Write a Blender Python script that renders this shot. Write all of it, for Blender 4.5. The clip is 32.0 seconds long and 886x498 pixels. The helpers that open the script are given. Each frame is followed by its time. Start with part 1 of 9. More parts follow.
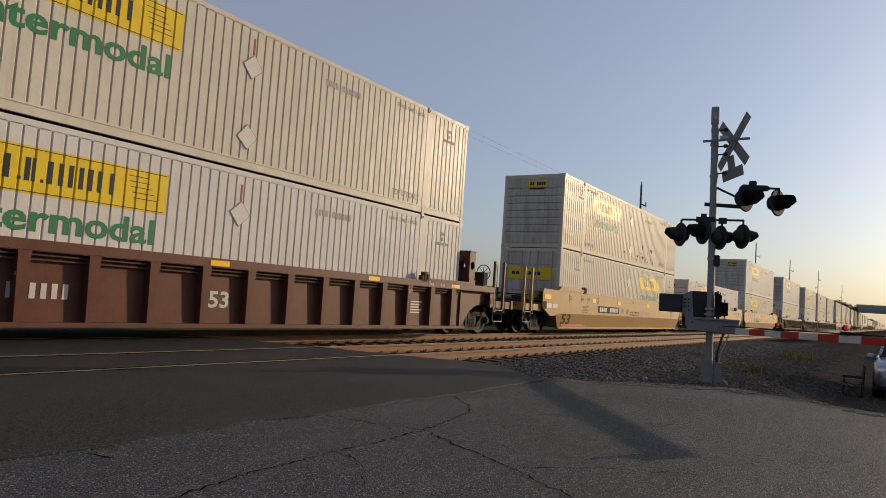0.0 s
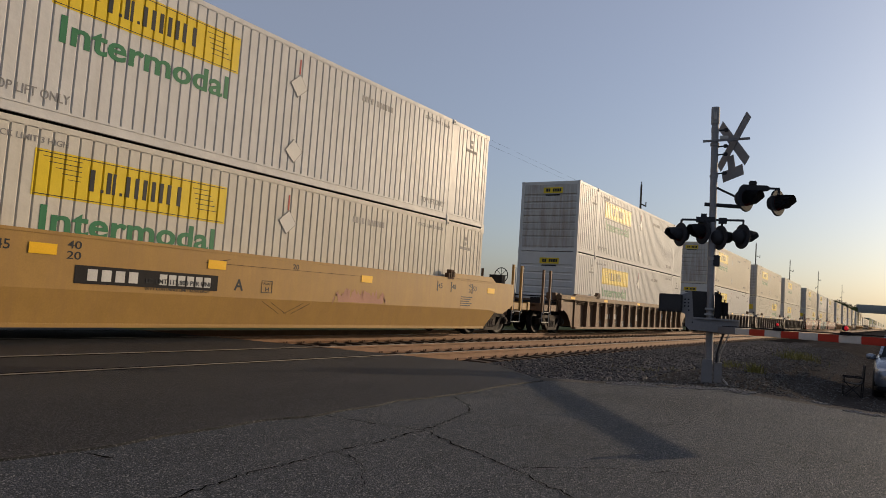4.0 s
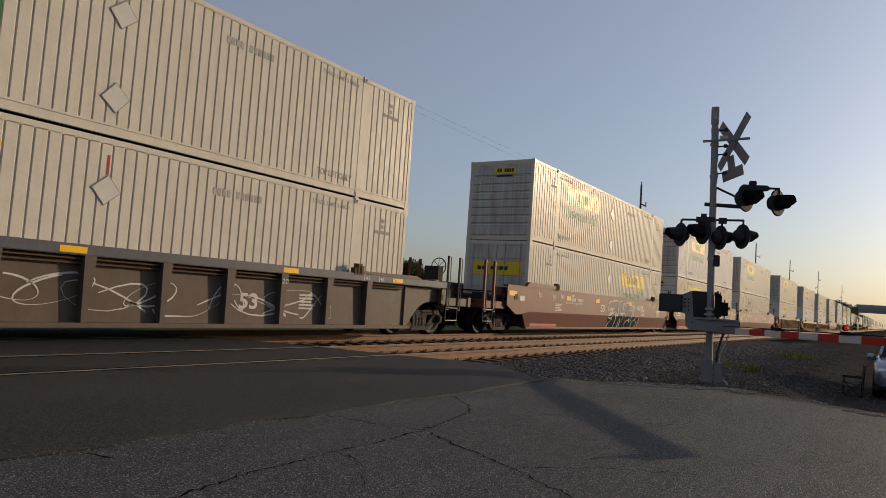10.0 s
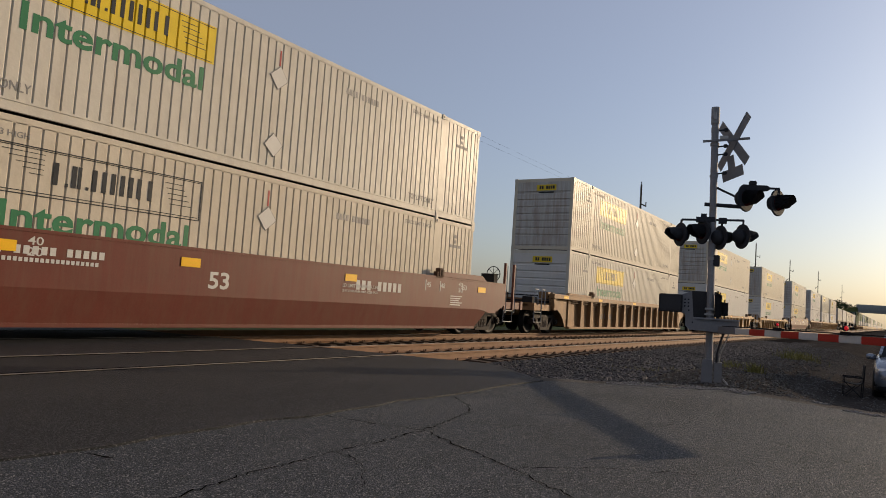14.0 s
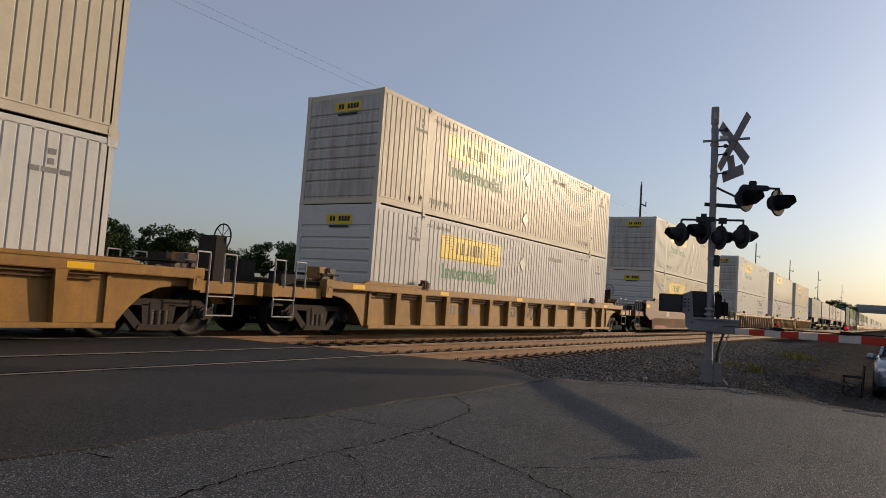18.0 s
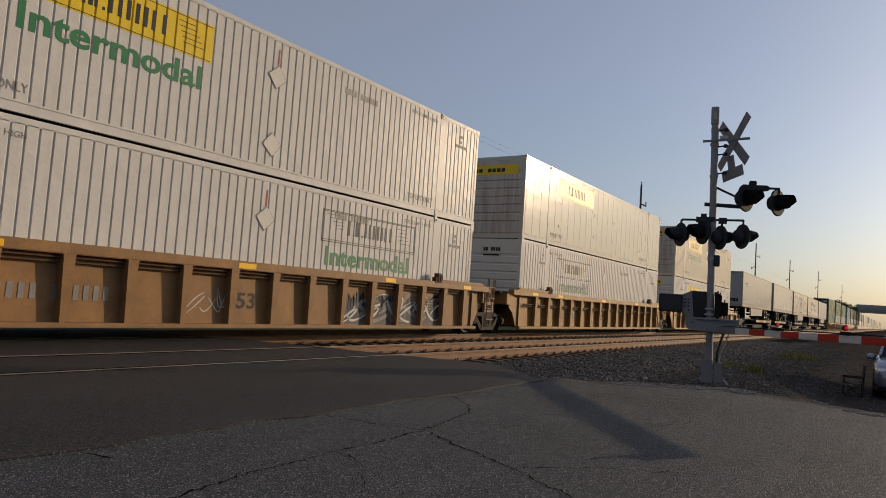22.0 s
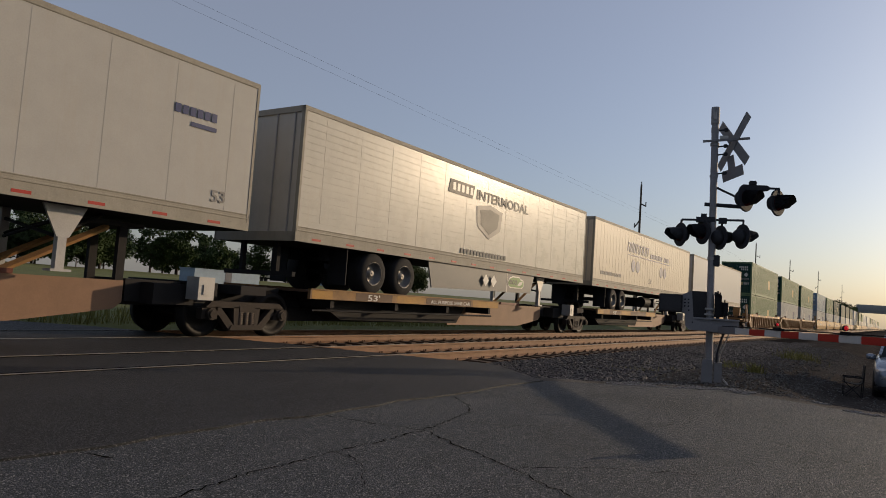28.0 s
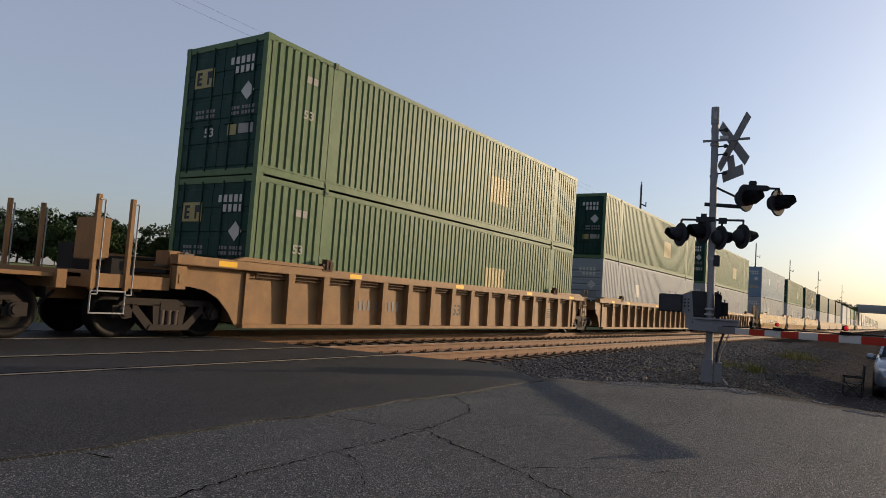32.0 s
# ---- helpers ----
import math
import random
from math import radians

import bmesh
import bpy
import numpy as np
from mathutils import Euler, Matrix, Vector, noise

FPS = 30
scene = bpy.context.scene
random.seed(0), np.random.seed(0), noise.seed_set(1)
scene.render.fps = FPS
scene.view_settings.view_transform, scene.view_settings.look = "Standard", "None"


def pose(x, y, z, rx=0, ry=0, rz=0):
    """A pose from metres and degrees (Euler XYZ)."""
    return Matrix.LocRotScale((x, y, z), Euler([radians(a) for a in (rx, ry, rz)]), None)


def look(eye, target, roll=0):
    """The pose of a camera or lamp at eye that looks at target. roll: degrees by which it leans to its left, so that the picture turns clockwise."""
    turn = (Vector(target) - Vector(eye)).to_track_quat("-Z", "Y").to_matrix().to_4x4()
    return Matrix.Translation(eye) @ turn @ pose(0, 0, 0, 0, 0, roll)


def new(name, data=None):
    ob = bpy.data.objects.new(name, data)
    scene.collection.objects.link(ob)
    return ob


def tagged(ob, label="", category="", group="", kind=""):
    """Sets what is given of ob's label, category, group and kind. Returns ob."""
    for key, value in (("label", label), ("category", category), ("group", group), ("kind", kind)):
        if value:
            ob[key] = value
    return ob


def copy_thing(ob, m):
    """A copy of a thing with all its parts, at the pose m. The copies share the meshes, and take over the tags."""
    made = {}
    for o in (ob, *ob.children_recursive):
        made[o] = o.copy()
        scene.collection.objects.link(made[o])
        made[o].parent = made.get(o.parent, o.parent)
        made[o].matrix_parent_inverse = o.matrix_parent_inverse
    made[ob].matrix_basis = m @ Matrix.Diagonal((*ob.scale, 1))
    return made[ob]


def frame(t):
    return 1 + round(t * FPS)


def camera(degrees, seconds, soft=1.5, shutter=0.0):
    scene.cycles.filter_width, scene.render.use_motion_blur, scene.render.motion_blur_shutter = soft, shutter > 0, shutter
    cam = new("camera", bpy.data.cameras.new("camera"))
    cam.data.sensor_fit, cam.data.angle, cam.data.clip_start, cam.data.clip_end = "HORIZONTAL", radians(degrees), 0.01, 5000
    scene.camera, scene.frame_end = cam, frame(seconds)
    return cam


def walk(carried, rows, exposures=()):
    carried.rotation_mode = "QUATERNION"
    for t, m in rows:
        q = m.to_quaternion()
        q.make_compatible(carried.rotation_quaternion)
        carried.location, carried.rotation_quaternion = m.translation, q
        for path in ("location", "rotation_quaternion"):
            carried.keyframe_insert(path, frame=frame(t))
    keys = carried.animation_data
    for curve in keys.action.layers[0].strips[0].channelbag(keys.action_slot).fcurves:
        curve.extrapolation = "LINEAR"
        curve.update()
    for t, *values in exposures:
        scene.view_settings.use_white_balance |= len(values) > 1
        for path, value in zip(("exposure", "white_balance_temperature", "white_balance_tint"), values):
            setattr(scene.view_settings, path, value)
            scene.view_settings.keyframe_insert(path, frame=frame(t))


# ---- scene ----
cam = camera(65.54, 32.0, soft=0.9)
walk(cam, [(0.0, look((0.0, -10.602, 1.06), (8.327, -5.106, 1.7705), 3.976)),
           (32.0, look((0.0, -10.602, 1.06), (8.327, -5.106, 1.7705), 3.976))],
     exposures=[(t, e, 6950, 8) for t, e in (
         (0.0, -0.17), (1.0, -0.12), (2.0, -0.2), (3.0, -0.24), (6.0, -0.2), (7.0, -0.08), (8.0, -0.14), (9.0, -0.17), (10.0, -0.3), (11.0, -0.02), (12.0, -0.24), (13.0, -0.2), (14.0, -0.14),
         (17.0, -0.06), (18.0, -0.12), (19.0, -0.1), (20.0, -0.13), (21.0, -0.18), (22.0, -0.34), (23.0, -0.3), (24.0, -0.25), (25.0, -0.2), (28.0, -0.28), (29.0, -0.26), (30.0, -0.12), (31.0, -0.09), (32.0, 0.1))])

# ---- light: low evening sun from the right, clear hazy sky ----
SUN_AZ, SUN_EL = 119.0, 12.3          # azimuth from +y towards +x
world = bpy.data.worlds.new("world")
scene.world = world
world.use_nodes = True
wn = world.node_tree.nodes
sky = wn.new("ShaderNodeTexSky")
sky.sky_type = "NISHITA"
sky.sun_disc = False
sky.sun_elevation = radians(SUN_EL)
sky.sun_rotation = radians(SUN_AZ)
sky.air_density, sky.dust_density, sky.ozone_density = 1.0, 2.5, 3.0
wn["Background"].inputs["Strength"].default_value = 0.15
haze = wn.new("ShaderNodeHueSaturation")
haze.inputs["Saturation"].default_value = 1.05
world.node_tree.links.new(sky.outputs["Color"], haze.inputs["Color"])
veil = wn.new("ShaderNodeMix")              # even summer haze over the whole sky
veil.data_type = "RGBA"
veil.inputs["Factor"].default_value = 0.32
veil.inputs["B"].default_value = (4.45, 4.25, 4.35, 1)
cool = wn.new("ShaderNodeMix")
cool.data_type, cool.blend_type = "RGBA", "MULTIPLY"
cool.inputs["Factor"].default_value = 1.0
cool.inputs["B"].default_value = (0.89, 0.97, 1.17, 1)
world.node_tree.links.new(haze.outputs["Color"], cool.inputs["A"])
world.node_tree.links.new(cool.outputs["Result"], veil.inputs["A"])
world.node_tree.links.new(veil.outputs["Result"], wn["Background"].inputs["Color"])
sun = new("sun", bpy.data.lights.new("sun", "SUN"))
sun.data.energy = 4.1
sun.data.angle = radians(0.6)
sun.data.color = (1.0, 0.775, 0.555)
_e, _a = radians(SUN_EL), radians(SUN_AZ)
SUN_DIR = Vector((math.sin(_a) * math.cos(_e), math.cos(_a) * math.cos(_e), math.sin(_e)))
sun.rotation_euler = SUN_DIR.to_track_quat("Z", "Y").to_euler()


# ---- materials ----
def paint(name, col, rough=0.55, metal=0.0, vary=0.18, scale=2.0, grain=40.0, bump=0.05, dirt=None, dirt_amt=0.35,
          streak=False, spec=0.18, rand=0.0, speck=0.6, wave=0.0):
    """A weathered surface: broad tone changes, fine grain, dirt patches or downward streaks, slight relief."""
    m = bpy.data.materials.new(name)
    m.use_nodes = True
    nt = m.node_tree
    n, l = nt.nodes, nt.links
    b = n["Principled BSDF"]
    b.inputs["Metallic"].default_value = metal
    b.inputs["Specular IOR Level"].default_value = spec
    tc = n.new("ShaderNodeTexCoord")
    big = n.new("ShaderNodeTexNoise")
    big.inputs["Scale"].default_value = scale
    big.inputs["Detail"].default_value = 6.0
    big.inputs["Roughness"].default_value = 0.65
    l.new(tc.outputs["Object"], big.inputs["Vector"])
    fine = n.new("ShaderNodeTexNoise")
    fine.inputs["Scale"].default_value = grain
    fine.inputs["Detail"].default_value = 3.0
    l.new(tc.outputs["Object"], fine.inputs["Vector"])
    r1 = n.new("ShaderNodeMapRange")
    r1.inputs["From Min"].default_value, r1.inputs["From Max"].default_value = 0.3, 0.7
    r1.inputs["To Min"].default_value, r1.inputs["To Max"].default_value = 1.0 - vary, 1.0 + vary * 0.5
    l.new(big.outputs["Fac"], r1.inputs["Value"])
    r2 = n.new("ShaderNodeMapRange")
    r2.inputs["From Min"].default_value, r2.inputs["From Max"].default_value = 0.25, 0.75
    r2.inputs["To Min"].default_value, r2.inputs["To Max"].default_value = 1.0 - vary * speck, 1.0 + vary * speck * 0.8
    l.new(fine.outputs["Fac"], r2.inputs["Value"])
    mul = n.new("ShaderNodeMath")
    mul.operation = "MULTIPLY"
    l.new(r1.outputs["Result"], mul.inputs[0])
    l.new(r2.outputs["Result"], mul.inputs[1])
    last = mul
    if rand:
        oi = n.new("ShaderNodeObjectInfo")
        r3 = n.new("ShaderNodeMapRange")
        r3.inputs["To Min"].default_value, r3.inputs["To Max"].default_value = 1.0 - rand, 1.0 + rand
        l.new(oi.outputs["Random"], r3.inputs["Value"])
        last = n.new("ShaderNodeMath")
        last.operation = "MULTIPLY"
        l.new(mul.outputs["Value"], last.inputs[0])
        l.new(r3.outputs["Result"], last.inputs[1])
    tint = n.new("ShaderNodeMix")
    tint.data_type, tint.blend_type = "RGBA", "MULTIPLY"
    tint.inputs["Factor"].default_value = 1.0
    tint.inputs["A"].default_value = (*col, 1)
    l.new(last.outputs["Value"], tint.inputs["B"])
    out = tint.outputs["Result"]
    if dirt:
        mp = n.new("ShaderNodeMapping")
        mp.inputs["Scale"].default_value = (3.5, 3.5, 0.35) if streak else (1, 1, 1)
        l.new(tc.outputs["Object"], mp.inputs["Vector"])
        dn = n.new("ShaderNodeTexNoise")
        dn.inputs["Scale"].default_value = 1.4
        dn.inputs["Detail"].default_value = 8.0
        dn.inputs["Roughness"].default_value = 0.7
        l.new(mp.outputs["Vector"], dn.inputs["Vector"])
        dr = n.new("ShaderNodeMapRange")
        dr.inputs["From Min"].default_value, dr.inputs["From Max"].default_value = (0.5 if dirt_amt < 0.44 else 0.42), 0.78
        dr.inputs["To Max"].default_value = dirt_amt
        l.new(dn.outputs["Fac"], dr.inputs["Value"])
        dm = n.new("ShaderNodeMix")
        dm.data_type = "RGBA"
        l.new(dr.outputs["Result"], dm.inputs["Factor"])
        l.new(out, dm.inputs["A"])
        dm.inputs["B"].default_value = (*dirt, 1)
        out = dm.outputs["Result"]
    l.new(out, b.inputs["Base Color"])
    rr = n.new("ShaderNodeMapRange")
    rr.inputs["To Min"].default_value, rr.inputs["To Max"].default_value = max(0.05, rough - 0.06), min(1.0, rough + 0.10)
    l.new(big.outputs["Fac"], rr.inputs["Value"])
    l.new(rr.outputs["Result"], b.inputs["Roughness"])
    if bump:
        bp = n.new("ShaderNodeBump")
        bp.inputs["Strength"].default_value = bump
        bp.inputs["Distance"].default_value = 0.02
        l.new(fine.outputs["Fac"], bp.inputs["Height"])
        l.new(bp.outputs["Normal"], b.inputs["Normal"])
        if wave:
            sheet = n.new("ShaderNodeTexNoise")
            sheet.inputs["Scale"].default_value, sheet.inputs["Detail"].default_value = 3.2, 3.0
            l.new(tc.outputs["Object"], sheet.inputs["Vector"])
            warp = n.new("ShaderNodeBump")
            warp.inputs["Strength"].default_value, warp.inputs["Distance"].default_value = wave, 0.05
            l.new(sheet.outputs["Fac"], warp.inputs["Height"])
            l.new(bp.outputs["Normal"], warp.inputs["Normal"])
            l.new(warp.outputs["Normal"], b.inputs["Normal"])
    return m


def glow(name, col, strength):
    m = bpy.data.materials.new(name)
    m.use_nodes = True
    b = m.node_tree.nodes["Principled BSDF"]
    b.inputs["Base Color"].default_value = (*col, 1)
    b.inputs["Emission Color"].default_value = (*col, 1)
    b.inputs["Emission Strength"].default_value = strength
    b.inputs["Roughness"].default_value = 0.6
    b.inputs["Specular IOR Level"].default_value = 0.1
    return m


def asphalt(name, col, pit, chip, rough):
    """Worn road surface: stone chips, dark pits between them, broad tyre-polished and dusty patches."""
    m = bpy.data.materials.new(name)
    m.use_nodes = True
    n, l = m.node_tree.nodes, m.node_tree.links
    b = n["Principled BSDF"]
    b.inputs["Specular IOR Level"].default_value = 0.3
    tc = n.new("ShaderNodeTexCoord")
    def noise_tex(scale, detail, lo, hi, stretch=None):
        t = n.new("ShaderNodeTexNoise")
        t.inputs["Scale"].default_value, t.inputs["Detail"].default_value = scale, detail
        t.inputs["Roughness"].default_value = 0.62
        if stretch:
            mp = n.new("ShaderNodeMapping")
            mp.inputs["Scale"].default_value = stretch
            l.new(tc.outputs["Object"], mp.inputs["Vector"])
            l.new(mp.outputs["Vector"], t.inputs["Vector"])
        else:
            l.new(tc.outputs["Object"], t.inputs["Vector"])
        r = n.new("ShaderNodeMapRange")
        r.inputs["From Min"].default_value, r.inputs["From Max"].default_value = lo, hi
        l.new(t.outputs["Fac"], r.inputs["Value"])
        return t, r.outputs["Result"]
    def blend(fac, a, col_b, amount=1.0):
        x = n.new("ShaderNodeMix")
        x.data_type = "RGBA"
        if amount < 1.0:
            k = n.new("ShaderNodeMath")
            k.operation = "MULTIPLY"
            k.inputs[1].default_value = amount
            l.new(fac, k.inputs[0])
            fac = k.outputs["Value"]
        l.new(fac, x.inputs["Factor"])
        if isinstance(a, tuple):
            x.inputs["A"].default_value = (*a, 1)
        else:
            l.new(a, x.inputs["A"])
        x.inputs["B"].default_value = (*col_b, 1)
        return x.outputs["Result"]
    broad_t, broad = noise_tex(0.45, 5.0, 0.42, 0.66)
    out = blend(broad, col, tuple(c * 0.72 for c in col))
    _, dust = noise_tex(0.8, 6.0, 0.48, 0.70, (0.3, 2.2, 1.0))
    out = blend(dust, out, tuple(0.6 * c + 0.4 * d for c, d in zip(col, chip)), 0.4)
    _, mottle = noise_tex(9.0, 6.0, 0.47, 0.60)
    out = blend(mottle, out, tuple(0.5 * (c + d) for c, d in zip(col, pit)), 0.6)
    _, clots = noise_tex(34.0, 3.0, 0.52, 0.60)
    out = blend(clots, out, pit, 0.6)
    grain_t, pits = noise_tex(95.0, 2.0, 0.54, 0.46)
    out = blend(pits, out, pit, 0.95)
    _, dots = noise_tex(60.0, 1.0, 0.62, 0.68)
    out = blend(dots, out, chip, 0.7)
    chips_t = n.new("ShaderNodeTexVoronoi")
    chips_t.inputs["Scale"].default_value = 95.0
    l.new(tc.outputs["Object"], chips_t.inputs["Vector"])
    sep = n.new("ShaderNodeSeparateColor")
    l.new(chips_t.outputs["Color"], sep.inputs["Color"])
    pick = n.new("ShaderNodeMapRange")
    pick.inputs["From Min"].default_value, pick.inputs["From Max"].default_value = 0.72, 0.86
    l.new(sep.outputs["Red"], pick.inputs["Value"])
    near = n.new("ShaderNodeMapRange")
    near.inputs["From Min"].default_value, near.inputs["From Max"].default_value = 0.45, 0.25
    l.new(chips_t.outputs["Distance"], near.inputs["Value"])
    both = n.new("ShaderNodeMath")
    both.operation = "MULTIPLY"
    l.new(pick.outputs["Result"], both.inputs[0])
    l.new(near.outputs["Result"], both.inputs[1])
    out = blend(both.outputs["Value"], out, chip, 0.8)
    l.new(out, b.inputs["Base Color"])
    rr = n.new("ShaderNodeMapRange")
    rr.inputs["To Min"].default_value, rr.inputs["To Max"].default_value = rough - 0.05, rough + 0.2
    l.new(broad_t.outputs["Fac"], rr.inputs["Value"])
    l.new(rr.outputs["Result"], b.inputs["Roughness"])
    bp = n.new("ShaderNodeBump")
    bp.inputs["Strength"].default_value, bp.inputs["Distance"].default_value = 0.9, 0.012
    l.new(grain_t.outputs["Fac"], bp.inputs["Height"])
    l.new(bp.outputs["Normal"], b.inputs["Normal"])
    return m


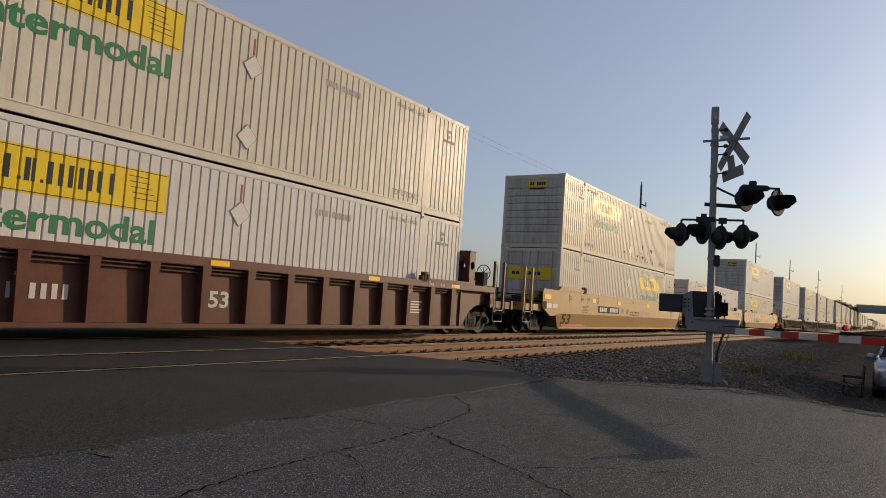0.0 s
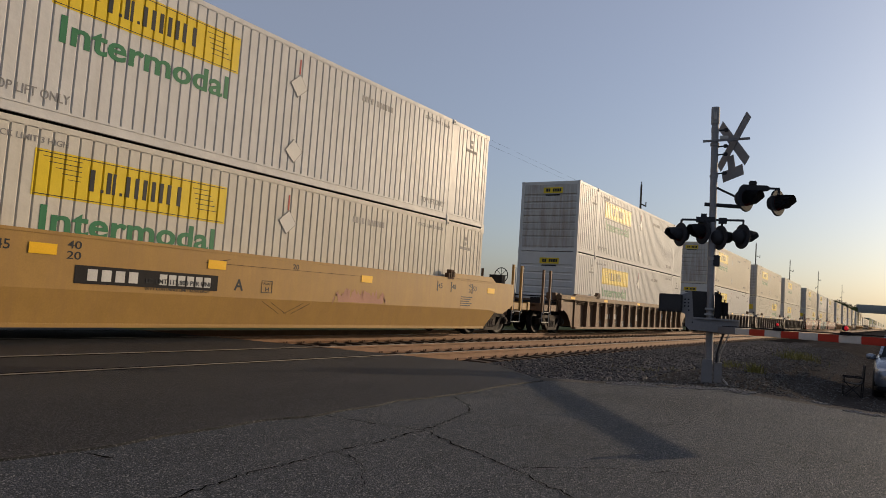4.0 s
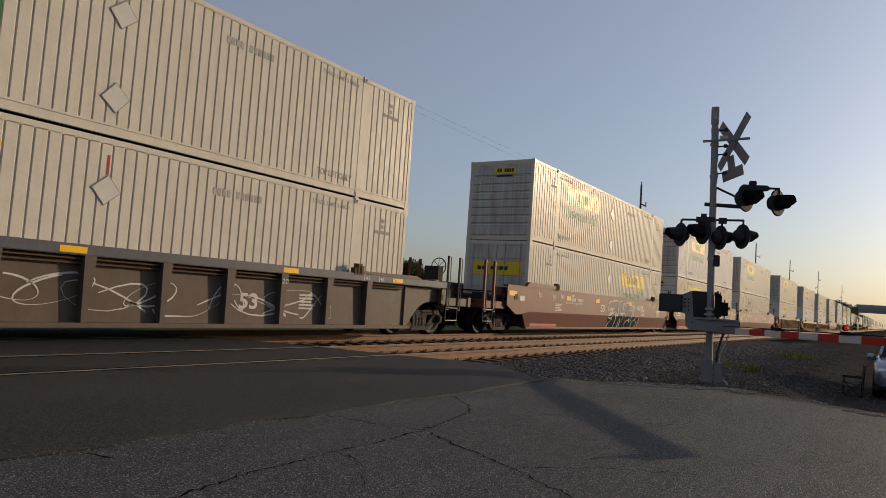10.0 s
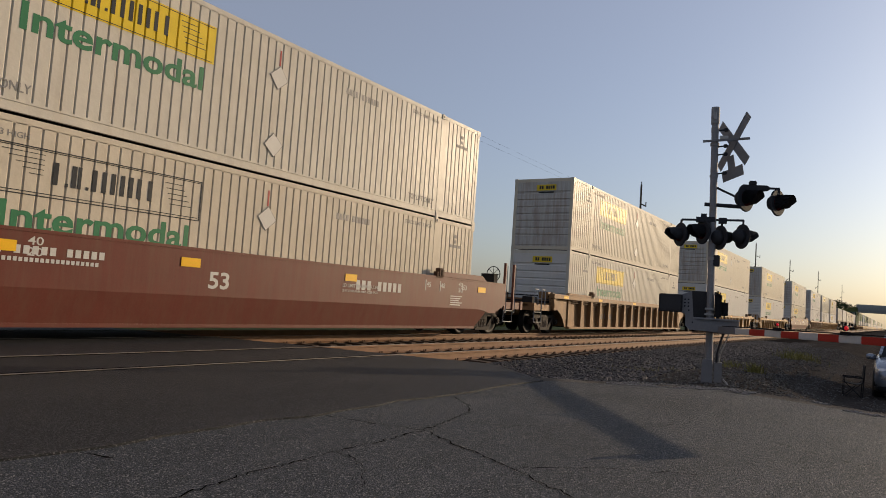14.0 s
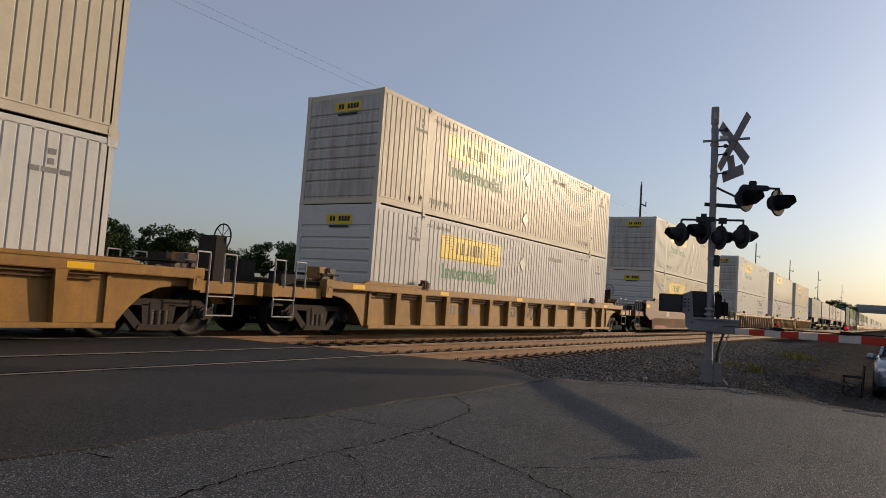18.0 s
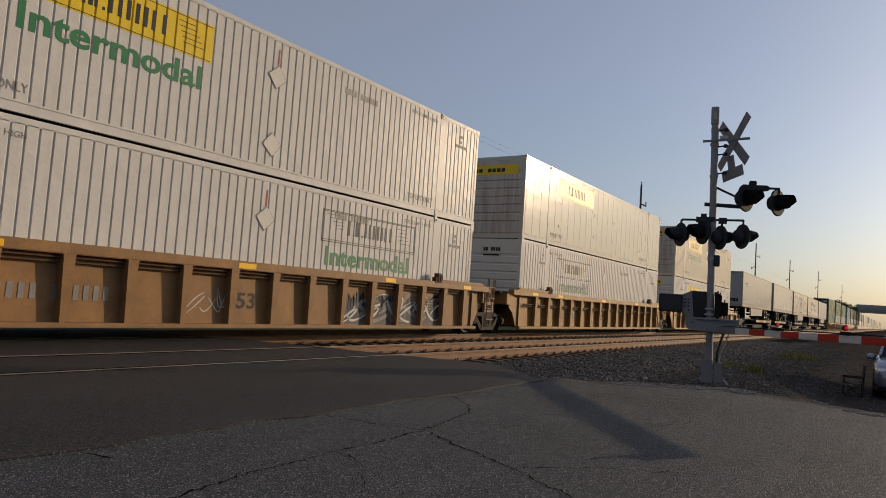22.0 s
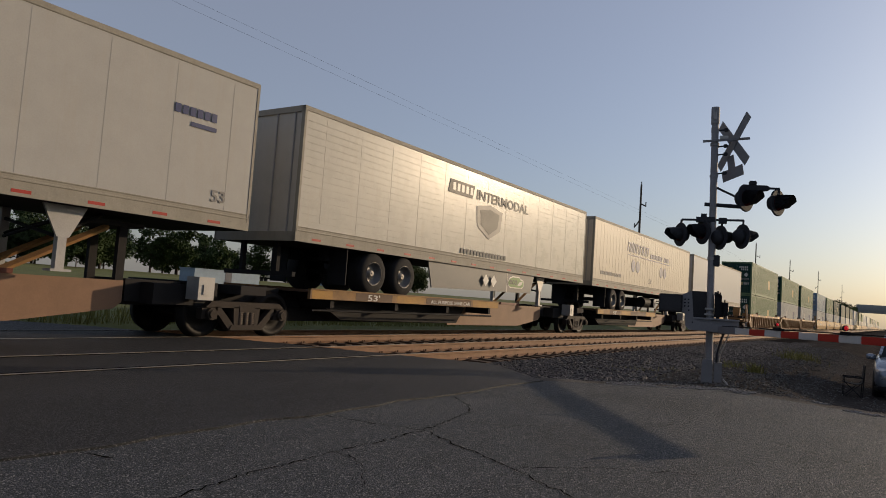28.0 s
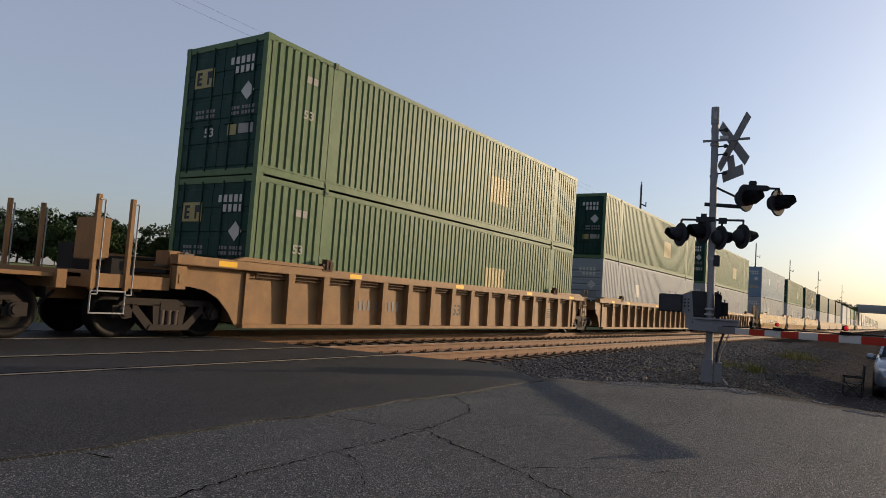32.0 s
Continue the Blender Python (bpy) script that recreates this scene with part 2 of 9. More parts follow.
RUST = (0.16, 0.075, 0.035)
M = {
    "white": paint("container_white", (0.536, 0.523, 0.501), 0.32, spec=0.045, wave=0.3, vary=0.06, dirt=(0.40, 0.34, 0.27), dirt_amt=0.30, streak=True, bump=0.02),
    "cream": paint("container_cream", (0.518, 0.462, 0.372), 0.32, spec=0.045, wave=0.3, vary=0.07, dirt=(0.42, 0.33, 0.22), dirt_amt=0.35, streak=True, bump=0.02),
    "warm": paint("container_warm_white", (0.527, 0.492, 0.423), 0.32, spec=0.045, wave=0.3, vary=0.06, dirt=(0.38, 0.30, 0.22), dirt_amt=0.4, streak=True, bump=0.02),
    "grime": paint("container_end_grime", (0.451, 0.435, 0.410), 0.5, vary=0.10, dirt=(0.20, 0.125, 0.075), dirt_amt=0.8, streak=True),
    "smooth": paint("smooth_white", (0.443, 0.420, 0.372), 0.2, spec=0.07, wave=0.1, vary=0.04, dirt=(0.42, 0.35, 0.26), dirt_amt=0.25, streak=True, bump=0.01),
    "trailer": paint("trailer_white", (0.354, 0.346, 0.327), 0.42, spec=0.07, wave=0.05, vary=0.06, dirt=(0.33, 0.29, 0.24), dirt_amt=0.35, streak=True, bump=0.02),
    "trailergrey": paint("trailer_grey", (0.256, 0.254, 0.250), 0.3, spec=0.07, wave=0.05, vary=0.07, dirt=(0.18, 0.16, 0.14), dirt_amt=0.35, streak=True, bump=0.01),
    "trailerplain": paint("trailer_plain_white", (0.385, 0.387, 0.397), 0.34, spec=0.05, wave=0.05, vary=0.04, dirt=(0.38, 0.34, 0.3), dirt_amt=0.2, streak=True, bump=0.01),
    "slatted": paint("trailer_slat_white", (0.427, 0.410, 0.369), 0.26, spec=0.07, wave=0.05, vary=0.05, dirt=(0.38, 0.32, 0.25), dirt_amt=0.3, streak=True, bump=0.01),
    "trailercream": paint("trailer_cream", (0.492, 0.438, 0.358), 0.34, spec=0.07, wave=0.05, vary=0.05, dirt=(0.4, 0.33, 0.24), dirt_amt=0.3, streak=True, bump=0.01),
    "deckedge": paint("deck_edge_rust", (0.17, 0.10, 0.05), 0.65, vary=0.3, scale=1.2, dirt=(0.36, 0.19, 0.05), dirt_amt=0.8),
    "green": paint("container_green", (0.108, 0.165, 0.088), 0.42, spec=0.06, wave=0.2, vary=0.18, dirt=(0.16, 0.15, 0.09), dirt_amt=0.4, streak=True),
    # for dark green boxes, and for green boxes' ends with their shade coloured in
    "greendark": paint("container_green_dark_and_end_shade", (0.016, 0.044, 0.036), 0.36, spec=0.06, wave=0.2, vary=0.18, dirt=(0.10, 0.10, 0.07), dirt_amt=0.35, streak=True),
    "bluegrey": paint("container_blue_grey", (0.160, 0.232, 0.304), 0.32, spec=0.045, wave=0.3, vary=0.10, dirt=(0.25, 0.24, 0.22), dirt_amt=0.3, streak=True),
    "greywhite": paint("container_grey_white", (0.288, 0.304, 0.320), 0.32, spec=0.045, wave=0.3, vary=0.08, dirt=(0.3, 0.27, 0.24), dirt_amt=0.3, streak=True),
    "roofm": paint("container_roof", (0.451, 0.443, 0.410), 0.5, dirt=(0.3, 0.26, 0.2)),
    # dark underframe grime; also stands in for the shade below spine decks
    "under": paint("underframe_grime_and_shade", (0.023, 0.021, 0.021), 0.8, vary=0.3),
    "ink": paint("black_lettering", (0.025, 0.027, 0.03), 0.5, vary=0.2),
    "inkgreen": paint("green_lettering", (0.035, 0.16, 0.075), 0.5, vary=0.12),
    "inkblue": paint("navy_lettering", (0.03, 0.04, 0.11), 0.45, vary=0.15),
    "inkwhite": paint("white_lettering", (0.508, 0.492, 0.459), 0.6, vary=0.15),
    "inkred": paint("faded_red_lettering", (0.26, 0.09, 0.05), 0.6, vary=0.2),
    "inkfaint": paint("faint_lettering", (0.30, 0.285, 0.26), 0.6, vary=0.25),
    "inkgrey": paint("grey_lettering", (0.22, 0.21, 0.20), 0.6, vary=0.2),
    "yellow": paint("yellow_sign", (0.640, 0.459, 0.029), 0.38, vary=0.08, dirt=(0.5, 0.36, 0.06), dirt_amt=0.3),
    "logocream": paint("faded_yellow_sign", (0.36, 0.30, 0.13), 0.5, vary=0.2, dirt=(0.2, 0.16, 0.08), dirt_amt=0.35),
    "reflect": paint("amber_label", (0.75, 0.42, 0.02), 0.4, vary=0.08),
    "redlabel": paint("red_label", (0.33, 0.04, 0.03), 0.45, vary=0.1),
    "placard": paint("placard_white", (0.492, 0.476, 0.443), 0.4, vary=0.08),
    "ttyellow": paint("car_yellow", (0.328, 0.193, 0.057), 0.5, vary=0.12, dirt=(0.26, 0.15, 0.06), dirt_amt=0.8, streak=True),
    "tan": paint("car_tan", (0.262, 0.143, 0.061), 0.55, vary=0.28, dirt=(0.19, 0.11, 0.06), dirt_amt=0.8, streak=True),
    "orange": paint("car_orange", (0.303, 0.156, 0.041), 0.52, vary=0.28, dirt=(0.18, 0.10, 0.05), dirt_amt=0.8, streak=True),
    "maroon": paint("car_maroon", (0.111, 0.041, 0.026), 0.5, vary=0.28, dirt=(0.09, 0.045, 0.03), dirt_amt=0.8, streak=True),
    "redbrown": paint("car_red_brown", (0.123, 0.034, 0.023), 0.5, vary=0.12, dirt=(0.12, 0.06, 0.04), dirt_amt=0.8, streak=True),
    "darkbrown": paint("car_dark_brown", (0.17, 0.095, 0.052), 0.55, vary=0.28, dirt=(0.09, 0.055, 0.035), dirt_amt=0.8, streak=True),
    "fec": paint("car_dull_brown", (0.127, 0.051, 0.031), 0.52, vary=0.28, dirt=(0.11, 0.06, 0.045), dirt_amt=0.8, streak=True),
    "greybrown": paint("car_grey_brown", (0.105, 0.08, 0.066), 0.55, vary=0.28, dirt=(0.09, 0.065, 0.05), dirt_amt=0.8, streak=True),
    "slate": paint("car_slate", (0.075, 0.082, 0.105), 0.5, vary=0.14, dirt=(0.15, 0.11, 0.08), dirt_amt=0.5, streak=True),
    "chordworn": paint("worn_gold_chord", (0.20, 0.125, 0.06), 0.6, vary=0.35, dirt=(0.10, 0.055, 0.035), dirt_amt=0.8, streak=True),
    "rusty": paint("rusty_steel", (0.10, 0.055, 0.032), 0.75, vary=0.3, dirt=(0.05, 0.04, 0.035), dirt_amt=0.6),
    "truck": paint("truck_casting", (0.036, 0.027, 0.022), 0.75, vary=0.3, dirt=(0.04, 0.035, 0.03), dirt_amt=0.6),
    "maroonlogo": paint("maroon_logo", (0.20, 0.05, 0.03), 0.5, vary=0.15),
    "fadedpink": paint("faded_pink", (0.37, 0.19, 0.135), 0.6, vary=0.15),
    "pan": paint("well_side_rust", (0.21, 0.125, 0.08), 0.6, vary=0.12, dirt=(0.13, 0.08, 0.05), dirt_amt=0.4),
    "deckgold": paint("deck_gold", (0.32, 0.17, 0.035), 0.6, vary=0.2, dirt=(0.17, 0.10, 0.05), dirt_amt=0.6),
    "deckbrown": paint("deck_brown", (0.10, 0.06, 0.038), 0.65, vary=0.2, dirt=(0.16, 0.10, 0.06), dirt_amt=0.4),
    "ecogreen": paint("leaf_green", (0.10, 0.20, 0.05), 0.5, vary=0.1),
    "wheel": paint("wheel_steel", (0.013, 0.011, 0.010), 0.6, metal=0.3, vary=0.3),
    "tread": paint("wheel_tread", (0.55, 0.50, 0.45), 0.28, metal=0.9, vary=0.15),
    "spring": paint("spring_steel", (0.11, 0.085, 0.07), 0.55, vary=0.2),
    "trailrail": paint("dull_trailer_rail", (0.27, 0.25, 0.21), 0.62, spec=0.12, vary=0.14, dirt=(0.12, 0.09, 0.06), dirt_amt=0.3, streak=True),
    "alu": paint("bare_aluminium", (0.42, 0.41, 0.39), 0.5, metal=0.45, vary=0.1),
    "mast": paint("dull_mast_steel", (0.24, 0.24, 0.25), 0.6, metal=0.1, vary=0.2),
    "galv": paint("galvanized_steel", (0.312, 0.303, 0.295), 0.5, metal=0.3, vary=0.15),
    "rim": paint("dusty_steel_rim", (0.16, 0.155, 0.15), 0.45, metal=0.4, vary=0.25, dirt=(0.05, 0.045, 0.04), dirt_amt=0.6),
    "black": paint("black_paint", (0.018, 0.018, 0.020), 0.6, spec=0.05, vary=0.25),
    "tyre": paint("tyre_rubber", (0.022, 0.021, 0.021), 0.85, vary=0.25),
    "skirt": paint("grey_skirt", (0.085, 0.085, 0.088), 0.45, vary=0.1, dirt=(0.12, 0.11, 0.10)),
    "asphalt_old": asphalt("worn_asphalt", (0.056, 0.0595, 0.073), (0.010, 0.016, 0.018), (0.27, 0.265, 0.26), 0.75),
    "asphalt_new": asphalt("dark_asphalt", (0.0145, 0.0138, 0.0172), (0.004, 0.006, 0.007), (0.14, 0.135, 0.14), 0.62),
    "mud": paint("dried_mud", (0.115, 0.103, 0.075), 0.9, vary=0.5, speck=1.2, scale=4.0, grain=30.0, spec=0.05),
    "crack": paint("crack_tar", (0.009, 0.009, 0.009), 0.95, spec=0.0, vary=0.3),
    "gatebox": paint("gate_box_paint", (0.045, 0.045, 0.048), 0.6, vary=0.2, spec=0.1),
    "cinder": paint("cinder_stone", (0.13, 0.125, 0.12), 0.9, vary=0.6, scale=9.0, grain=30.0, bump=0.3, spec=0.05),
    "dirtm": paint("bare_dirt", (0.058, 0.052, 0.048), 0.95, vary=0.45, speck=1.4, scale=0.8, grain=25.0, bump=1.0, dirt=(0.030, 0.027, 0.025), dirt_amt=0.7, spec=0.0),
    "ballast": paint("ballast_bed", (0.024, 0.022, 0.021), 0.95, spec=0.0, vary=0.4, scale=3.0, grain=22.0, bump=1.0),
    "rail": paint("rusty_rail", (0.215, 0.122, 0.072), 0.7, vary=0.2, scale=4.0),
    "railtop": paint("rail_head", (0.25, 0.23, 0.21), 0.4, metal=0.6, vary=0.1),
    "tie": paint("timber_tie", (0.082, 0.058, 0.044), 0.9, vary=0.3, scale=5.0, bump=0.5),
    "grassm": paint("grass_blades", (0.17, 0.165, 0.045), 0.7, vary=0.35, rand=0.2),
    "field": paint("field_grass", (0.11, 0.125, 0.04), 0.95, vary=0.35, scale=0.15, grain=6.0, bump=0.8, dirt=(0.16, 0.14, 0.06), dirt_amt=0.5),
    "leaf": paint("tree_leaves", (0.035, 0.058, 0.018), 0.7, vary=0.4, scale=0.8, grain=6.0),
    "bark": paint("tree_bark", (0.06, 0.045, 0.035), 0.9, vary=0.3),
    "polewood": paint("pole_wood", (0.09, 0.075, 0.062), 0.85, vary=0.25),
    "concrete": paint("bridge_concrete", (0.30, 0.30, 0.29), 0.8, vary=0.15),
    "reds": paint("gate_red", (0.42, 0.035, 0.025), 0.45, vary=0.1),
    "whites": paint("gate_white", (0.541, 0.533, 0.517), 0.45, vary=0.1),
    "lampred": glow("red_lamp", (0.6, 0.02, 0.03), 0.45),
    "shoulder": paint("gravel_shoulder", (0.14, 0.128, 0.115), 0.95, vary=0.5, speck=1.3, scale=1.5, grain=45.0, bump=1.0, spec=0.0),
    # black lamp paint, lightened to hold the sky light and flare on it
    "lampblack": paint("sky_lifted_black", (0.034, 0.036, 0.042), 0.65, spec=0.12, vary=0.3),
    "signback": paint("sign_back", (0.19, 0.19, 0.20), 0.55, metal=0.1, vary=0.12),
    "carpaint": paint("silver_blue_paint", (0.25, 0.28, 0.33), 0.25, metal=0.5, vary=0.04),
    "glass": paint("dark_glass", (0.02, 0.025, 0.03), 0.08, vary=0.05, bump=0.0),
    "chrome": paint("lens_clear", (0.7, 0.7, 0.72), 0.15, metal=0.6, vary=0.05),
    "stone": paint("ballast_stone", (0.060, 0.056, 0.057), 0.6, spec=0.2, vary=0.7, scale=9.0, grain=30.0, bump=0.3),
    "gravel": paint("grey_gravel", (0.21, 0.2, 0.19), 0.9, spec=0.1, vary=0.35, scale=6.0, bump=0.4),
    "lensred": paint("dark_red_lens", (0.07, 0.010, 0.010), 0.7, spec=0.03, vary=0.1, bump=0.0),
    "scrawl_cyan": paint("pale_cyan_spray", (0.24, 0.42, 0.42), 0.6, vary=0.15),
    "chrome_spray": paint("dull_silver_spray", (0.10, 0.10, 0.11), 0.6, vary=0.2),
    "scrawl_dark": paint("black_green_spray", (0.014, 0.018, 0.024), 0.7, spec=0.03, vary=0.2),
    "shed": paint("shed_blue_grey", (0.20, 0.26, 0.32), 0.5, vary=0.12),
}

M["tanlow"] = M["tan"]


# ---- mesh helpers ----
def box(bm, x0, x1, y0, y1, z0, z1):
    v = [bm.verts.new(c) for c in ((x0, y0, z0), (x1, y0, z0), (x1, y1, z0), (x0, y1, z0),
                                   (x0, y0, z1), (x1, y0, z1), (x1, y1, z1), (x0, y1, z1))]
    for f in ((0, 3, 2, 1), (4, 5, 6, 7), (0, 1, 5, 4), (1, 2, 6, 5), (2, 3, 7, 6), (3, 0, 4, 7)):
        bm.faces.new([v[i] for i in f])


def bbox(x0, x1, y0, y1, z0, z1, bevel=0.0):
    bm = bmesh.new()
    box(bm, x0, x1, y0, y1, z0, z1)
    if bevel:
        bmesh.ops.bevel(bm, geom=bm.edges[:], offset=bevel, segments=2, affect="EDGES")
    return bm


def boxes(*rows):
    bm = bmesh.new()
    for r in rows:
        box(bm, *r)
    return bm


def prism(pts, a0, a1, axis="y"):
    """A polygon in two axes drawn out along the third."""
    bm = bmesh.new()
    def put(p, a):
        if axis == "y":
            return (p[0], a, p[1])
        if axis == "x":
            return (a, p[0], p[1])
        return (p[0], p[1], a)
    lo = [bm.verts.new(put(p, a0)) for p in pts]
    hi = [bm.verts.new(put(p, a1)) for p in pts]
    bm.faces.new(lo)
    bm.faces.new(hi[::-1])
    k = len(pts)
    for i in range(k):
        bm.faces.new((lo[i], hi[i], hi[(i + 1) % k], lo[(i + 1) % k]))
    bmesh.ops.recalc_face_normals(bm, faces=bm.faces[:])
    return bm


def rod(bm, p, q, r, n=8):
    p, q = Vector(p), Vector(q)
    d = q - p
    m = Matrix.Translation((p + q) / 2) @ d.to_track_quat("Z", "Y").to_matrix().to_4x4()
    bmesh.ops.create_cone(bm, cap_ends=True, segments=n, radius1=r, radius2=r, depth=d.length, matrix=m)


def rods(pairs, r, n=6):
    bm = bmesh.new()
    for p, q in pairs:
        rod(bm, p, q, r, n)
    return bm


def lathe(profile, n=24, axis="y", cap=True):
    """Turn (radius, along) pairs about an axis."""
    bm = bmesh.new()
    rings = []
    for r, a in profile:
        ring = []
        for i in range(n):
            c, s = math.cos(2 * math.pi * i / n) * r, math.sin(2 * math.pi * i / n) * r
            ring.append(bm.verts.new((c, a, s) if axis == "y" else (c, s, a) if axis == "z" else (a, c, s)))
        rings.append(ring)
    for a, b in zip(rings, rings[1:]):
        for i in range(n):
            bm.faces.new((a[i], a[(i + 1) % n], b[(i + 1) % n], b[i]))
    for ring in (rings[0], rings[-1]):
        if cap and (Vector(ring[0].co) - Vector(ring[n // 2].co)).length > 1e-4:
            bm.faces.new(ring)
    bmesh.ops.recalc_face_normals(bm, faces=bm.faces[:])
    return bm


def finish(name, bm, material, smooth=False):
    me = bpy.data.meshes.new(name)
    bm.to_mesh(me)
    bm.free()
    me.materials.append(material)
    if smooth:
        me.shade_smooth()
    return me


SMALL = ("lettering", "stencil", "sign_lettering", "end_sign_lettering", "data_stencil", "end_stencil", "side_mark", "web_mark", "scrawl")


def part(name, bm, material, parent, label="", at=None, smooth=False):
    me = bm if isinstance(bm, bpy.types.Mesh) else finish(name, bm, material, smooth)
    ob = new(name, me)
    ob.parent = parent
    if at is not None:
        ob.matrix_basis = at
    if label:
        ob["label"] = label
    if name in SMALL:
        ob["kind"] = "stuff"
    return ob


def thing(name, label, category, group="", kind="", at=None):
    ob = new(name)
    ob.empty_display_size = 0.3
    if at is not None:
        ob.matrix_basis = at
    return tagged(ob, label, category, group, kind)


def solid(name, bm, material, label="", category="", group="", kind="", at=None, smooth=False):
    ob = new(name, finish(name, bm, material, smooth))
    if at is not None:
        ob.matrix_basis = at
    return tagged(ob, label, category, group, kind)


def words(name, text, size, width, material, parent, at, label=""):
    """Lettering in the built-in font, upright, fitted to a width."""
    cu = bpy.data.curves.new(name, "FONT")
    cu.body, cu.size, cu.extrude = text, size, 0.001
    cu.offset = size * (0.022 if size > 0.25 else 0.008)
    cu.resolution_u = 3
    cu.materials.append(material)
    tmp = new(name, cu)
    bpy.context.view_layer.update()
    w = max(tmp.dimensions.x, 1e-3)
    dg = bpy.context.evaluated_depsgraph_get()
    me = bpy.data.meshes.new_from_object(tmp.evaluated_get(dg))
    bpy.data.objects.remove(tmp)
    if width:
        me.transform(Matrix.Diagonal((width / w, 1, 1, 1)))
    me.transform(pose(0, 0, 0, 90, 0, 0))
    ob = new(name, me)
    ob.parent = parent
    ob.matrix_basis = at
    ob["kind"] = "stuff"
    return ob


def bars(rows, y, t=0.003):
    """Flat marks on a wall that faces -y: rows of x0, x1, z0, z1."""
    bm = bmesh.new()
    for x0, x1, z0, z1 in rows:
        box(bm, x0, x1, y - t, y, z0, z1)
    return bm


# ---- the train ----
L, W2, H = 16.154, 1.295, 2.896         # 53 ft box
FLOOR = 0.36                             # floor of the wells over the rail
TRACK_Y = 1.295
TIMES = [float(i) for i in range(33)]


def run(t):
    """Metres that the train has gone by t seconds."""
    k = t / 32.0
    return 32.0 * (15.3201 * k - 0.4114 * k ** 2 - 1.5295 * k ** 3 + 2.4192 * k ** 4 - 1.1037 * k ** 5)


PITCH = 0.205
DEEP = 0.023                             # of a pressed groove
POSTS = (2.02, L - 2.02)


def ribline(deep):
    """The outline of a corrugated side seen from above."""
    pts, x = [], 0.15
    while x + PITCH < L - 0.14:
        if not any(x - 0.09 < p < x + PITCH + 0.09 for p in POSTS):
            if deep > 0.03:
                pts += [(x, 0.0), (x + 0.112, 0.0), (x + 0.128, deep), (x + 0.172, deep), (x + 0.188, 0.0)]
            else:
                pts += [(x, 0.0), (x + 0.150, 0.0), (x + 0.172, deep), (x + 0.180, deep), (x + 0.194, 0.0)]
        else:
            pts += [(x, 0.0), (x + PITCH, 0.0)]
        x += PITCH
    return pts + [(L - 0.1, 0.0)]


def ribbed(x0, x1, z0, z1, deep, off=0.0, thick=0.0):
    """A stretch of corrugated wall facing -y at y = 0, or a coat of paint on it."""
    pts = ribline(deep)
    xs, ys = [p[0] for p in pts], [p[1] for p in pts]
    cut = [(x0, float(np.interp(x0, xs, ys)))] + [p for p in pts if x0 < p[0] < x1] + [(x1, float(np.interp(x1, xs, ys)))]
    bm = bmesh.new()
    lo = [bm.verts.new((x, y - off, z0)) for x, y in cut]
    hi = [bm.verts.new((x, y - off, z1)) for x, y in cut]
    for i in range(len(cut) - 1):
        bm.faces.new((lo[i], lo[i + 1], hi[i + 1], hi[i]))
    return bm


def turned(bm):
    """The same, on the far side."""
    bmesh.ops.rotate(bm, verts=bm.verts[:], cent=(0, 0, 0), matrix=Matrix.Rotation(math.pi, 3, "Z"))
    bmesh.ops.translate(bm, verts=bm.verts[:], vec=(L, 0, 0))
    return bm


MESH = {}


def shared(key, build):
    if key not in MESH:
        MESH[key] = build()
    return MESH[key]


def nose_end():
    """Closed end: one sheet pressed into horizontal swages, facing -x."""
    pts = [(0.04, 0.1), (0.04, 0.2), (0.02, 0.22), (0.02, 0.56), (0.042, 0.59)]
    for i in range(6):
        z = 0.62 + 0.285 * i
        pts += [(0.042, z), (0.012, z + 0.025), (0.012, z + 0.22), (0.042, z + 0.25)]
    pts += [(0.042, 2.36), (0.016, 2.38), (0.016, H - 0.13), (0.06, H - 0.1), (0.06, 0.1)]
    bm = bmesh.new()
    a = [bm.verts.new((x, -W2 + 0.13, z)) for x, z in pts]
    b = [bm.verts.new((x, W2 - 0.13, z)) for x, z in pts]
    for i in range(len(pts)):
        j = (i + 1) % len(pts)
        bm.faces.new((a[i], a[j], b[j], b[i]))
    bmesh.ops.recalc_face_normals(bm, faces=bm.faces[:])
    return bm


def door_leaf(y0, y1):
    """One leaf, pressed out into five panels on its outer face."""
    pts = [(0.06, 0.14), (0.03, 0.14)]
    for i in range(5):
        z = 0.2 + i * 0.51
        pts += [(0.03, z), (0.016, z + 0.02), (0.016, z + 0.38), (0.03, z + 0.4)]
    return prism(pts + [(0.03, H - 0.12), (0.06, H - 0.12)], y0, y1)


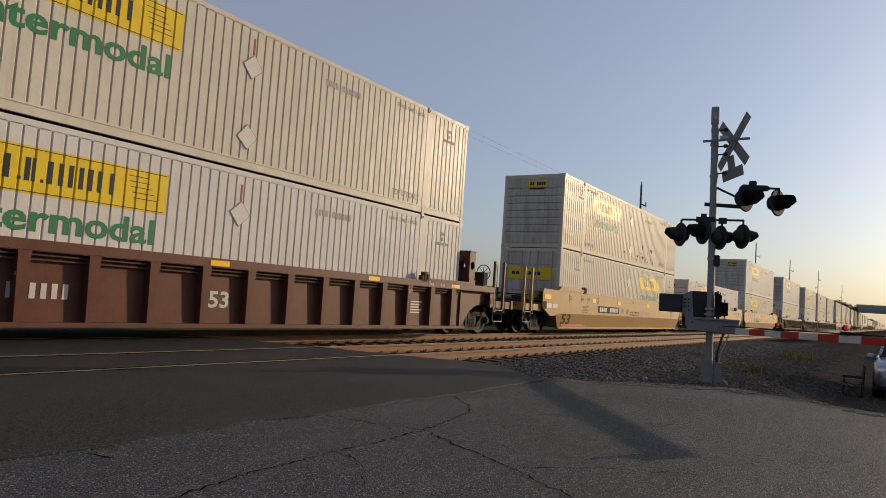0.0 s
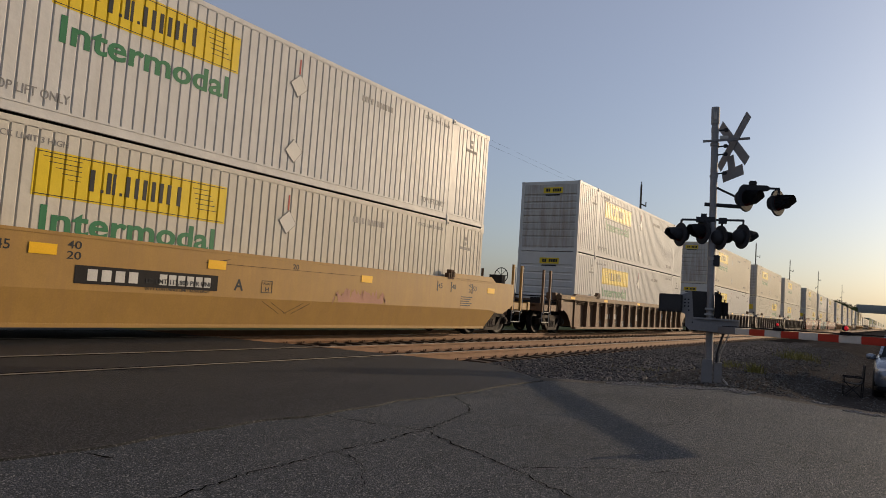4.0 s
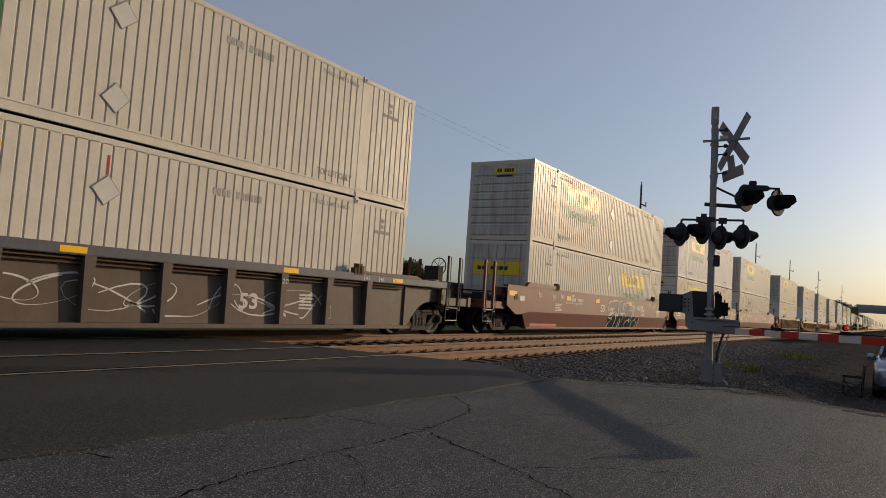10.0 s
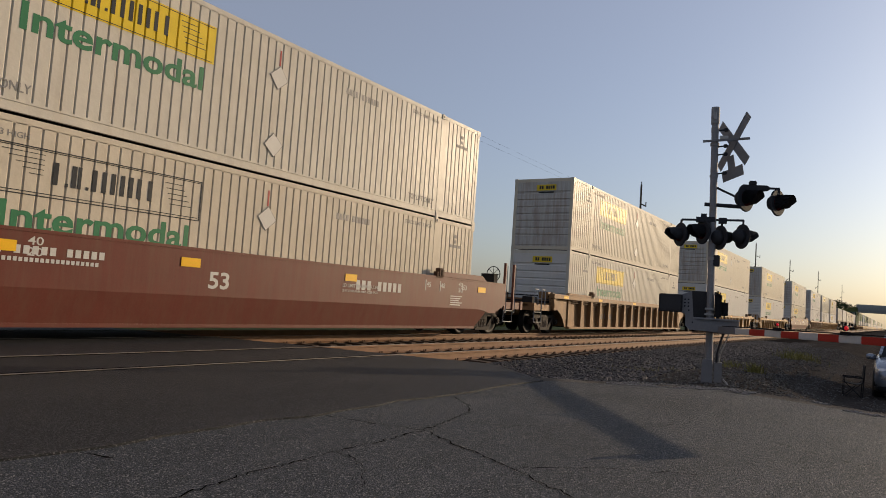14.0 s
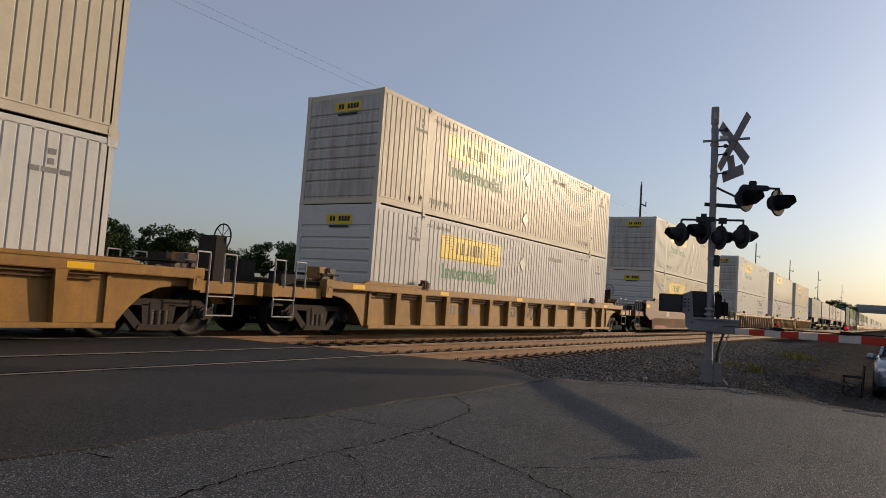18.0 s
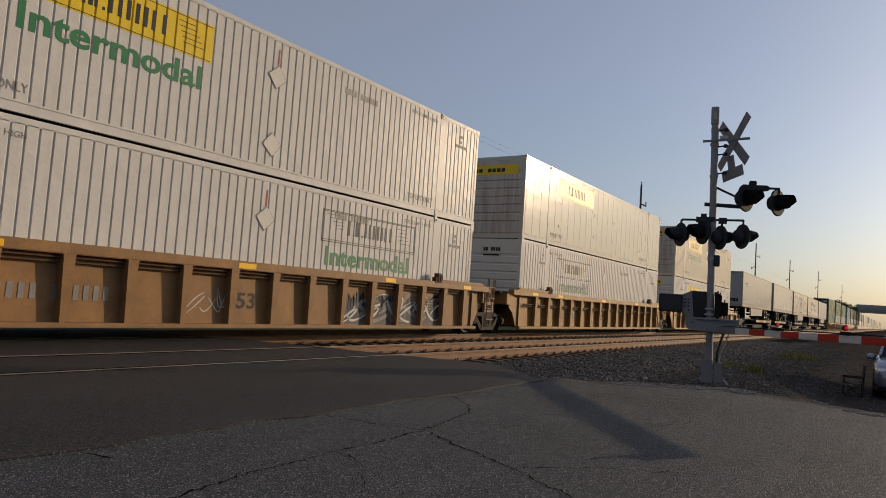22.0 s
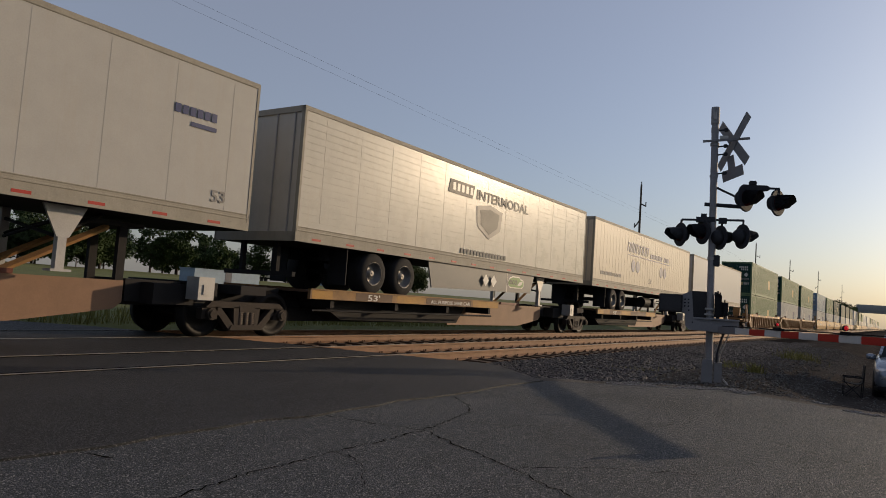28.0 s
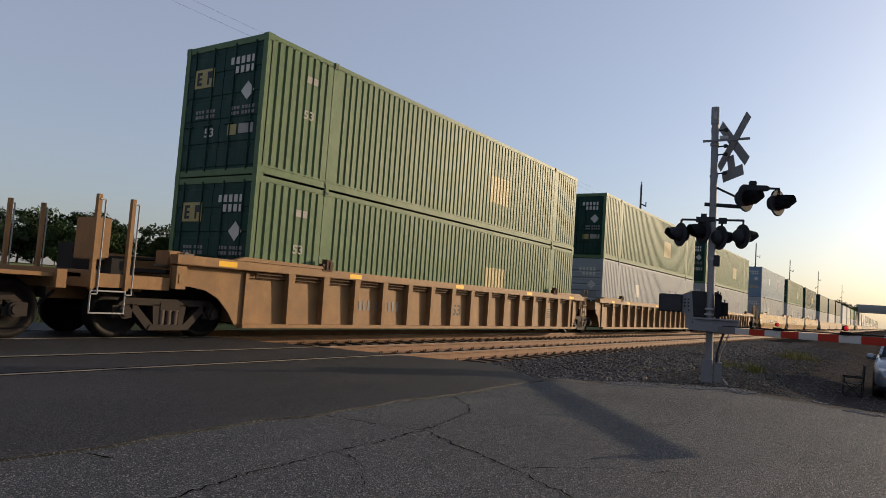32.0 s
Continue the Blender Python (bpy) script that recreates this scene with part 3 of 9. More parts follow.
def make_container(mat, end_mat, lead="nose", brand="panel", seen=True, name="shipping_container", label=""):
    """One 53 ft box, origin under its leading end. lead: which end goes first. brand: the marks on its side."""
    c = thing(name, label, "container", "containers on the train")
    s = M[mat]
    near = Matrix.Translation((0, -W2, 0))
    far = Matrix.Translation((0, W2, 0))
    smooth_side = brand == "reefer"
    deep = 0.004 if smooth_side else 0.036 if brand == "emp" else DEEP
    if smooth_side:
        part("side_panel", shared(("flat", mat), lambda: finish("side_panel", ribbed(0.1, L - 0.1, 0.2, H - 0.1, 0.0), s)), s, c, at=near)
        part("side_panel", shared(("flatf", mat), lambda: finish("side_panel", turned(ribbed(0.1, L - 0.1, 0.2, H - 0.1, 0.0)), s)), s, c, at=far)
    else:
        part("side_panel", shared(("rib", mat, deep), lambda: finish("side_panel", ribbed(0.1, L - 0.1, 0.2, H - 0.1, deep), s)), s, c, at=near)
        part("side_panel", shared(("ribf", mat, deep), lambda: finish("side_panel", turned(ribbed(0.1, L - 0.1, 0.2, H - 0.1, deep)), s)), s, c, at=far)
    part("roof", shared(("roof", mat), lambda: finish("roof", boxes((0.05, L - 0.05, -W2 + 0.04, W2 - 0.04, H - 0.06, H - 0.02)), M["roofm"])), s, c)
    part("underside", shared(("und",), lambda: finish("underside", boxes((0.05, L - 0.05, -W2 + 0.04, W2 - 0.04, 0.06, 0.16)), M["under"])), s, c)
    for y in (-W2, W2 - 0.06):
        part("top_rail", shared(("trail", mat), lambda: finish("top_rail", bbox(0.1, L - 0.1, 0, 0.06, H - 0.12, H - 0.005, 0.008), s)), s, c, at=Matrix.Translation((0, y, 0)))
        part("bottom_rail", shared(("brail", mat), lambda: finish("bottom_rail", prism([(-0.006, 0.045), (0.06, 0.045), (0.06, 0.225), (-0.008, 0.225), (-0.008, 0.19), (0.004, 0.19), (0.004, 0.065), (-0.006, 0.065)], 0.1, L - 0.1, "x"), s)), s, c, at=Matrix.Translation((0, y if y < 0 else y, 0)))
    for x in (0.0, L - 0.13):
        for y in (-W2, W2 - 0.13):
            part("corner_post", shared(("cpost", mat), lambda: finish("corner_post", boxes((0, 0.13, 0, 0.13, 0.14, H - 0.14), (-0.004, 0.17, -0.006, 0.136, 0, 0.14), (-0.004, 0.17, -0.006, 0.136, H - 0.14, H)), s)), s, c, at=Matrix.Translation((x, y, 0)))
    for x in POSTS:
        for y in (-W2 - 0.008, W2 - 0.06):
            part("lift_post", shared(("lpost", mat), lambda: finish("lift_post", boxes((-0.07, 0.07, 0, 0.068, 0.0, H - 0.02), (-0.055, 0.055, -0.02, 0.01, H - 0.13, H + 0.0), (-0.055, 0.055, -0.012, 0.01, 0.02, 0.13)), s)), s, c, at=Matrix.Translation((x, y, 0)))
            part("casting_hole", shared(("chole",), lambda: finish("casting_hole", boxes((-0.032, 0.032, -0.024, 0.0, H - 0.105, H - 0.04)), M["ink"])), s, c, at=Matrix.Translation((x, y if y < 0 else y + 0.092, 0)))
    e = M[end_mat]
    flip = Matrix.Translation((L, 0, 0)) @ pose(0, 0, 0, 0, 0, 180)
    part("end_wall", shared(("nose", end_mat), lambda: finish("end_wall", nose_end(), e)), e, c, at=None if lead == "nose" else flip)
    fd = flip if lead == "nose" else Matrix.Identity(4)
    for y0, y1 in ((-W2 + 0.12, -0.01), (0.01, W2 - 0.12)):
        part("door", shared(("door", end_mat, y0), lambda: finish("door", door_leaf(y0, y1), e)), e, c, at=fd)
    for y in (-0.95, -0.34, 0.34, 0.95):
        part("lock_rod", shared(("rod", end_mat[:5] == "green"), lambda: finish("lock_rod", rods([((0.0, 0, 0.12), (0.0, 0, H - 0.1)), ((-0.01, -0.1, 1.1), (-0.01, 0.16, 1.1))], 0.018), e if end_mat[:5] == "green" else M["galv"])), e, c, at=fd @ Matrix.Translation((0.0, y, 0)))
    for x in (0.01, L - 0.1):
        part("header", shared(("head", mat), lambda: finish("header", boxes((0, 0.09, -W2 + 0.12, W2 - 0.12, H - 0.14, H - 0.01)), s)), s, c, at=Matrix.Translation((x, 0, 0)))
        part("end_sill", shared(("esill", mat), lambda: finish("end_sill", boxes((0, 0.09, -W2 + 0.12, W2 - 0.12, 0.02, 0.15)), s)), s, c, at=Matrix.Translation((x, 0, 0)))
    if not seen:
        return c
    # marks on the sunny side
    x0 = 2.95 if lead == "nose" else L - 6.45
    y = -W2 - 0.004
    if brand in ("panel", "faded", "panelonly", "framed"):
        pm = M["yellow"]
        part("sign_panel", shared(("pan", x0, mat, brand), lambda: finish("sign_panel", ribbed(x0, x0 + 3.5, 1.80, 2.50, deep, 0.004), pm)), pm, c, "yellow painted sign panel", at=near)
        part("sign_lettering", shared(("panm", x0), lambda: finish("sign_lettering", sign_bars(x0, deep), M["ink"])), pm, c, "black sign marks", at=near)
        if brand == "framed":
            part("sign_border", shared(("panb", x0), lambda: finish("sign_border", border(x0 - 0.05, x0 + 3.55, 1.74, 2.56, deep), M["ink"])), pm, c, at=near)
        if brand != "panelonly":
            words_on(c, "Intermodal", 0.58, 3.15, "inkgreen", x0 + 0.12, 1.27, y)
    elif brand == "outline":
        part("sign_lettering", shared(("panm", x0), lambda: finish("sign_lettering", sign_bars(x0, deep), M["ink"])), M["ink"], c, "black sign marks", at=near)
        part("sign_border", shared(("pano", x0), lambda: finish("sign_border", border(x0, x0 + 3.5, 1.78, 2.5, deep, 0.016), M["ink"])), M["ink"], c, at=near)
        words_on(c, "Intermodal", 0.58, 3.15, "inkgreen", x0 + 0.12, 1.27, y)
    elif brand == "reefer":
        part("sign_panel", shared(("panr",), lambda: finish("sign_panel", boxes((2.8, 6.4, -0.004, 0, 1.92, 2.62)), M["yellow"])), s, c, "yellow sign panel", at=near)
        part("sign_lettering", shared(("panmr",), lambda: finish("sign_lettering", sign_bars(2.85, 0.0, 0.12), M["ink"])), s, c, at=near)
        for x in [0.7 + 0.62 * i for i in range(25)]:
            part("panel_joint", shared(("pj",), lambda: finish("panel_joint", boxes((-0.006, 0.006, -0.003, 0.002, 0.22, H - 0.13)), M["greywhite"])), s, c, at=near @ Matrix.Translation((x, 0, 0)))
        for x in (3.0, 6.6, 9.0, 12.9):
            for z in (0.8, 1.7):
                part("rivet_disc", shared(("rd",), lambda: finish("rivet_disc", lathe([(0.0, -0.014), (0.06, -0.012), (0.07, 0.0)], 12), s)), s, c, at=near @ Matrix.Translation((x, 0, z)))
        words_on(c, "TOP LIFT ONLY", 0.2, 1.15, "inkgrey", L - 3.4, 0.34, y)
        words_on(c, "TOP LIFT ONLY", 0.2, 1.15, "inkgrey", 2.22, 0.34, y)
    elif brand == "emp":
        part("sign_panel", shared(("emp", lead), lambda: finish("sign_panel", ribbed(9.3, 10.6, 0.9, 1.75, deep, 0.004), M["logocream"])), s, c, "faded yellow logo panel", at=near)
        words_on(c, "53", 0.26, 0.3, "inkfaint", 1.12, 1.42, y)
        part("stencil", shared(("empst",), lambda: finish("stencil", bars([(1.15, 1.3, 2.2, 2.35), (1.35, 1.48, 2.2, 2.35)], 0), M["inkfaint"])), s, c, at=Matrix.Translation((0, y, 0)))
    elif brand == "square":
        part("sign_panel", shared(("sq",), lambda: finish("sign_panel", ribbed(10.6, 12.2, 1.1, 2.0, deep, 0.004), M["inkblue"])), s, c, "dark purple-blue logo panel", at=near)
        part("logo_disc", shared(("sqd",), lambda: finish("logo_disc", ribbed(4.6, 5.2, 1.4, 2.0, deep, 0.004), M["placard"])), s, c, "white round logo", at=near)
    # small stencils and placard holders
    if brand in ("panel", "framed", "panelonly", "outline", "plain"):
        for x in (1.55, L - 2.75):
            part("stencil", shared(("st1",), lambda: finish("stencil", bars([(0.12, 0.24, 2.44, 2.53), (0.13, 0.22, 2.29, 2.38), (-0.12, 0.02, 2.16, 2.24), (0.05, 0.3, 2.16, 2.24), (0.33, 0.48, 2.16, 2.24)], 0), M["inkgrey"])), s, c, at=Matrix.Translation((x if x < 3 else x + 1.6, y, 0)))
        words_on(c, "TOP LIFT ONLY", 0.2, 1.15, "inkgrey", 2.22, 0.34, y)
        words_on(c, "TOP LIFT ONLY", 0.2, 1.15, "inkgrey", L - 3.4, 0.34, y)
        words_on(c, "STACK LIMIT 3 HIGH", 0.13, 1.2, "inkgrey", 2.22, 2.58, y)
        words_on(c, "STACK LIMIT 3 HIGH", 0.13, 1.2, "inkgrey", L - 3.45, 2.58, y)
        part("stencil", shared(("ser",), lambda: finish("stencil", bars([(12.0 + 0.11 * i, 12.075 + 0.11 * i, 2.32, 2.46) for i in range(4)] + [(12.55 + 0.11 * i, 12.625 + 0.11 * i, 2.32, 2.46) for i in range(6)], 0), M["inkfaint"])), s, c, at=Matrix.Translation((-1.9, y, 0)))
        for z in (0.66, 2.05):
            holder = part("placard_holder", shared(("diab",), lambda: finish("placard_holder", diamond(0.235), M["placard"])), s, c, "pale diamond placard holder", at=pose(8.05, y - 0.010, z, 0, 4 if z > 1 else -5, 0))
            part("holder_rim", shared(("diar",), lambda: finish("holder_rim", diamond(0.255), M["inkgrey"])), s, holder, at=Matrix.Translation((0, 0.005, 0)))
        part("red_strip", shared(("rs",), lambda: finish("red_strip", boxes((-0.02, 0.02, -0.003, 0, 2.3, 2.62)), M["redlabel"])), s, c, at=Matrix.Translation((8.05, y, 0)))
    # marks on the leading end
    if brand in ("panel", "framed", "panelonly", "outline", "plain", "reefer"):
        em = M["yellow"] if brand != "outline" else M["placard"]
        zc = 2.40 if lead == "nose" else 1.95
        if lead == "door" and brand != "reefer":
            part("end_sign", shared(("esd", brand == "outline"), lambda: finish("end_sign", boxes((0.004, 0.014, -1.02, 0.98, 1.66, 2.14)), em)), s, c, "wide sign panel across both doors")
            part("end_sign_lettering", shared(("esdm",), lambda: finish("end_sign_lettering", end_bars(1.78, 1.3), M["ink"])), s, c)
        else:
            part("end_sign", shared(("es", brand == "outline", lead, brand == "reefer"), lambda: finish("end_sign", boxes((0.004, 0.012, -0.55, 0.3, zc, zc + 0.24)) if brand != "reefer" else boxes((0.004, 0.012, -1.0, 1.0, 2.25, 2.6)), em)), s, c, "small sign panel", at=None)
            part("end_sign_lettering", shared(("esm", lead, brand == "reefer"), lambda: finish("end_sign_lettering", end_bars(zc) if brand != "reefer" else end_bars(2.28, 1.3), M["ink"])), s, c)
    if brand == "emp" or brand == "square":
        part("end_stencil", shared(("eemp",), lambda: finish("end_stencil", boxes(*[(0.004, 0.012, -0.95 + 0.16 * (i % 5), -0.85 + 0.16 * (i % 5), 2.35 - 0.2 * (i // 5), 2.5 - 0.2 * (i // 5)) for i in range(9)]), M["inkwhite"])), s, c, "white stencilled marks")
        part("end_logo", shared(("elogo",), lambda: finish("end_logo", boxes((0.004, 0.012, 0.3, 0.95, 1.95, 2.36)), M["logocream"])), s, c, "faded yellow logo panel")
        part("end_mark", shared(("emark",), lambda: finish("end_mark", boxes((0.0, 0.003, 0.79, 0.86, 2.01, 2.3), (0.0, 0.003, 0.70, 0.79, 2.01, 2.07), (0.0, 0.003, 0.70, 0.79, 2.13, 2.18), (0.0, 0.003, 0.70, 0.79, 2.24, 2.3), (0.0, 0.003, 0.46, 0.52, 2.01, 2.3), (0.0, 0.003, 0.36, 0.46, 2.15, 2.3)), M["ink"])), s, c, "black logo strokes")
        part("end_label", shared(("elab",), lambda: finish("end_label", boxes((0.004, 0.012, -0.55, -0.28, 0.85, 1.07)), M["logocream"])), s, c, "yellow label")
        part("end_label", shared(("elab2",), lambda: finish("end_label", boxes((0.004, 0.012, -1.05, -0.62, 0.87, 1.07)), M["inkfaint"])), s, c, "pale label")
        if ("end53",) not in MESH:
            MESH[("end53",)] = words("lettering", "53", 0.26, 0.3, M["inkwhite"], c, pose(0.004, 0.47, 0.86, 0, 0, -90)).data
        else:
            part("lettering", MESH[("end53",)], M["inkwhite"], c, at=pose(0.004, 0.47, 0.86, 0, 0, -90))
        part("end_stencil", shared(("eemp2",), lambda: finish("end_stencil", boxes(*[(0.004, 0.012, y_ - 0.07, y_, z_, z_ + 0.07) for z_ in (1.27, 1.38) for y_ in (0.8, 0.7, 0.6, 0.45, 0.35, 0.25, -0.32, -0.42, -0.52, -0.67, -0.77, -0.87, -0.97)]), M["inkgrey"])), s, c, "grey stencilled lines")
        part("end_placard", shared(("eplac",), lambda: finish("end_placard", diamond_x(0.2), M["placard"])), s, c, at=Matrix.Translation((0.004, -0.8, 1.75)))
    return c


def words_on(c, text, size, width, ink, x, z, y):
    key = ("w", text, ink, width)
    if key not in MESH:
        ob = words("lettering", text, size, width, M[ink], c, pose(x, y, z))
        MESH[key] = ob.data
    else:
        ob = part("lettering", MESH[key], M[ink], c, at=pose(x, y, z))
    return ob


def sign_bars(x0, deep, zup=0.0):
    """Dark marks of a trade name: plain upright bars, ruled flourishes at both ends, a thin rim."""
    bm = bmesh.new()
    z0, z1 = 1.99 + zup, 2.33 + zup
    for dx, w in ((0.86, 0.075), (1.05, 0.045), (1.14, 0.075), (1.24, 0.05), (1.37, 0.045), (1.47, 0.07), (1.63, 0.07), (1.78, 0.07), (1.94, 0.07), (2.09, 0.07), (2.24, 0.07), (2.44, 0.075)):
        low = w == 0.045
        box(bm, x0 + dx, x0 + dx + w, -0.008, -0.004, z0, z0 + 0.05 if low else z1)
    for i in range(5):
        box(bm, x0 + 0.12 + i * 0.1, x0 + 0.72, -0.007, -0.004, 2.4 - i * 0.075 + zup, 2.41 - i * 0.075 + zup)
        box(bm, x0 + 2.75 + 0.03 * i, x0 + 3.1 + 0.05 * i, -0.007, -0.004, 2.36 - i * 0.09 + zup, 2.372 - i * 0.09 + zup)
    box(bm, x0 + 0.04, x0 + 3.46, -0.007, -0.004, 2.46 + zup, 2.472 + zup)
    box(bm, x0 + 0.04, x0 + 3.46, -0.007, -0.004, 1.826 + zup, 1.838 + zup)
    return bm


def border(x0, x1, z0, z1, deep, w=0.04):
    bm = bmesh.new()
    for a in ((x0, x1, z0, z0 + w), (x0, x1, z1 - w, z1), (x0, x0 + w, z0 + w, z1 - w), (x1 - w, x1, z0 + w, z1 - w)):
        box(bm, a[0], a[1], -0.008, -0.004, a[2], a[3])
    return bm


def end_bars(z, wide=0.7):
    bm = bmesh.new()
    y = 0.18 if wide < 1 else 0.75
    for i in range(7):
        w = wide / 9
        if i != 2:
            box(bm, 0.0, 0.004, y - w, y, z + 0.06, z + 0.19)
        y -= w * 1.25
    if wide < 1:
        box(bm, 0.0, 0.01, -0.45, 0.2, z - 0.1, z - 0.05)
    return bm


def diamond(r):
    bm = bmesh.new()
    v = [bm.verts.new(p) for p in ((0, -0.004, -r), (r, -0.004, 0), (0, -0.004, r), (-r, -0.004, 0))]
    bm.faces.new(v)
    g = bmesh.ops.extrude_face_region(bm, geom=bm.faces[:])
    bmesh.ops.translate(bm, verts=[e for e in g["geom"] if isinstance(e, bmesh.types.BMVert)], vec=(0, 0.004, 0))
    bmesh.ops.recalc_face_normals(bm, faces=bm.faces[:])
    return bm


def diamond_x(r):
    bm = diamond(r)
    bmesh.ops.rotate(bm, verts=bm.verts[:], cent=(0, 0, 0), matrix=Matrix.Rotation(radians(-90), 3, "Z"))
    return bm


# trucks, wheels, couplers
WHEEL_R = 0.46


def wheelset_mesh():
    bm = bmesh.new()
    for y in (-0.755, 0.755):
        s = 1 if y > 0 else -1
        w = lathe([(0.05, s * 0.09), (0.11, s * 0.09), (0.12, s * 0.03), (0.33, s * 0.02), (0.36, s * 0.07), (WHEEL_R - 0.01, s * 0.07), (WHEEL_R, -s * 0.06), (WHEEL_R + 0.028, -s * 0.075), (WHEEL_R + 0.02, -s * 0.10), (0.36, -s * 0.09), (0.33, -s * 0.03), (0.05, -s * 0.03)], 28)
        bmesh.ops.translate(w, verts=w.verts[:], vec=(0, y, 0))
        me = bpy.data.meshes.new("tmp")
        w.to_mesh(me)
        w.free()
        bm.from_mesh(me)
        bpy.data.meshes.remove(me)
    rod(bm, (0, -1.1, 0), (0, 1.1, 0), 0.085, 14)
    return bm


def sideframe():
    """Cast truck side with its two windows, at y = 0, facing -y."""
    bm = bmesh.new()
    def slab(pts, y0, y1):
        p = prism(pts, y0, y1, "y")
        me = bpy.data.meshes.new("tmp")
        p.to_mesh(me)
        p.free()
        bm.from_mesh(me)
        bpy.data.meshes.remove(me)
    t0, t1 = -0.08, 0.08
    slab([(-1.08, 0.36), (-0.72, 0.36), (-0.72, 0.60), (-1.08, 0.56)], t0, t1)
    slab([(0.72, 0.36), (1.08, 0.36), (1.08, 0.56), (0.72, 0.60)], t0, t1)
    slab([(-1.0, 0.58), (1.0, 0.58), (0.85, 0.70), (-0.85, 0.70)], t0, t1)
    slab([(-0.80, 0.56), (-0.66, 0.60), (-0.30, 0.24), (-0.42, 0.16)], t0, t1)
    slab([(0.66, 0.60), (0.80, 0.56), (0.42, 0.16), (0.30, 0.24)], t0, t1)
    slab([(-0.42, 0.15), (0.42, 0.15), (0.36, 0.25), (-0.36, 0.25)], t0 - 0.02, t1)
    slab([(-0.30, 0.24), (-0.20, 0.24), (-0.20, 0.60), (-0.34, 0.60)], t0, t1)
    slab([(0.20, 0.24), (0.30, 0.24), (0.34, 0.60), (0.20, 0.60)], t0, t1)
    for x in (-0.89, 0.89):
        rod(bm, (x, -0.16, WHEEL_R), (x, 0.05, WHEEL_R), 0.115, 14)
        rod(bm, (x, -0.19, WHEEL_R), (x, -0.15, WHEEL_R), 0.075, 12)
    return bm


def coils():
    bm = bmesh.new()
    for x in (-0.14, 0.0, 0.14):
        for i in range(6):
            z = 0.27 + i * 0.042
            rod(bm, (x, -0.05, z), (x, -0.05, z + 0.022), 0.062, 10)
        rod(bm, (x, -0.05, 0.25), (x, -0.05, 0.52), 0.04, 8)
    return bm


WHEELSETS = []


def add_truck(car, x):
    wm = shared(("wheelset",), lambda: finish("wheelset", wheelset_mesh(), M["wheel"], True))
    for dx in (-0.89, 0.89):
        part("wheelset", wm, M["wheel"], car, at=Matrix.Translation((x + dx, 0, WHEEL_R)))
    for y, a in ((-0.98, 0), (0.98, 180)):
        f = part("side_frame", shared(("sf",), lambda: finish("side_frame", sideframe(), M["truck"])), M["truck"], car, at=Matrix.Translation((x, y, 0)) @ pose(0, 0, 0, 0, 0, a))
        part("spring_pack", shared(("coil",), lambda: finish("spring_pack", coils(), M["spring"])), M["spring"], f)
    part("bolster", shared(("bol",), lambda: finish("bolster", boxes((-0.19, 0.19, -1.07, 1.07, 0.5, 0.64), (-0.3, 0.3, -0.35, 0.35, 0.62, 0.78), (-0.6, -0.5, -0.8, 0.8, 0.35, 0.45), (0.5, 0.6, -0.8, 0.8, 0.35, 0.45)), M["truck"])), M["truck"], car, at=Matrix.Translation((x, 0, 0)))


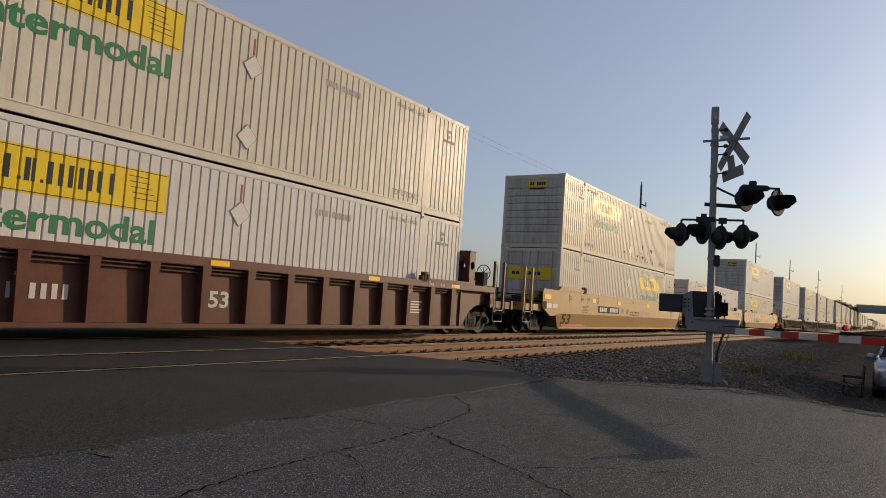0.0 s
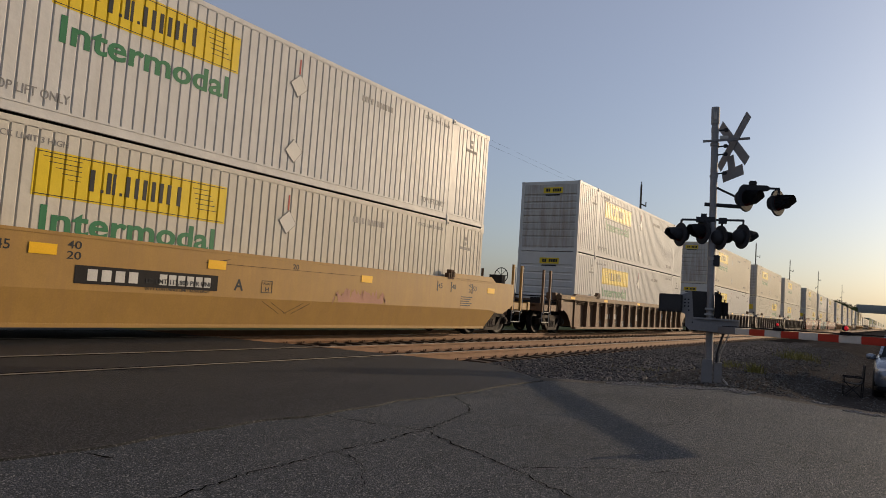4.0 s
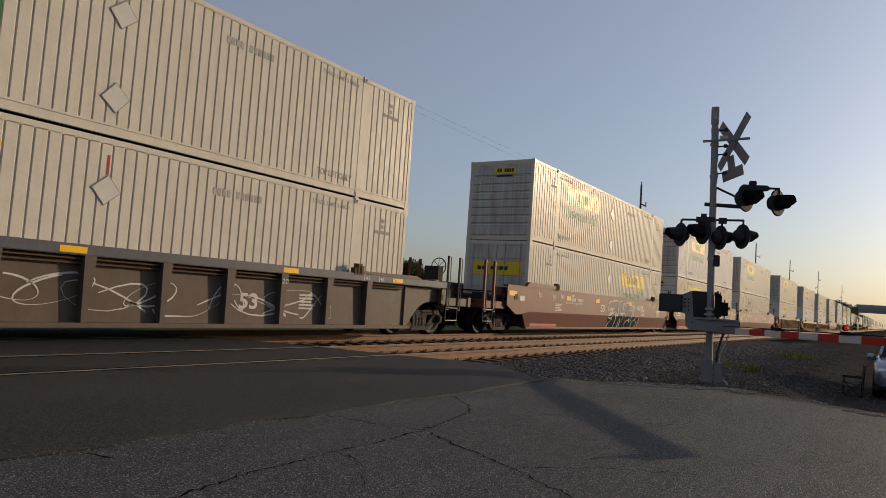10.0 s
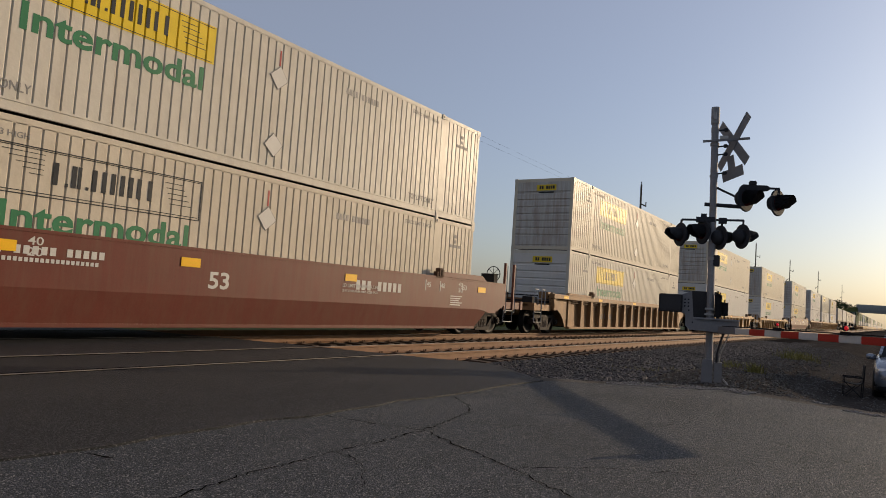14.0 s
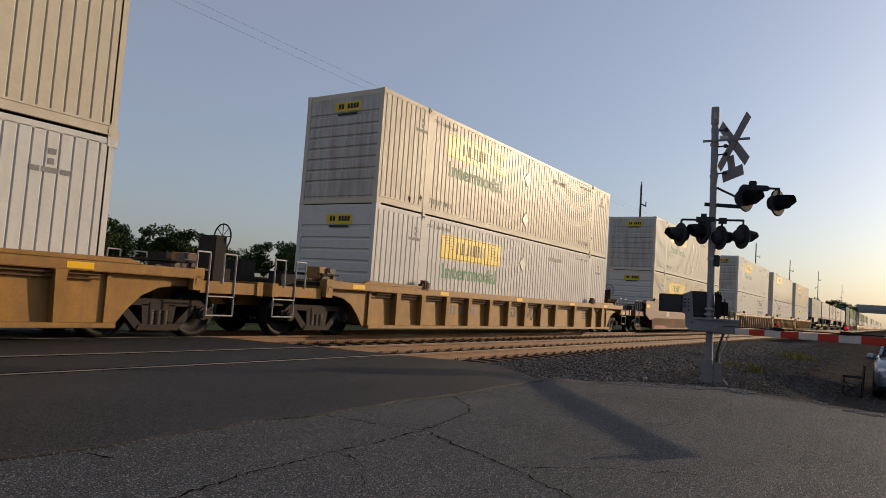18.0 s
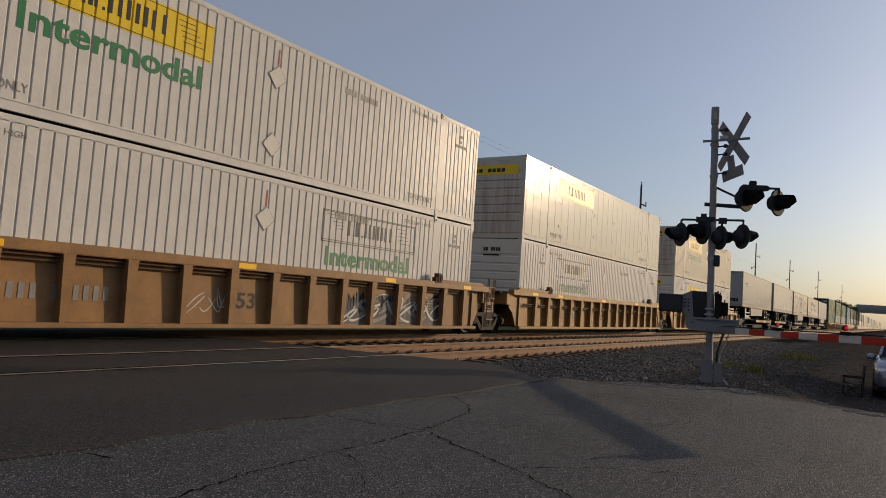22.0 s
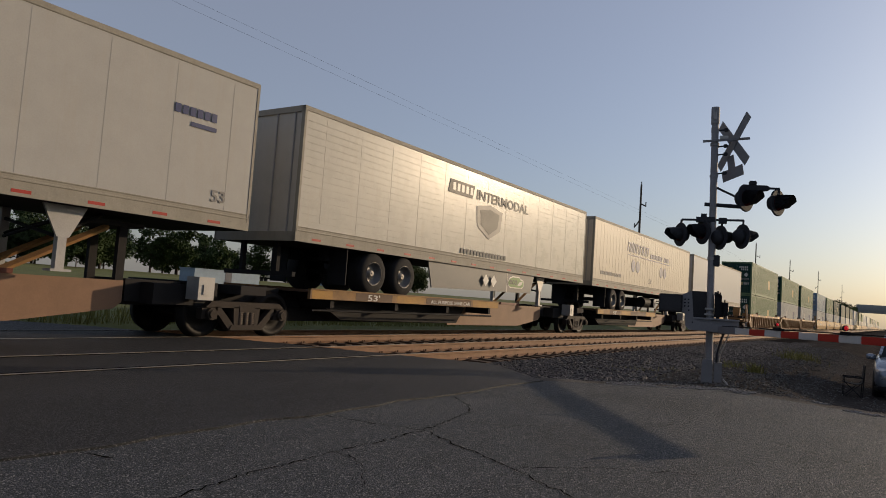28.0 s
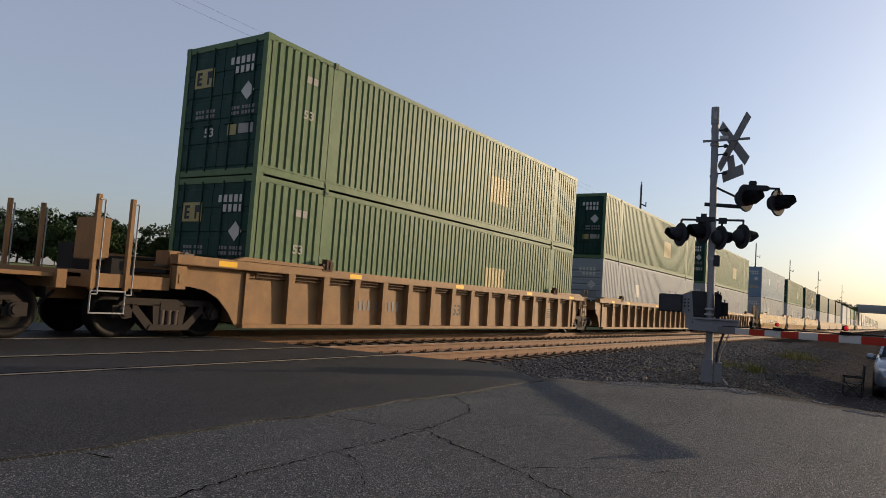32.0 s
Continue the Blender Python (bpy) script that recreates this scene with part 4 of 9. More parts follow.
def gap_end(car, s, end_x, mat, coupled, brake=False):
    """What stands between the well and the next car: s = -1 at the leading end, 1 at the trailing end."""
    m = M[mat]
    out = (lambda d: end_x + s * d)
    def bx(a, b, *r):
        p, q = out(a), out(b)
        return (min(p, q), max(p, q), *r)
    if coupled:
        part("end_platform", shared(("plat", mat, s, end_x), lambda: finish("end_platform", boxes(bx(1.8, 3.25, -1.2, 1.2, 1.0, 1.06), bx(3.1, 3.25, -1.45, 1.45, 0.85, 1.12), bx(1.6, 3.3, -0.32, 0.32, 0.62, 1.0), bx(1.8, 3.1, -1.42, -1.36, 0.86, 1.08), bx(1.8, 3.1, 1.36, 1.42, 0.86, 1.08)), m)), m, car)
        part("draft_sill", shared(("draft", s, end_x), lambda: finish("draft_sill", boxes(bx(0.2, 3.35, -0.3, 0.3, 0.62, 0.98), bx(0.3, 1.75, -1.2, 1.2, 1.15, 1.22)), M["under"])), m, car)
        part("coupler", shared(("coup", s, end_x), lambda: finish("coupler", boxes(bx(3.3, 3.62, -0.09, 0.09, 0.68, 0.9), bx(3.5, 3.72, -0.2, 0.12, 0.62, 0.96)), M["rusty"])), m, car)
        px = (out(2.62), out(3.2)) if s < 0 else (out(1.95), out(2.55))
        low = mat in ("orange", "fec", "tanlow")
        for y in (-1.43, 1.43):
            for x in px:
                if low:
                    part("hand_rail", shared(("hrail", s), lambda: finish("hand_rail", rods([((0, 0, 0.5), (0, 0, 1.6)), ((0, 0, 1.6), (-s * 0.28, 0, 1.6)), ((-s * 0.28, 0, 1.6), (-s * 0.28, 0, 1.05))], 0.017), M["galv"])), m, car, at=Matrix.Translation((x, y, 0)))
                    continue
                part("end_post", shared(("epost", mat), lambda: finish("end_post", boxes((-0.032, 0.032, -0.03, -0.02, 0.82, 2.32), (-0.032, -0.022, -0.02, 0.05, 0.82, 2.32)) if mat != "greybrown" else boxes((-0.03, 0.03, -0.02, 0.02, 0.82, 2.25)), m if mat != "greybrown" else M["black"])), m, car, at=Matrix.Translation((x, y, 0)))
                part("grab_rail", shared(("grab",), lambda: finish("grab_rail", rods([((0.09, 0, 0.75), (0.09, 0, 2.24)), ((0.09, 0, 2.24), (0, 0, 2.24)), ((0.09, 0, 0.75), (0, 0, 0.75))], 0.013), M["galv"])), m, car, at=Matrix.Translation((x, y - 0.03 if y < 0 else y + 0.03, 0)))
            part("sill_step", shared(("step", s, end_x), lambda: finish("sill_step", rods([((px[0], 0, 0.84), (px[0], 0, 0.44)), ((px[1], 0, 0.84), (px[1], 0, 0.44)), ((px[0], 0, 0.45), (px[1], 0, 0.45)), ((px[0], 0, 0.80), (px[1], 0, 0.80))], 0.014), M["galv"])), m, car, at=Matrix.Translation((0, y, 0)))
        part("cross_walk", shared(("xwalk", s, end_x), lambda: finish("cross_walk", boxes(bx(1.2, 1.75, -1.35, 1.35, 1.38, 1.42), bx(2.3, 2.7, -1.1, -0.7, 1.08, 1.34), bx(2.2, 2.6, 0.3, 0.8, 1.08, 1.6)), M["under"])), m, car)
        part("brake_valve", shared(("bval", s, end_x), lambda: finish("brake_valve", valve_mesh(out(1.5)), M["spring"])), m, car, "grey brake valve")
        part("air_hose", shared(("hose", s, end_x), lambda: finish("air_hose", rods([((out(3.2), -0.35, 0.75), (out(3.45), -0.38, 0.5)), ((out(3.45), -0.38, 0.5), (out(3.65), -0.36, 0.32)), ((out(3.65), -0.36, 0.32), (out(3.8), -0.3, 0.3))], 0.028), M["black"])), m, car)
        part("control_box", shared(("cbox", s, end_x, mat), lambda: finish("control_box", bbox(*bx(1.5, 1.78, -1.28, -0.9, 1.30, 1.56), 0.02), m)), m, car)
        if s < 0 and mat == "tan":
            part("tool_box", shared(("tbox", end_x), lambda: finish("tool_box", bbox(*bx(2.64, 2.94, -0.9, -0.35, 1.3, 2.0), 0.012), m)), m, car, "tall rusty tan box on the end platform")
        if brake:
            part("brake_wheel", shared(("bwheel", s, end_x), lambda: finish("brake_wheel", brake_wheel(out(3.0)), M["black"])), m, car)
            part("brake_box", shared(("bbox", s, end_x), lambda: finish("brake_box", boxes(bx(2.7, 2.95, -0.6, -0.1, 1.1, 2.0)), M["under"])), m, car)
        add_truck(car, out(1.5 if s < 0 else 1.25))
    else:
        part("draft_sill", shared(("art", s, end_x), lambda: finish("draft_sill", boxes(bx(0.1, 1.7, -0.35, 0.35, 0.6, 1.0), bx(0.1, 1.3, -1.3, 1.3, 1.35, 1.42)), M["under"])), m, car)
        if s > 0:
            up = 2.3 if mat in ("ttyellow", "redbrown") else 1.75
            lm = M["galv"] if mat == "ttyellow" else M["black"] if mat in ("greybrown", "redbrown") else m
            part("end_ladder", shared(("lad", end_x, mat), lambda: finish("end_ladder", rods([((out(0.78), -1.5, 0.45), (out(0.78), -1.5, up)), ((out(1.22), -1.5, 0.45), (out(1.22), -1.5, up)), ((out(0.78), -1.5, up), (out(0.86), -1.5, up)), ((out(0.86), -1.5, up), (out(0.86), -1.5, up - 0.7)), ((out(1.22), -1.5, up), (out(1.14), -1.5, up)), ((out(1.14), -1.5, up), (out(1.14), -1.5, up - 0.7))] + [((out(0.78), -1.5, 0.5 + 0.33 * i), (out(1.22), -1.5, 0.5 + 0.33 * i)) for i in range(4)], 0.018), lm)), m, car)
            plate = part("step_plate", shared(("splt", end_x, mat), lambda: finish("step_plate", boxes(bx(0.7, 1.28, -1.46, -1.40, 0.72, 1.48)), m)), m, car)
            part("plate_hole", shared(("sphole", end_x), lambda: finish("plate_hole", boxes(bx(0.92, 1.08, -1.466, -1.46, 1.18, 1.30), bx(0.88, 1.12, -1.466, -1.46, 0.80, 0.95)), M["under"])), m, plate)
        part("corner_bracket", shared(("brk", s, mat, end_x), lambda: finish("corner_bracket", boxes(bx(0.6, 1.1, -1.45, -0.9, 1.0, 1.35), bx(0.6, 1.2, -0.9, 0.9, 1.0, 1.3)), m)), m, car)
        if s < 0:
            add_truck(car, out(1.64))


def valve_mesh(x):
    """Cast valve with its pipes, on the end platform."""
    bm = boxes((x - 0.14, x + 0.14, -1.3, -1.05, 1.24, 1.42), (x - 0.05, x + 0.22, -1.32, -1.1, 1.42, 1.54))
    for dx, dz in ((-0.16, 1.3), (0.18, 1.33), (0.05, 1.5)):
        rod(bm, (x + dx, -1.34, dz), (x + dx, -1.02, dz), 0.06, 9)
    rod(bm, (x - 0.5, -1.2, 1.28), (x + 0.6, -1.2, 1.28), 0.022, 6)
    rod(bm, (x + 0.3, -1.2, 1.28), (x + 0.45, -1.2, 0.9), 0.022, 6)
    return bm


def brake_wheel(x):
    bm = bmesh.new()
    n = 16
    for i in range(n):
        a, b = 2 * math.pi * i / n, 2 * math.pi * (i + 1) / n
        rod(bm, (x, -0.4 + 0.26 * math.cos(a), 2.0 + 0.26 * math.sin(a)), (x, -0.4 + 0.26 * math.cos(b), 2.0 + 0.26 * math.sin(b)), 0.016, 5)
    for i in range(4):
        a = math.pi / 4 * i
        rod(bm, (x, -0.4 - 0.25 * math.cos(a), 2.0 - 0.25 * math.sin(a)), (x, -0.4 + 0.25 * math.cos(a), 2.0 + 0.25 * math.sin(a)), 0.01, 4)
    return bm


YS = -1.52           # the car's side, half its width


def gusset(top, bot):
    """A stake that swells towards the top chord; at x = 0, facing -y."""
    bm = bmesh.new()
    w0, w1 = 0.05, 0.095
    a = [(-w0, 0.19, bot), (w0, 0.19, bot), (w1, 0.19, top), (-w1, 0.19, top)]
    b = [(-w0 * 0.8, 0.03, bot), (w0 * 0.8, 0.03, bot), (w1, -0.01, top), (-w1, -0.01, top)]
    va, vb = [bm.verts.new(p) for p in a], [bm.verts.new(p) for p in b]
    bm.faces.new(vb)
    bm.faces.new(va[::-1])
    for i in range(4):
        bm.faces.new((va[i], va[(i + 1) % 4], vb[(i + 1) % 4], vb[i]))
    bmesh.ops.recalc_face_normals(bm, faces=bm.faces[:])
    return bm


def arch_side(x0, x1, lead, trail, y0, y1, z0, z1):
    """A side web with the wheel cut-outs of its coupled ends; lead/trail: how far the web reaches past the well."""
    pts = []
    if lead:
        pts += [(x0 - 1.75, z1), (x0 - 1.75, 0.95), (x0 - 1.35, 0.95), (x0 - 1.0, 0.90), (x0 - 0.7, 0.76), (x0 - 0.45, 0.52), (x0 - 0.25, z0)]
    else:
        pts += [(x0 - 0.75, z1), (x0 - 0.75, 0.9), (x0 - 0.5, 0.75), (x0 - 0.2, z0)]
    if trail:
        pts += [(x1 + 0.25, z0), (x1 + 0.45, 0.52), (x1 + 0.7, 0.76), (x1 + 1.0, 0.90), (x1 + 1.35, 0.95), (x1 + 1.75, 0.95), (x1 + 1.75, z1)]
    else:
        pts += [(x1 + 0.2, z0), (x1 + 0.5, 0.75), (x1 + 0.75, 0.9), (x1 + 0.75, z1)]
    return prism(pts, y0, y1, "y")


def common_parts(car, mat, lead, trail, brake, top):
    m = M[mat]
    part("well_floor", shared(("wfloor",), lambda: finish("well_floor", boxes((0.0, L, -1.3, 1.3, 0.26, 0.34)), M["under"])), m, car)
    for x in (-0.12, L + 0.04):
        part("bulkhead", shared(("bulk", mat), lambda: finish("bulkhead", boxes((0, 0.08, -1.4, 1.4, 0.3, 1.3)), m)), m, car, at=Matrix.Translation((x, 0, 0)))
    gap_end(car, -1, 0.0, mat, lead, False)
    gap_end(car, 1, L, mat, trail, brake)
    for x, s in ((-0.55, 1), (L + 0.55, -1)):
        part("loading_guide", shared(("guide", s, mat, top), lambda: finish("loading_guide", prism([(0, top), (s * 2.5, top), (s * 2.5, top + (0.13 if top > 1.55 else 0.06)), (s * 0.25, top + (0.15 if top > 1.55 else 0.08))], YS - 0.03, YS + 0.10, "y"), m)), m, car, at=Matrix.Translation((x, 0, 0)))
        part("locking_cone", shared(("lock", s, top), lambda: finish("locking_cone", boxes((-0.07, 0.07, YS - 0.05, YS + 0.10, top, top + 0.22), (-0.16, 0.14, YS - 0.03, YS + 0.1, top - 0.04, top + 0.12), (0.02, 0.12, YS - 0.07, YS - 0.03, top + 0.02, top + 0.17)), M["rusty"])), m, car, at=Matrix.Translation((x + s * 2.55, 0, 0)))


def make_ribbed_car(mat, chord_mat, ribs, lead, trail, brake=False, top=1.50, label="", marks="53"):
    car = thing("well_car", label, "rail car", "well cars of the train")
    m, cm = M[mat], M[chord_mat]
    z0, zc = 0.25, top - 0.17
    for sgn in (1, -1):
        turn = Matrix.Identity(4) if sgn == 1 else Matrix.Translation((L, 0, 0)) @ pose(0, 0, 0, 0, 0, 180)
        ld, tr = (lead, trail) if sgn == 1 else (trail, lead)
        part("side_web", shared(("web", mat, ld, tr, zc), lambda: finish("side_web", arch_side(0, L, ld, tr, YS + 0.17, YS + 0.20, z0, zc), m)), m, car, at=turn)
        a, b = (-1.78 if ld else -0.8), L + (1.78 if tr else 0.8)
        part("top_chord", shared(("chord", chord_mat, ld, tr, top), lambda: finish("top_chord", bbox(a, b, YS - 0.02, YS + 0.2, zc, top, 0.012), cm)), cm, car, at=turn)
        part("bottom_sill", shared(("bsill", mat), lambda: finish("bottom_sill", bbox(-0.2, L + 0.2, YS + 0.02, YS + 0.2, 0.22, 0.30, 0.01), m)), m, car, at=turn)
        part("upper_pipe", shared(("pipe", mat), lambda: finish("upper_pipe", rods([((0.1, YS + 0.08, zc - 0.05), (L - 0.1, YS + 0.08, zc - 0.05)), ((0.1, YS + 0.1, zc - 0.12), (L - 0.1, YS + 0.1, zc - 0.12))], 0.018), M["rusty"])), m, car, at=turn)
        for x in ribs:
            part("stake", shared(("rib", mat, zc), lambda: finish("stake", gusset(zc, 0.29), m)), m, car, at=turn @ Matrix.Translation((x, YS, 0)))
        for x in (-1.66, L + 1.66):
            if (x < 0 and ld) or (x > 0 and tr):
                part("jacking_pad", shared(("jack", mat), lambda: finish("jacking_pad", boxes((-0.1, 0.1, YS - 0.01, YS + 0.13, 0.9, 1.3), (-0.05, 0.05, YS - 0.02, YS, 1.0, 1.16)), m)), m, car, at=turn @ Matrix.Translation((x, 0, 0)))
    common_parts(car, mat, lead, trail, brake, top)
    # lettering and labels on the sunny side
    yl = YS + 0.166
    dark = mat in ("maroon", "darkbrown", "greybrown", "slate")
    ink = "inkwhite" if dark else "ink"
    n0 = (ribs[5] + ribs[6]) / 2 if len(ribs) == 12 else (ribs[6] + ribs[7]) / 2 if len(ribs) > 12 else (ribs[7] + ribs[8]) / 2
    words_on(car, "53", 0.42, 0.46, ink, n0 - 0.32, 0.60, yl)
    part("stencil", shared(("nm", ink), lambda: finish("stencil", bars([(0.16 * i, 0.16 * i + 0.085, 0.64, 0.87) for i in range(4)] + [(0.8 + 0.16 * i, 0.8 + 0.16 * i + 0.085, 0.64, 0.87) for i in range(6)], 0), M["inkwhite"] if dark else M["inkgrey"])), m, car, at=Matrix.Translation((ribs[2] + 0.12, yl, 0)))
    part("data_stencil", shared(("ds", ink), lambda: finish("data_stencil", bars([(0.0, 0.5 - 0.07 * (i % 3), 0.9 - 0.07 * i, 0.935 - 0.07 * i) for i in range(5)], 0), M[ink])), m, car, at=Matrix.Translation((ribs[-2] - 0.75, yl, 0)))
    if mat in ("maroon", "greybrown"):
        for x, w in ((0.55, "53"), (1.2, "48"), (1.75, "45"), (L - 0.55, "53"), (L - 1.2, "48"), (L - 1.75, "45")):
            words_on(car, w, 0.13, 0.15, "inkwhite", x, zc + 0.03, YS - 0.024)
            part("tick_mark", shared(("tickc", zc), lambda: finish("tick_mark", bars([(-0.05, -0.025, zc + 0.01, zc + 0.15)], 0), M["inkwhite"])), m, car, at=Matrix.Translation((x, YS - 0.021, 0)))
        words_on(car, "20", 0.15, 0.17, "inkwhite", ribs[-3] - 0.085, zc - 0.2, YS - 0.012)
        words_on(car, "40", 0.15, 0.17, "inkwhite", ribs[-3] - 0.085, zc - 0.36, YS + 0.012)
        words_on(car, "C" if not lead else "A", 0.26, 0.18, "inkwhite", ribs[3] - 0.09, 0.98, YS + 0.03)
    for x in (-0.9 if lead else 0.6, 2.75, 7.3, 11.8, L - 0.7):
        part("amber_label", shared(("amb", zc), lambda: finish("amber_label", boxes((0, 0.42, YS - 0.024, YS - 0.02, zc + 0.03, zc + 0.13)), M["reflect"])), m, car, at=Matrix.Translation((x, 0, 0)))
    return car


def make_smooth_car(mat, low_mat, lead, trail, brake=False, label="", ink="ink"):
    car = thing("well_car", label, "rail car", "well cars of the train")
    m = M[mat]
    top, bend, z0 = 1.62, 0.80, 0.27
    for sgn in (1, -1):
        turn = Matrix.Identity(4) if sgn == 1 else Matrix.Translation((L, 0, 0)) @ pose(0, 0, 0, 0, 0, 180)
        ld, tr = (lead, trail) if sgn == 1 else (trail, lead)
        a, b = (-1.85 if ld else -1.35), L + (1.85 if tr else 0.62)
        def upper():
            return prism([(a, top), (a, 0.98), (a + 0.65, 0.70), (a + 1.0, 0.70) if ld else (a + 0.7, 0.75), (-0.25, bend), (L + 0.25, bend), (b - 1.0, 0.70) if tr else (b - 0.7, 0.75), (b - 0.65, 0.70), (b, 0.98), (b, top)], YS, YS + 0.03, "y")
        part("side_plate", shared(("splate", mat, ld, tr), lambda: finish("side_plate", upper(), m)), m, car, at=turn)
        def lower():
            bm = bmesh.new()
            x = (-0.75 if ld else -0.5, L + (0.75 if tr else 0.5))
            q = [(x[0], YS, bend - 0.0), (x[1], YS, bend - 0.0), (L + 0.22, YS + 0.12, z0), (-0.22, YS + 0.12, z0)]
            lo = [bm.verts.new(p) for p in q]
            hi = [bm.verts.new((p[0], p[1] + 0.03, p[2])) for p in q]
            bm.faces.new(lo)
            bm.faces.new(hi[::-1])
            for i in range(4):
                bm.faces.new((lo[i], hi[i], hi[(i + 1) % 4], lo[(i + 1) % 4]))
            bmesh.ops.recalc_face_normals(bm, faces=bm.faces[:])
            return bm
        part("lower_plate", shared(("lplate", low_mat, ld, tr), lambda: finish("lower_plate", lower(), M[low_mat])), m, car, at=turn)
        part("top_chord", shared(("schord", mat, ld, tr), lambda: finish("top_chord", bbox(a, b, YS - 0.012, YS + 0.16, top - 0.03, top + 0.03, 0.01), m)), m, car, at=turn)
        part("bottom_sill", shared(("ssill", low_mat), lambda: finish("bottom_sill", bbox(-0.2, L + 0.2, YS + 0.10, YS + 0.3, 0.22, 0.29, 0.01), M[low_mat])), m, car, at=turn)
    common_parts(car, mat, lead, trail, brake, top + 0.03)
    y = YS - 0.003
    for x, w in ((0.55, "53"), (1.75, "48"), (2.45, "45"), (L - 0.75, "53"), (L - 1.9, "48"), (L - 2.6, "45")):
        words_on(car, w, 0.2, 0.2, ink, x, 1.33, y)
        part("tick_mark", shared(("tick", ink), lambda: finish("tick_mark", bars([(-0.06, -0.02, 1.24, 1.52)], 0), M[ink])), m, car, at=Matrix.Translation((x, y, 0)))
    for x in (0.35, L - 4.1):
        words_on(car, "40", 0.17, 0.22, ink, x + 3.1, 1.42, y)
        words_on(car, "20", 0.17, 0.22, ink, x + 3.1, 1.26, y)
    def on_slant(ob, x, z):
        ob.matrix_basis = pose(x, YS + 0.12 * (bend - z) / (bend - z0) - 0.006, z, 12.8, 0, 0)
    if ink == "ink":
        on_slant(words_on(car, "53", 0.56, 0.85, ink, 0, 0, y), -0.1, 0.40)
    elif mat == "fec":
        on_slant(words_on(car, "53", 0.38, 0.6, "inkred", 0, 0, y), 12.9, 0.46)
        on_slant(words_on(car, "53", 0.38, 0.6, "inkred", 0, 0, y), 3.2, 0.46)
    else:
        words_on(car, "53", 0.38, 0.46, ink, 6.6, 0.95, y)
    if mat in ("redbrown", "ttyellow"):
        at_ = 10.22 if mat == "redbrown" else 7.84 if lead else 4.79
        zt = 1.16 if mat == "redbrown" else 0.97
        words_on(car, "LD LIMIT 119,700 PER UNIT" if mat == "redbrown" else "LD LMT 117,800 PER UNIT", 0.115, 1.36, ink, at_, zt, YS - 0.014)
        words_on(car, "20 FT CONTAINER LIMIT 52,500 EACH", 0.075, 1.28, ink, at_, zt - 0.11, YS - 0.014)
    if mat == "ttyellow":
        words_on(car, "B" if lead else "A" if trail else "C", 0.3, 0.22, ink, 6.64, 0.94, y)
        words_on(car, "20", 0.15, 0.17, ink, 8.1, 1.44, y)
        part("plate_frame", shared(("pfr",), lambda: finish("plate_frame", bars([(7.3, 7.58, 0.92, 0.932), (7.3, 7.58, 1.148, 1.16), (7.3, 7.312, 0.932, 1.148), (7.568, 7.58, 0.932, 1.148)], 0), M["ink"])), m, car, at=Matrix.Translation((0, y, 0)))
        words_on(car, "H", 0.12, 0.09, ink, 7.395, 0.95, y)
        words_on(car, "PLATE", 0.06, 0.18, ink, 7.35, 1.08, y)
        for a_, x_ in ((1, 7.37), (-1, 8.7)):
            for k_ in (0.0, 0.2):
                part("pressed_edge", shared(("press", a_), lambda: finish("pressed_edge", rods([((0, 0, 0.0), (a_ * 0.5, 0.055, -0.235))], 0.006, 5), M["under"])), m, car, at=Matrix.Translation((x_ + a_ * k_, side_y(0.75) + 0.002, 0.75)))
        part("chord_seam", shared(("cseam",), lambda: finish("chord_seam", prism([(5.93, 1.40), (10.4, 1.432), (10.4, 1.44), (6.2, 1.411), (6.5, 1.5), (6.48, 1.505)], -0.003, 0.0, "y"), M["rusty"])), m, car, at=Matrix.Translation((0, y, 0)))
    if not lead and mat == "redbrown":
        words_on(car, "125T", 0.40, 1.1, "inkwhite", -0.85, 0.98, y)
    if lead and mat == "redbrown":
        part("placard", shared(("wplac2",), lambda: finish("placard", bars([(0, 0.34, 1.16, 1.32)], 0), M["placard"])), m, car, "white paper placard", at=Matrix.Translation((-0.95, y, 0)))
        part("jack_plate", shared(("jplate",), lambda: finish("jack_plate", boxes((0, 0.22, -0.012, 0.0, 1.18, 1.36), (0.07, 0.15, -0.016, -0.01, 1.22, 1.33)), M["rusty"])), m, car, at=Matrix.Translation((-1.35, y, 0)))
    for x, w in ((-1.75 if lead else 0.95, 0.55 if lead else 0.4), (2.9, 0.4), (6.0, 0.4), (10.3, 0.4), (L + 0.1, 0.45)):
        part("amber_label", shared(("amb2", w), lambda: finish("amber_label", bars([(0, w, 1.30, 1.46)], 0), M["reflect"])), m, car, at=Matrix.Translation((x, y - 0.008, 0)))
    part("red_label", shared(("rl",), lambda: finish("red_label", bars([(0.04, 2.25, 0.0, 0.10)], 0), M["redlabel"])), m, car, at=Matrix.Translation((0, YS + 0.085, 0.30)))
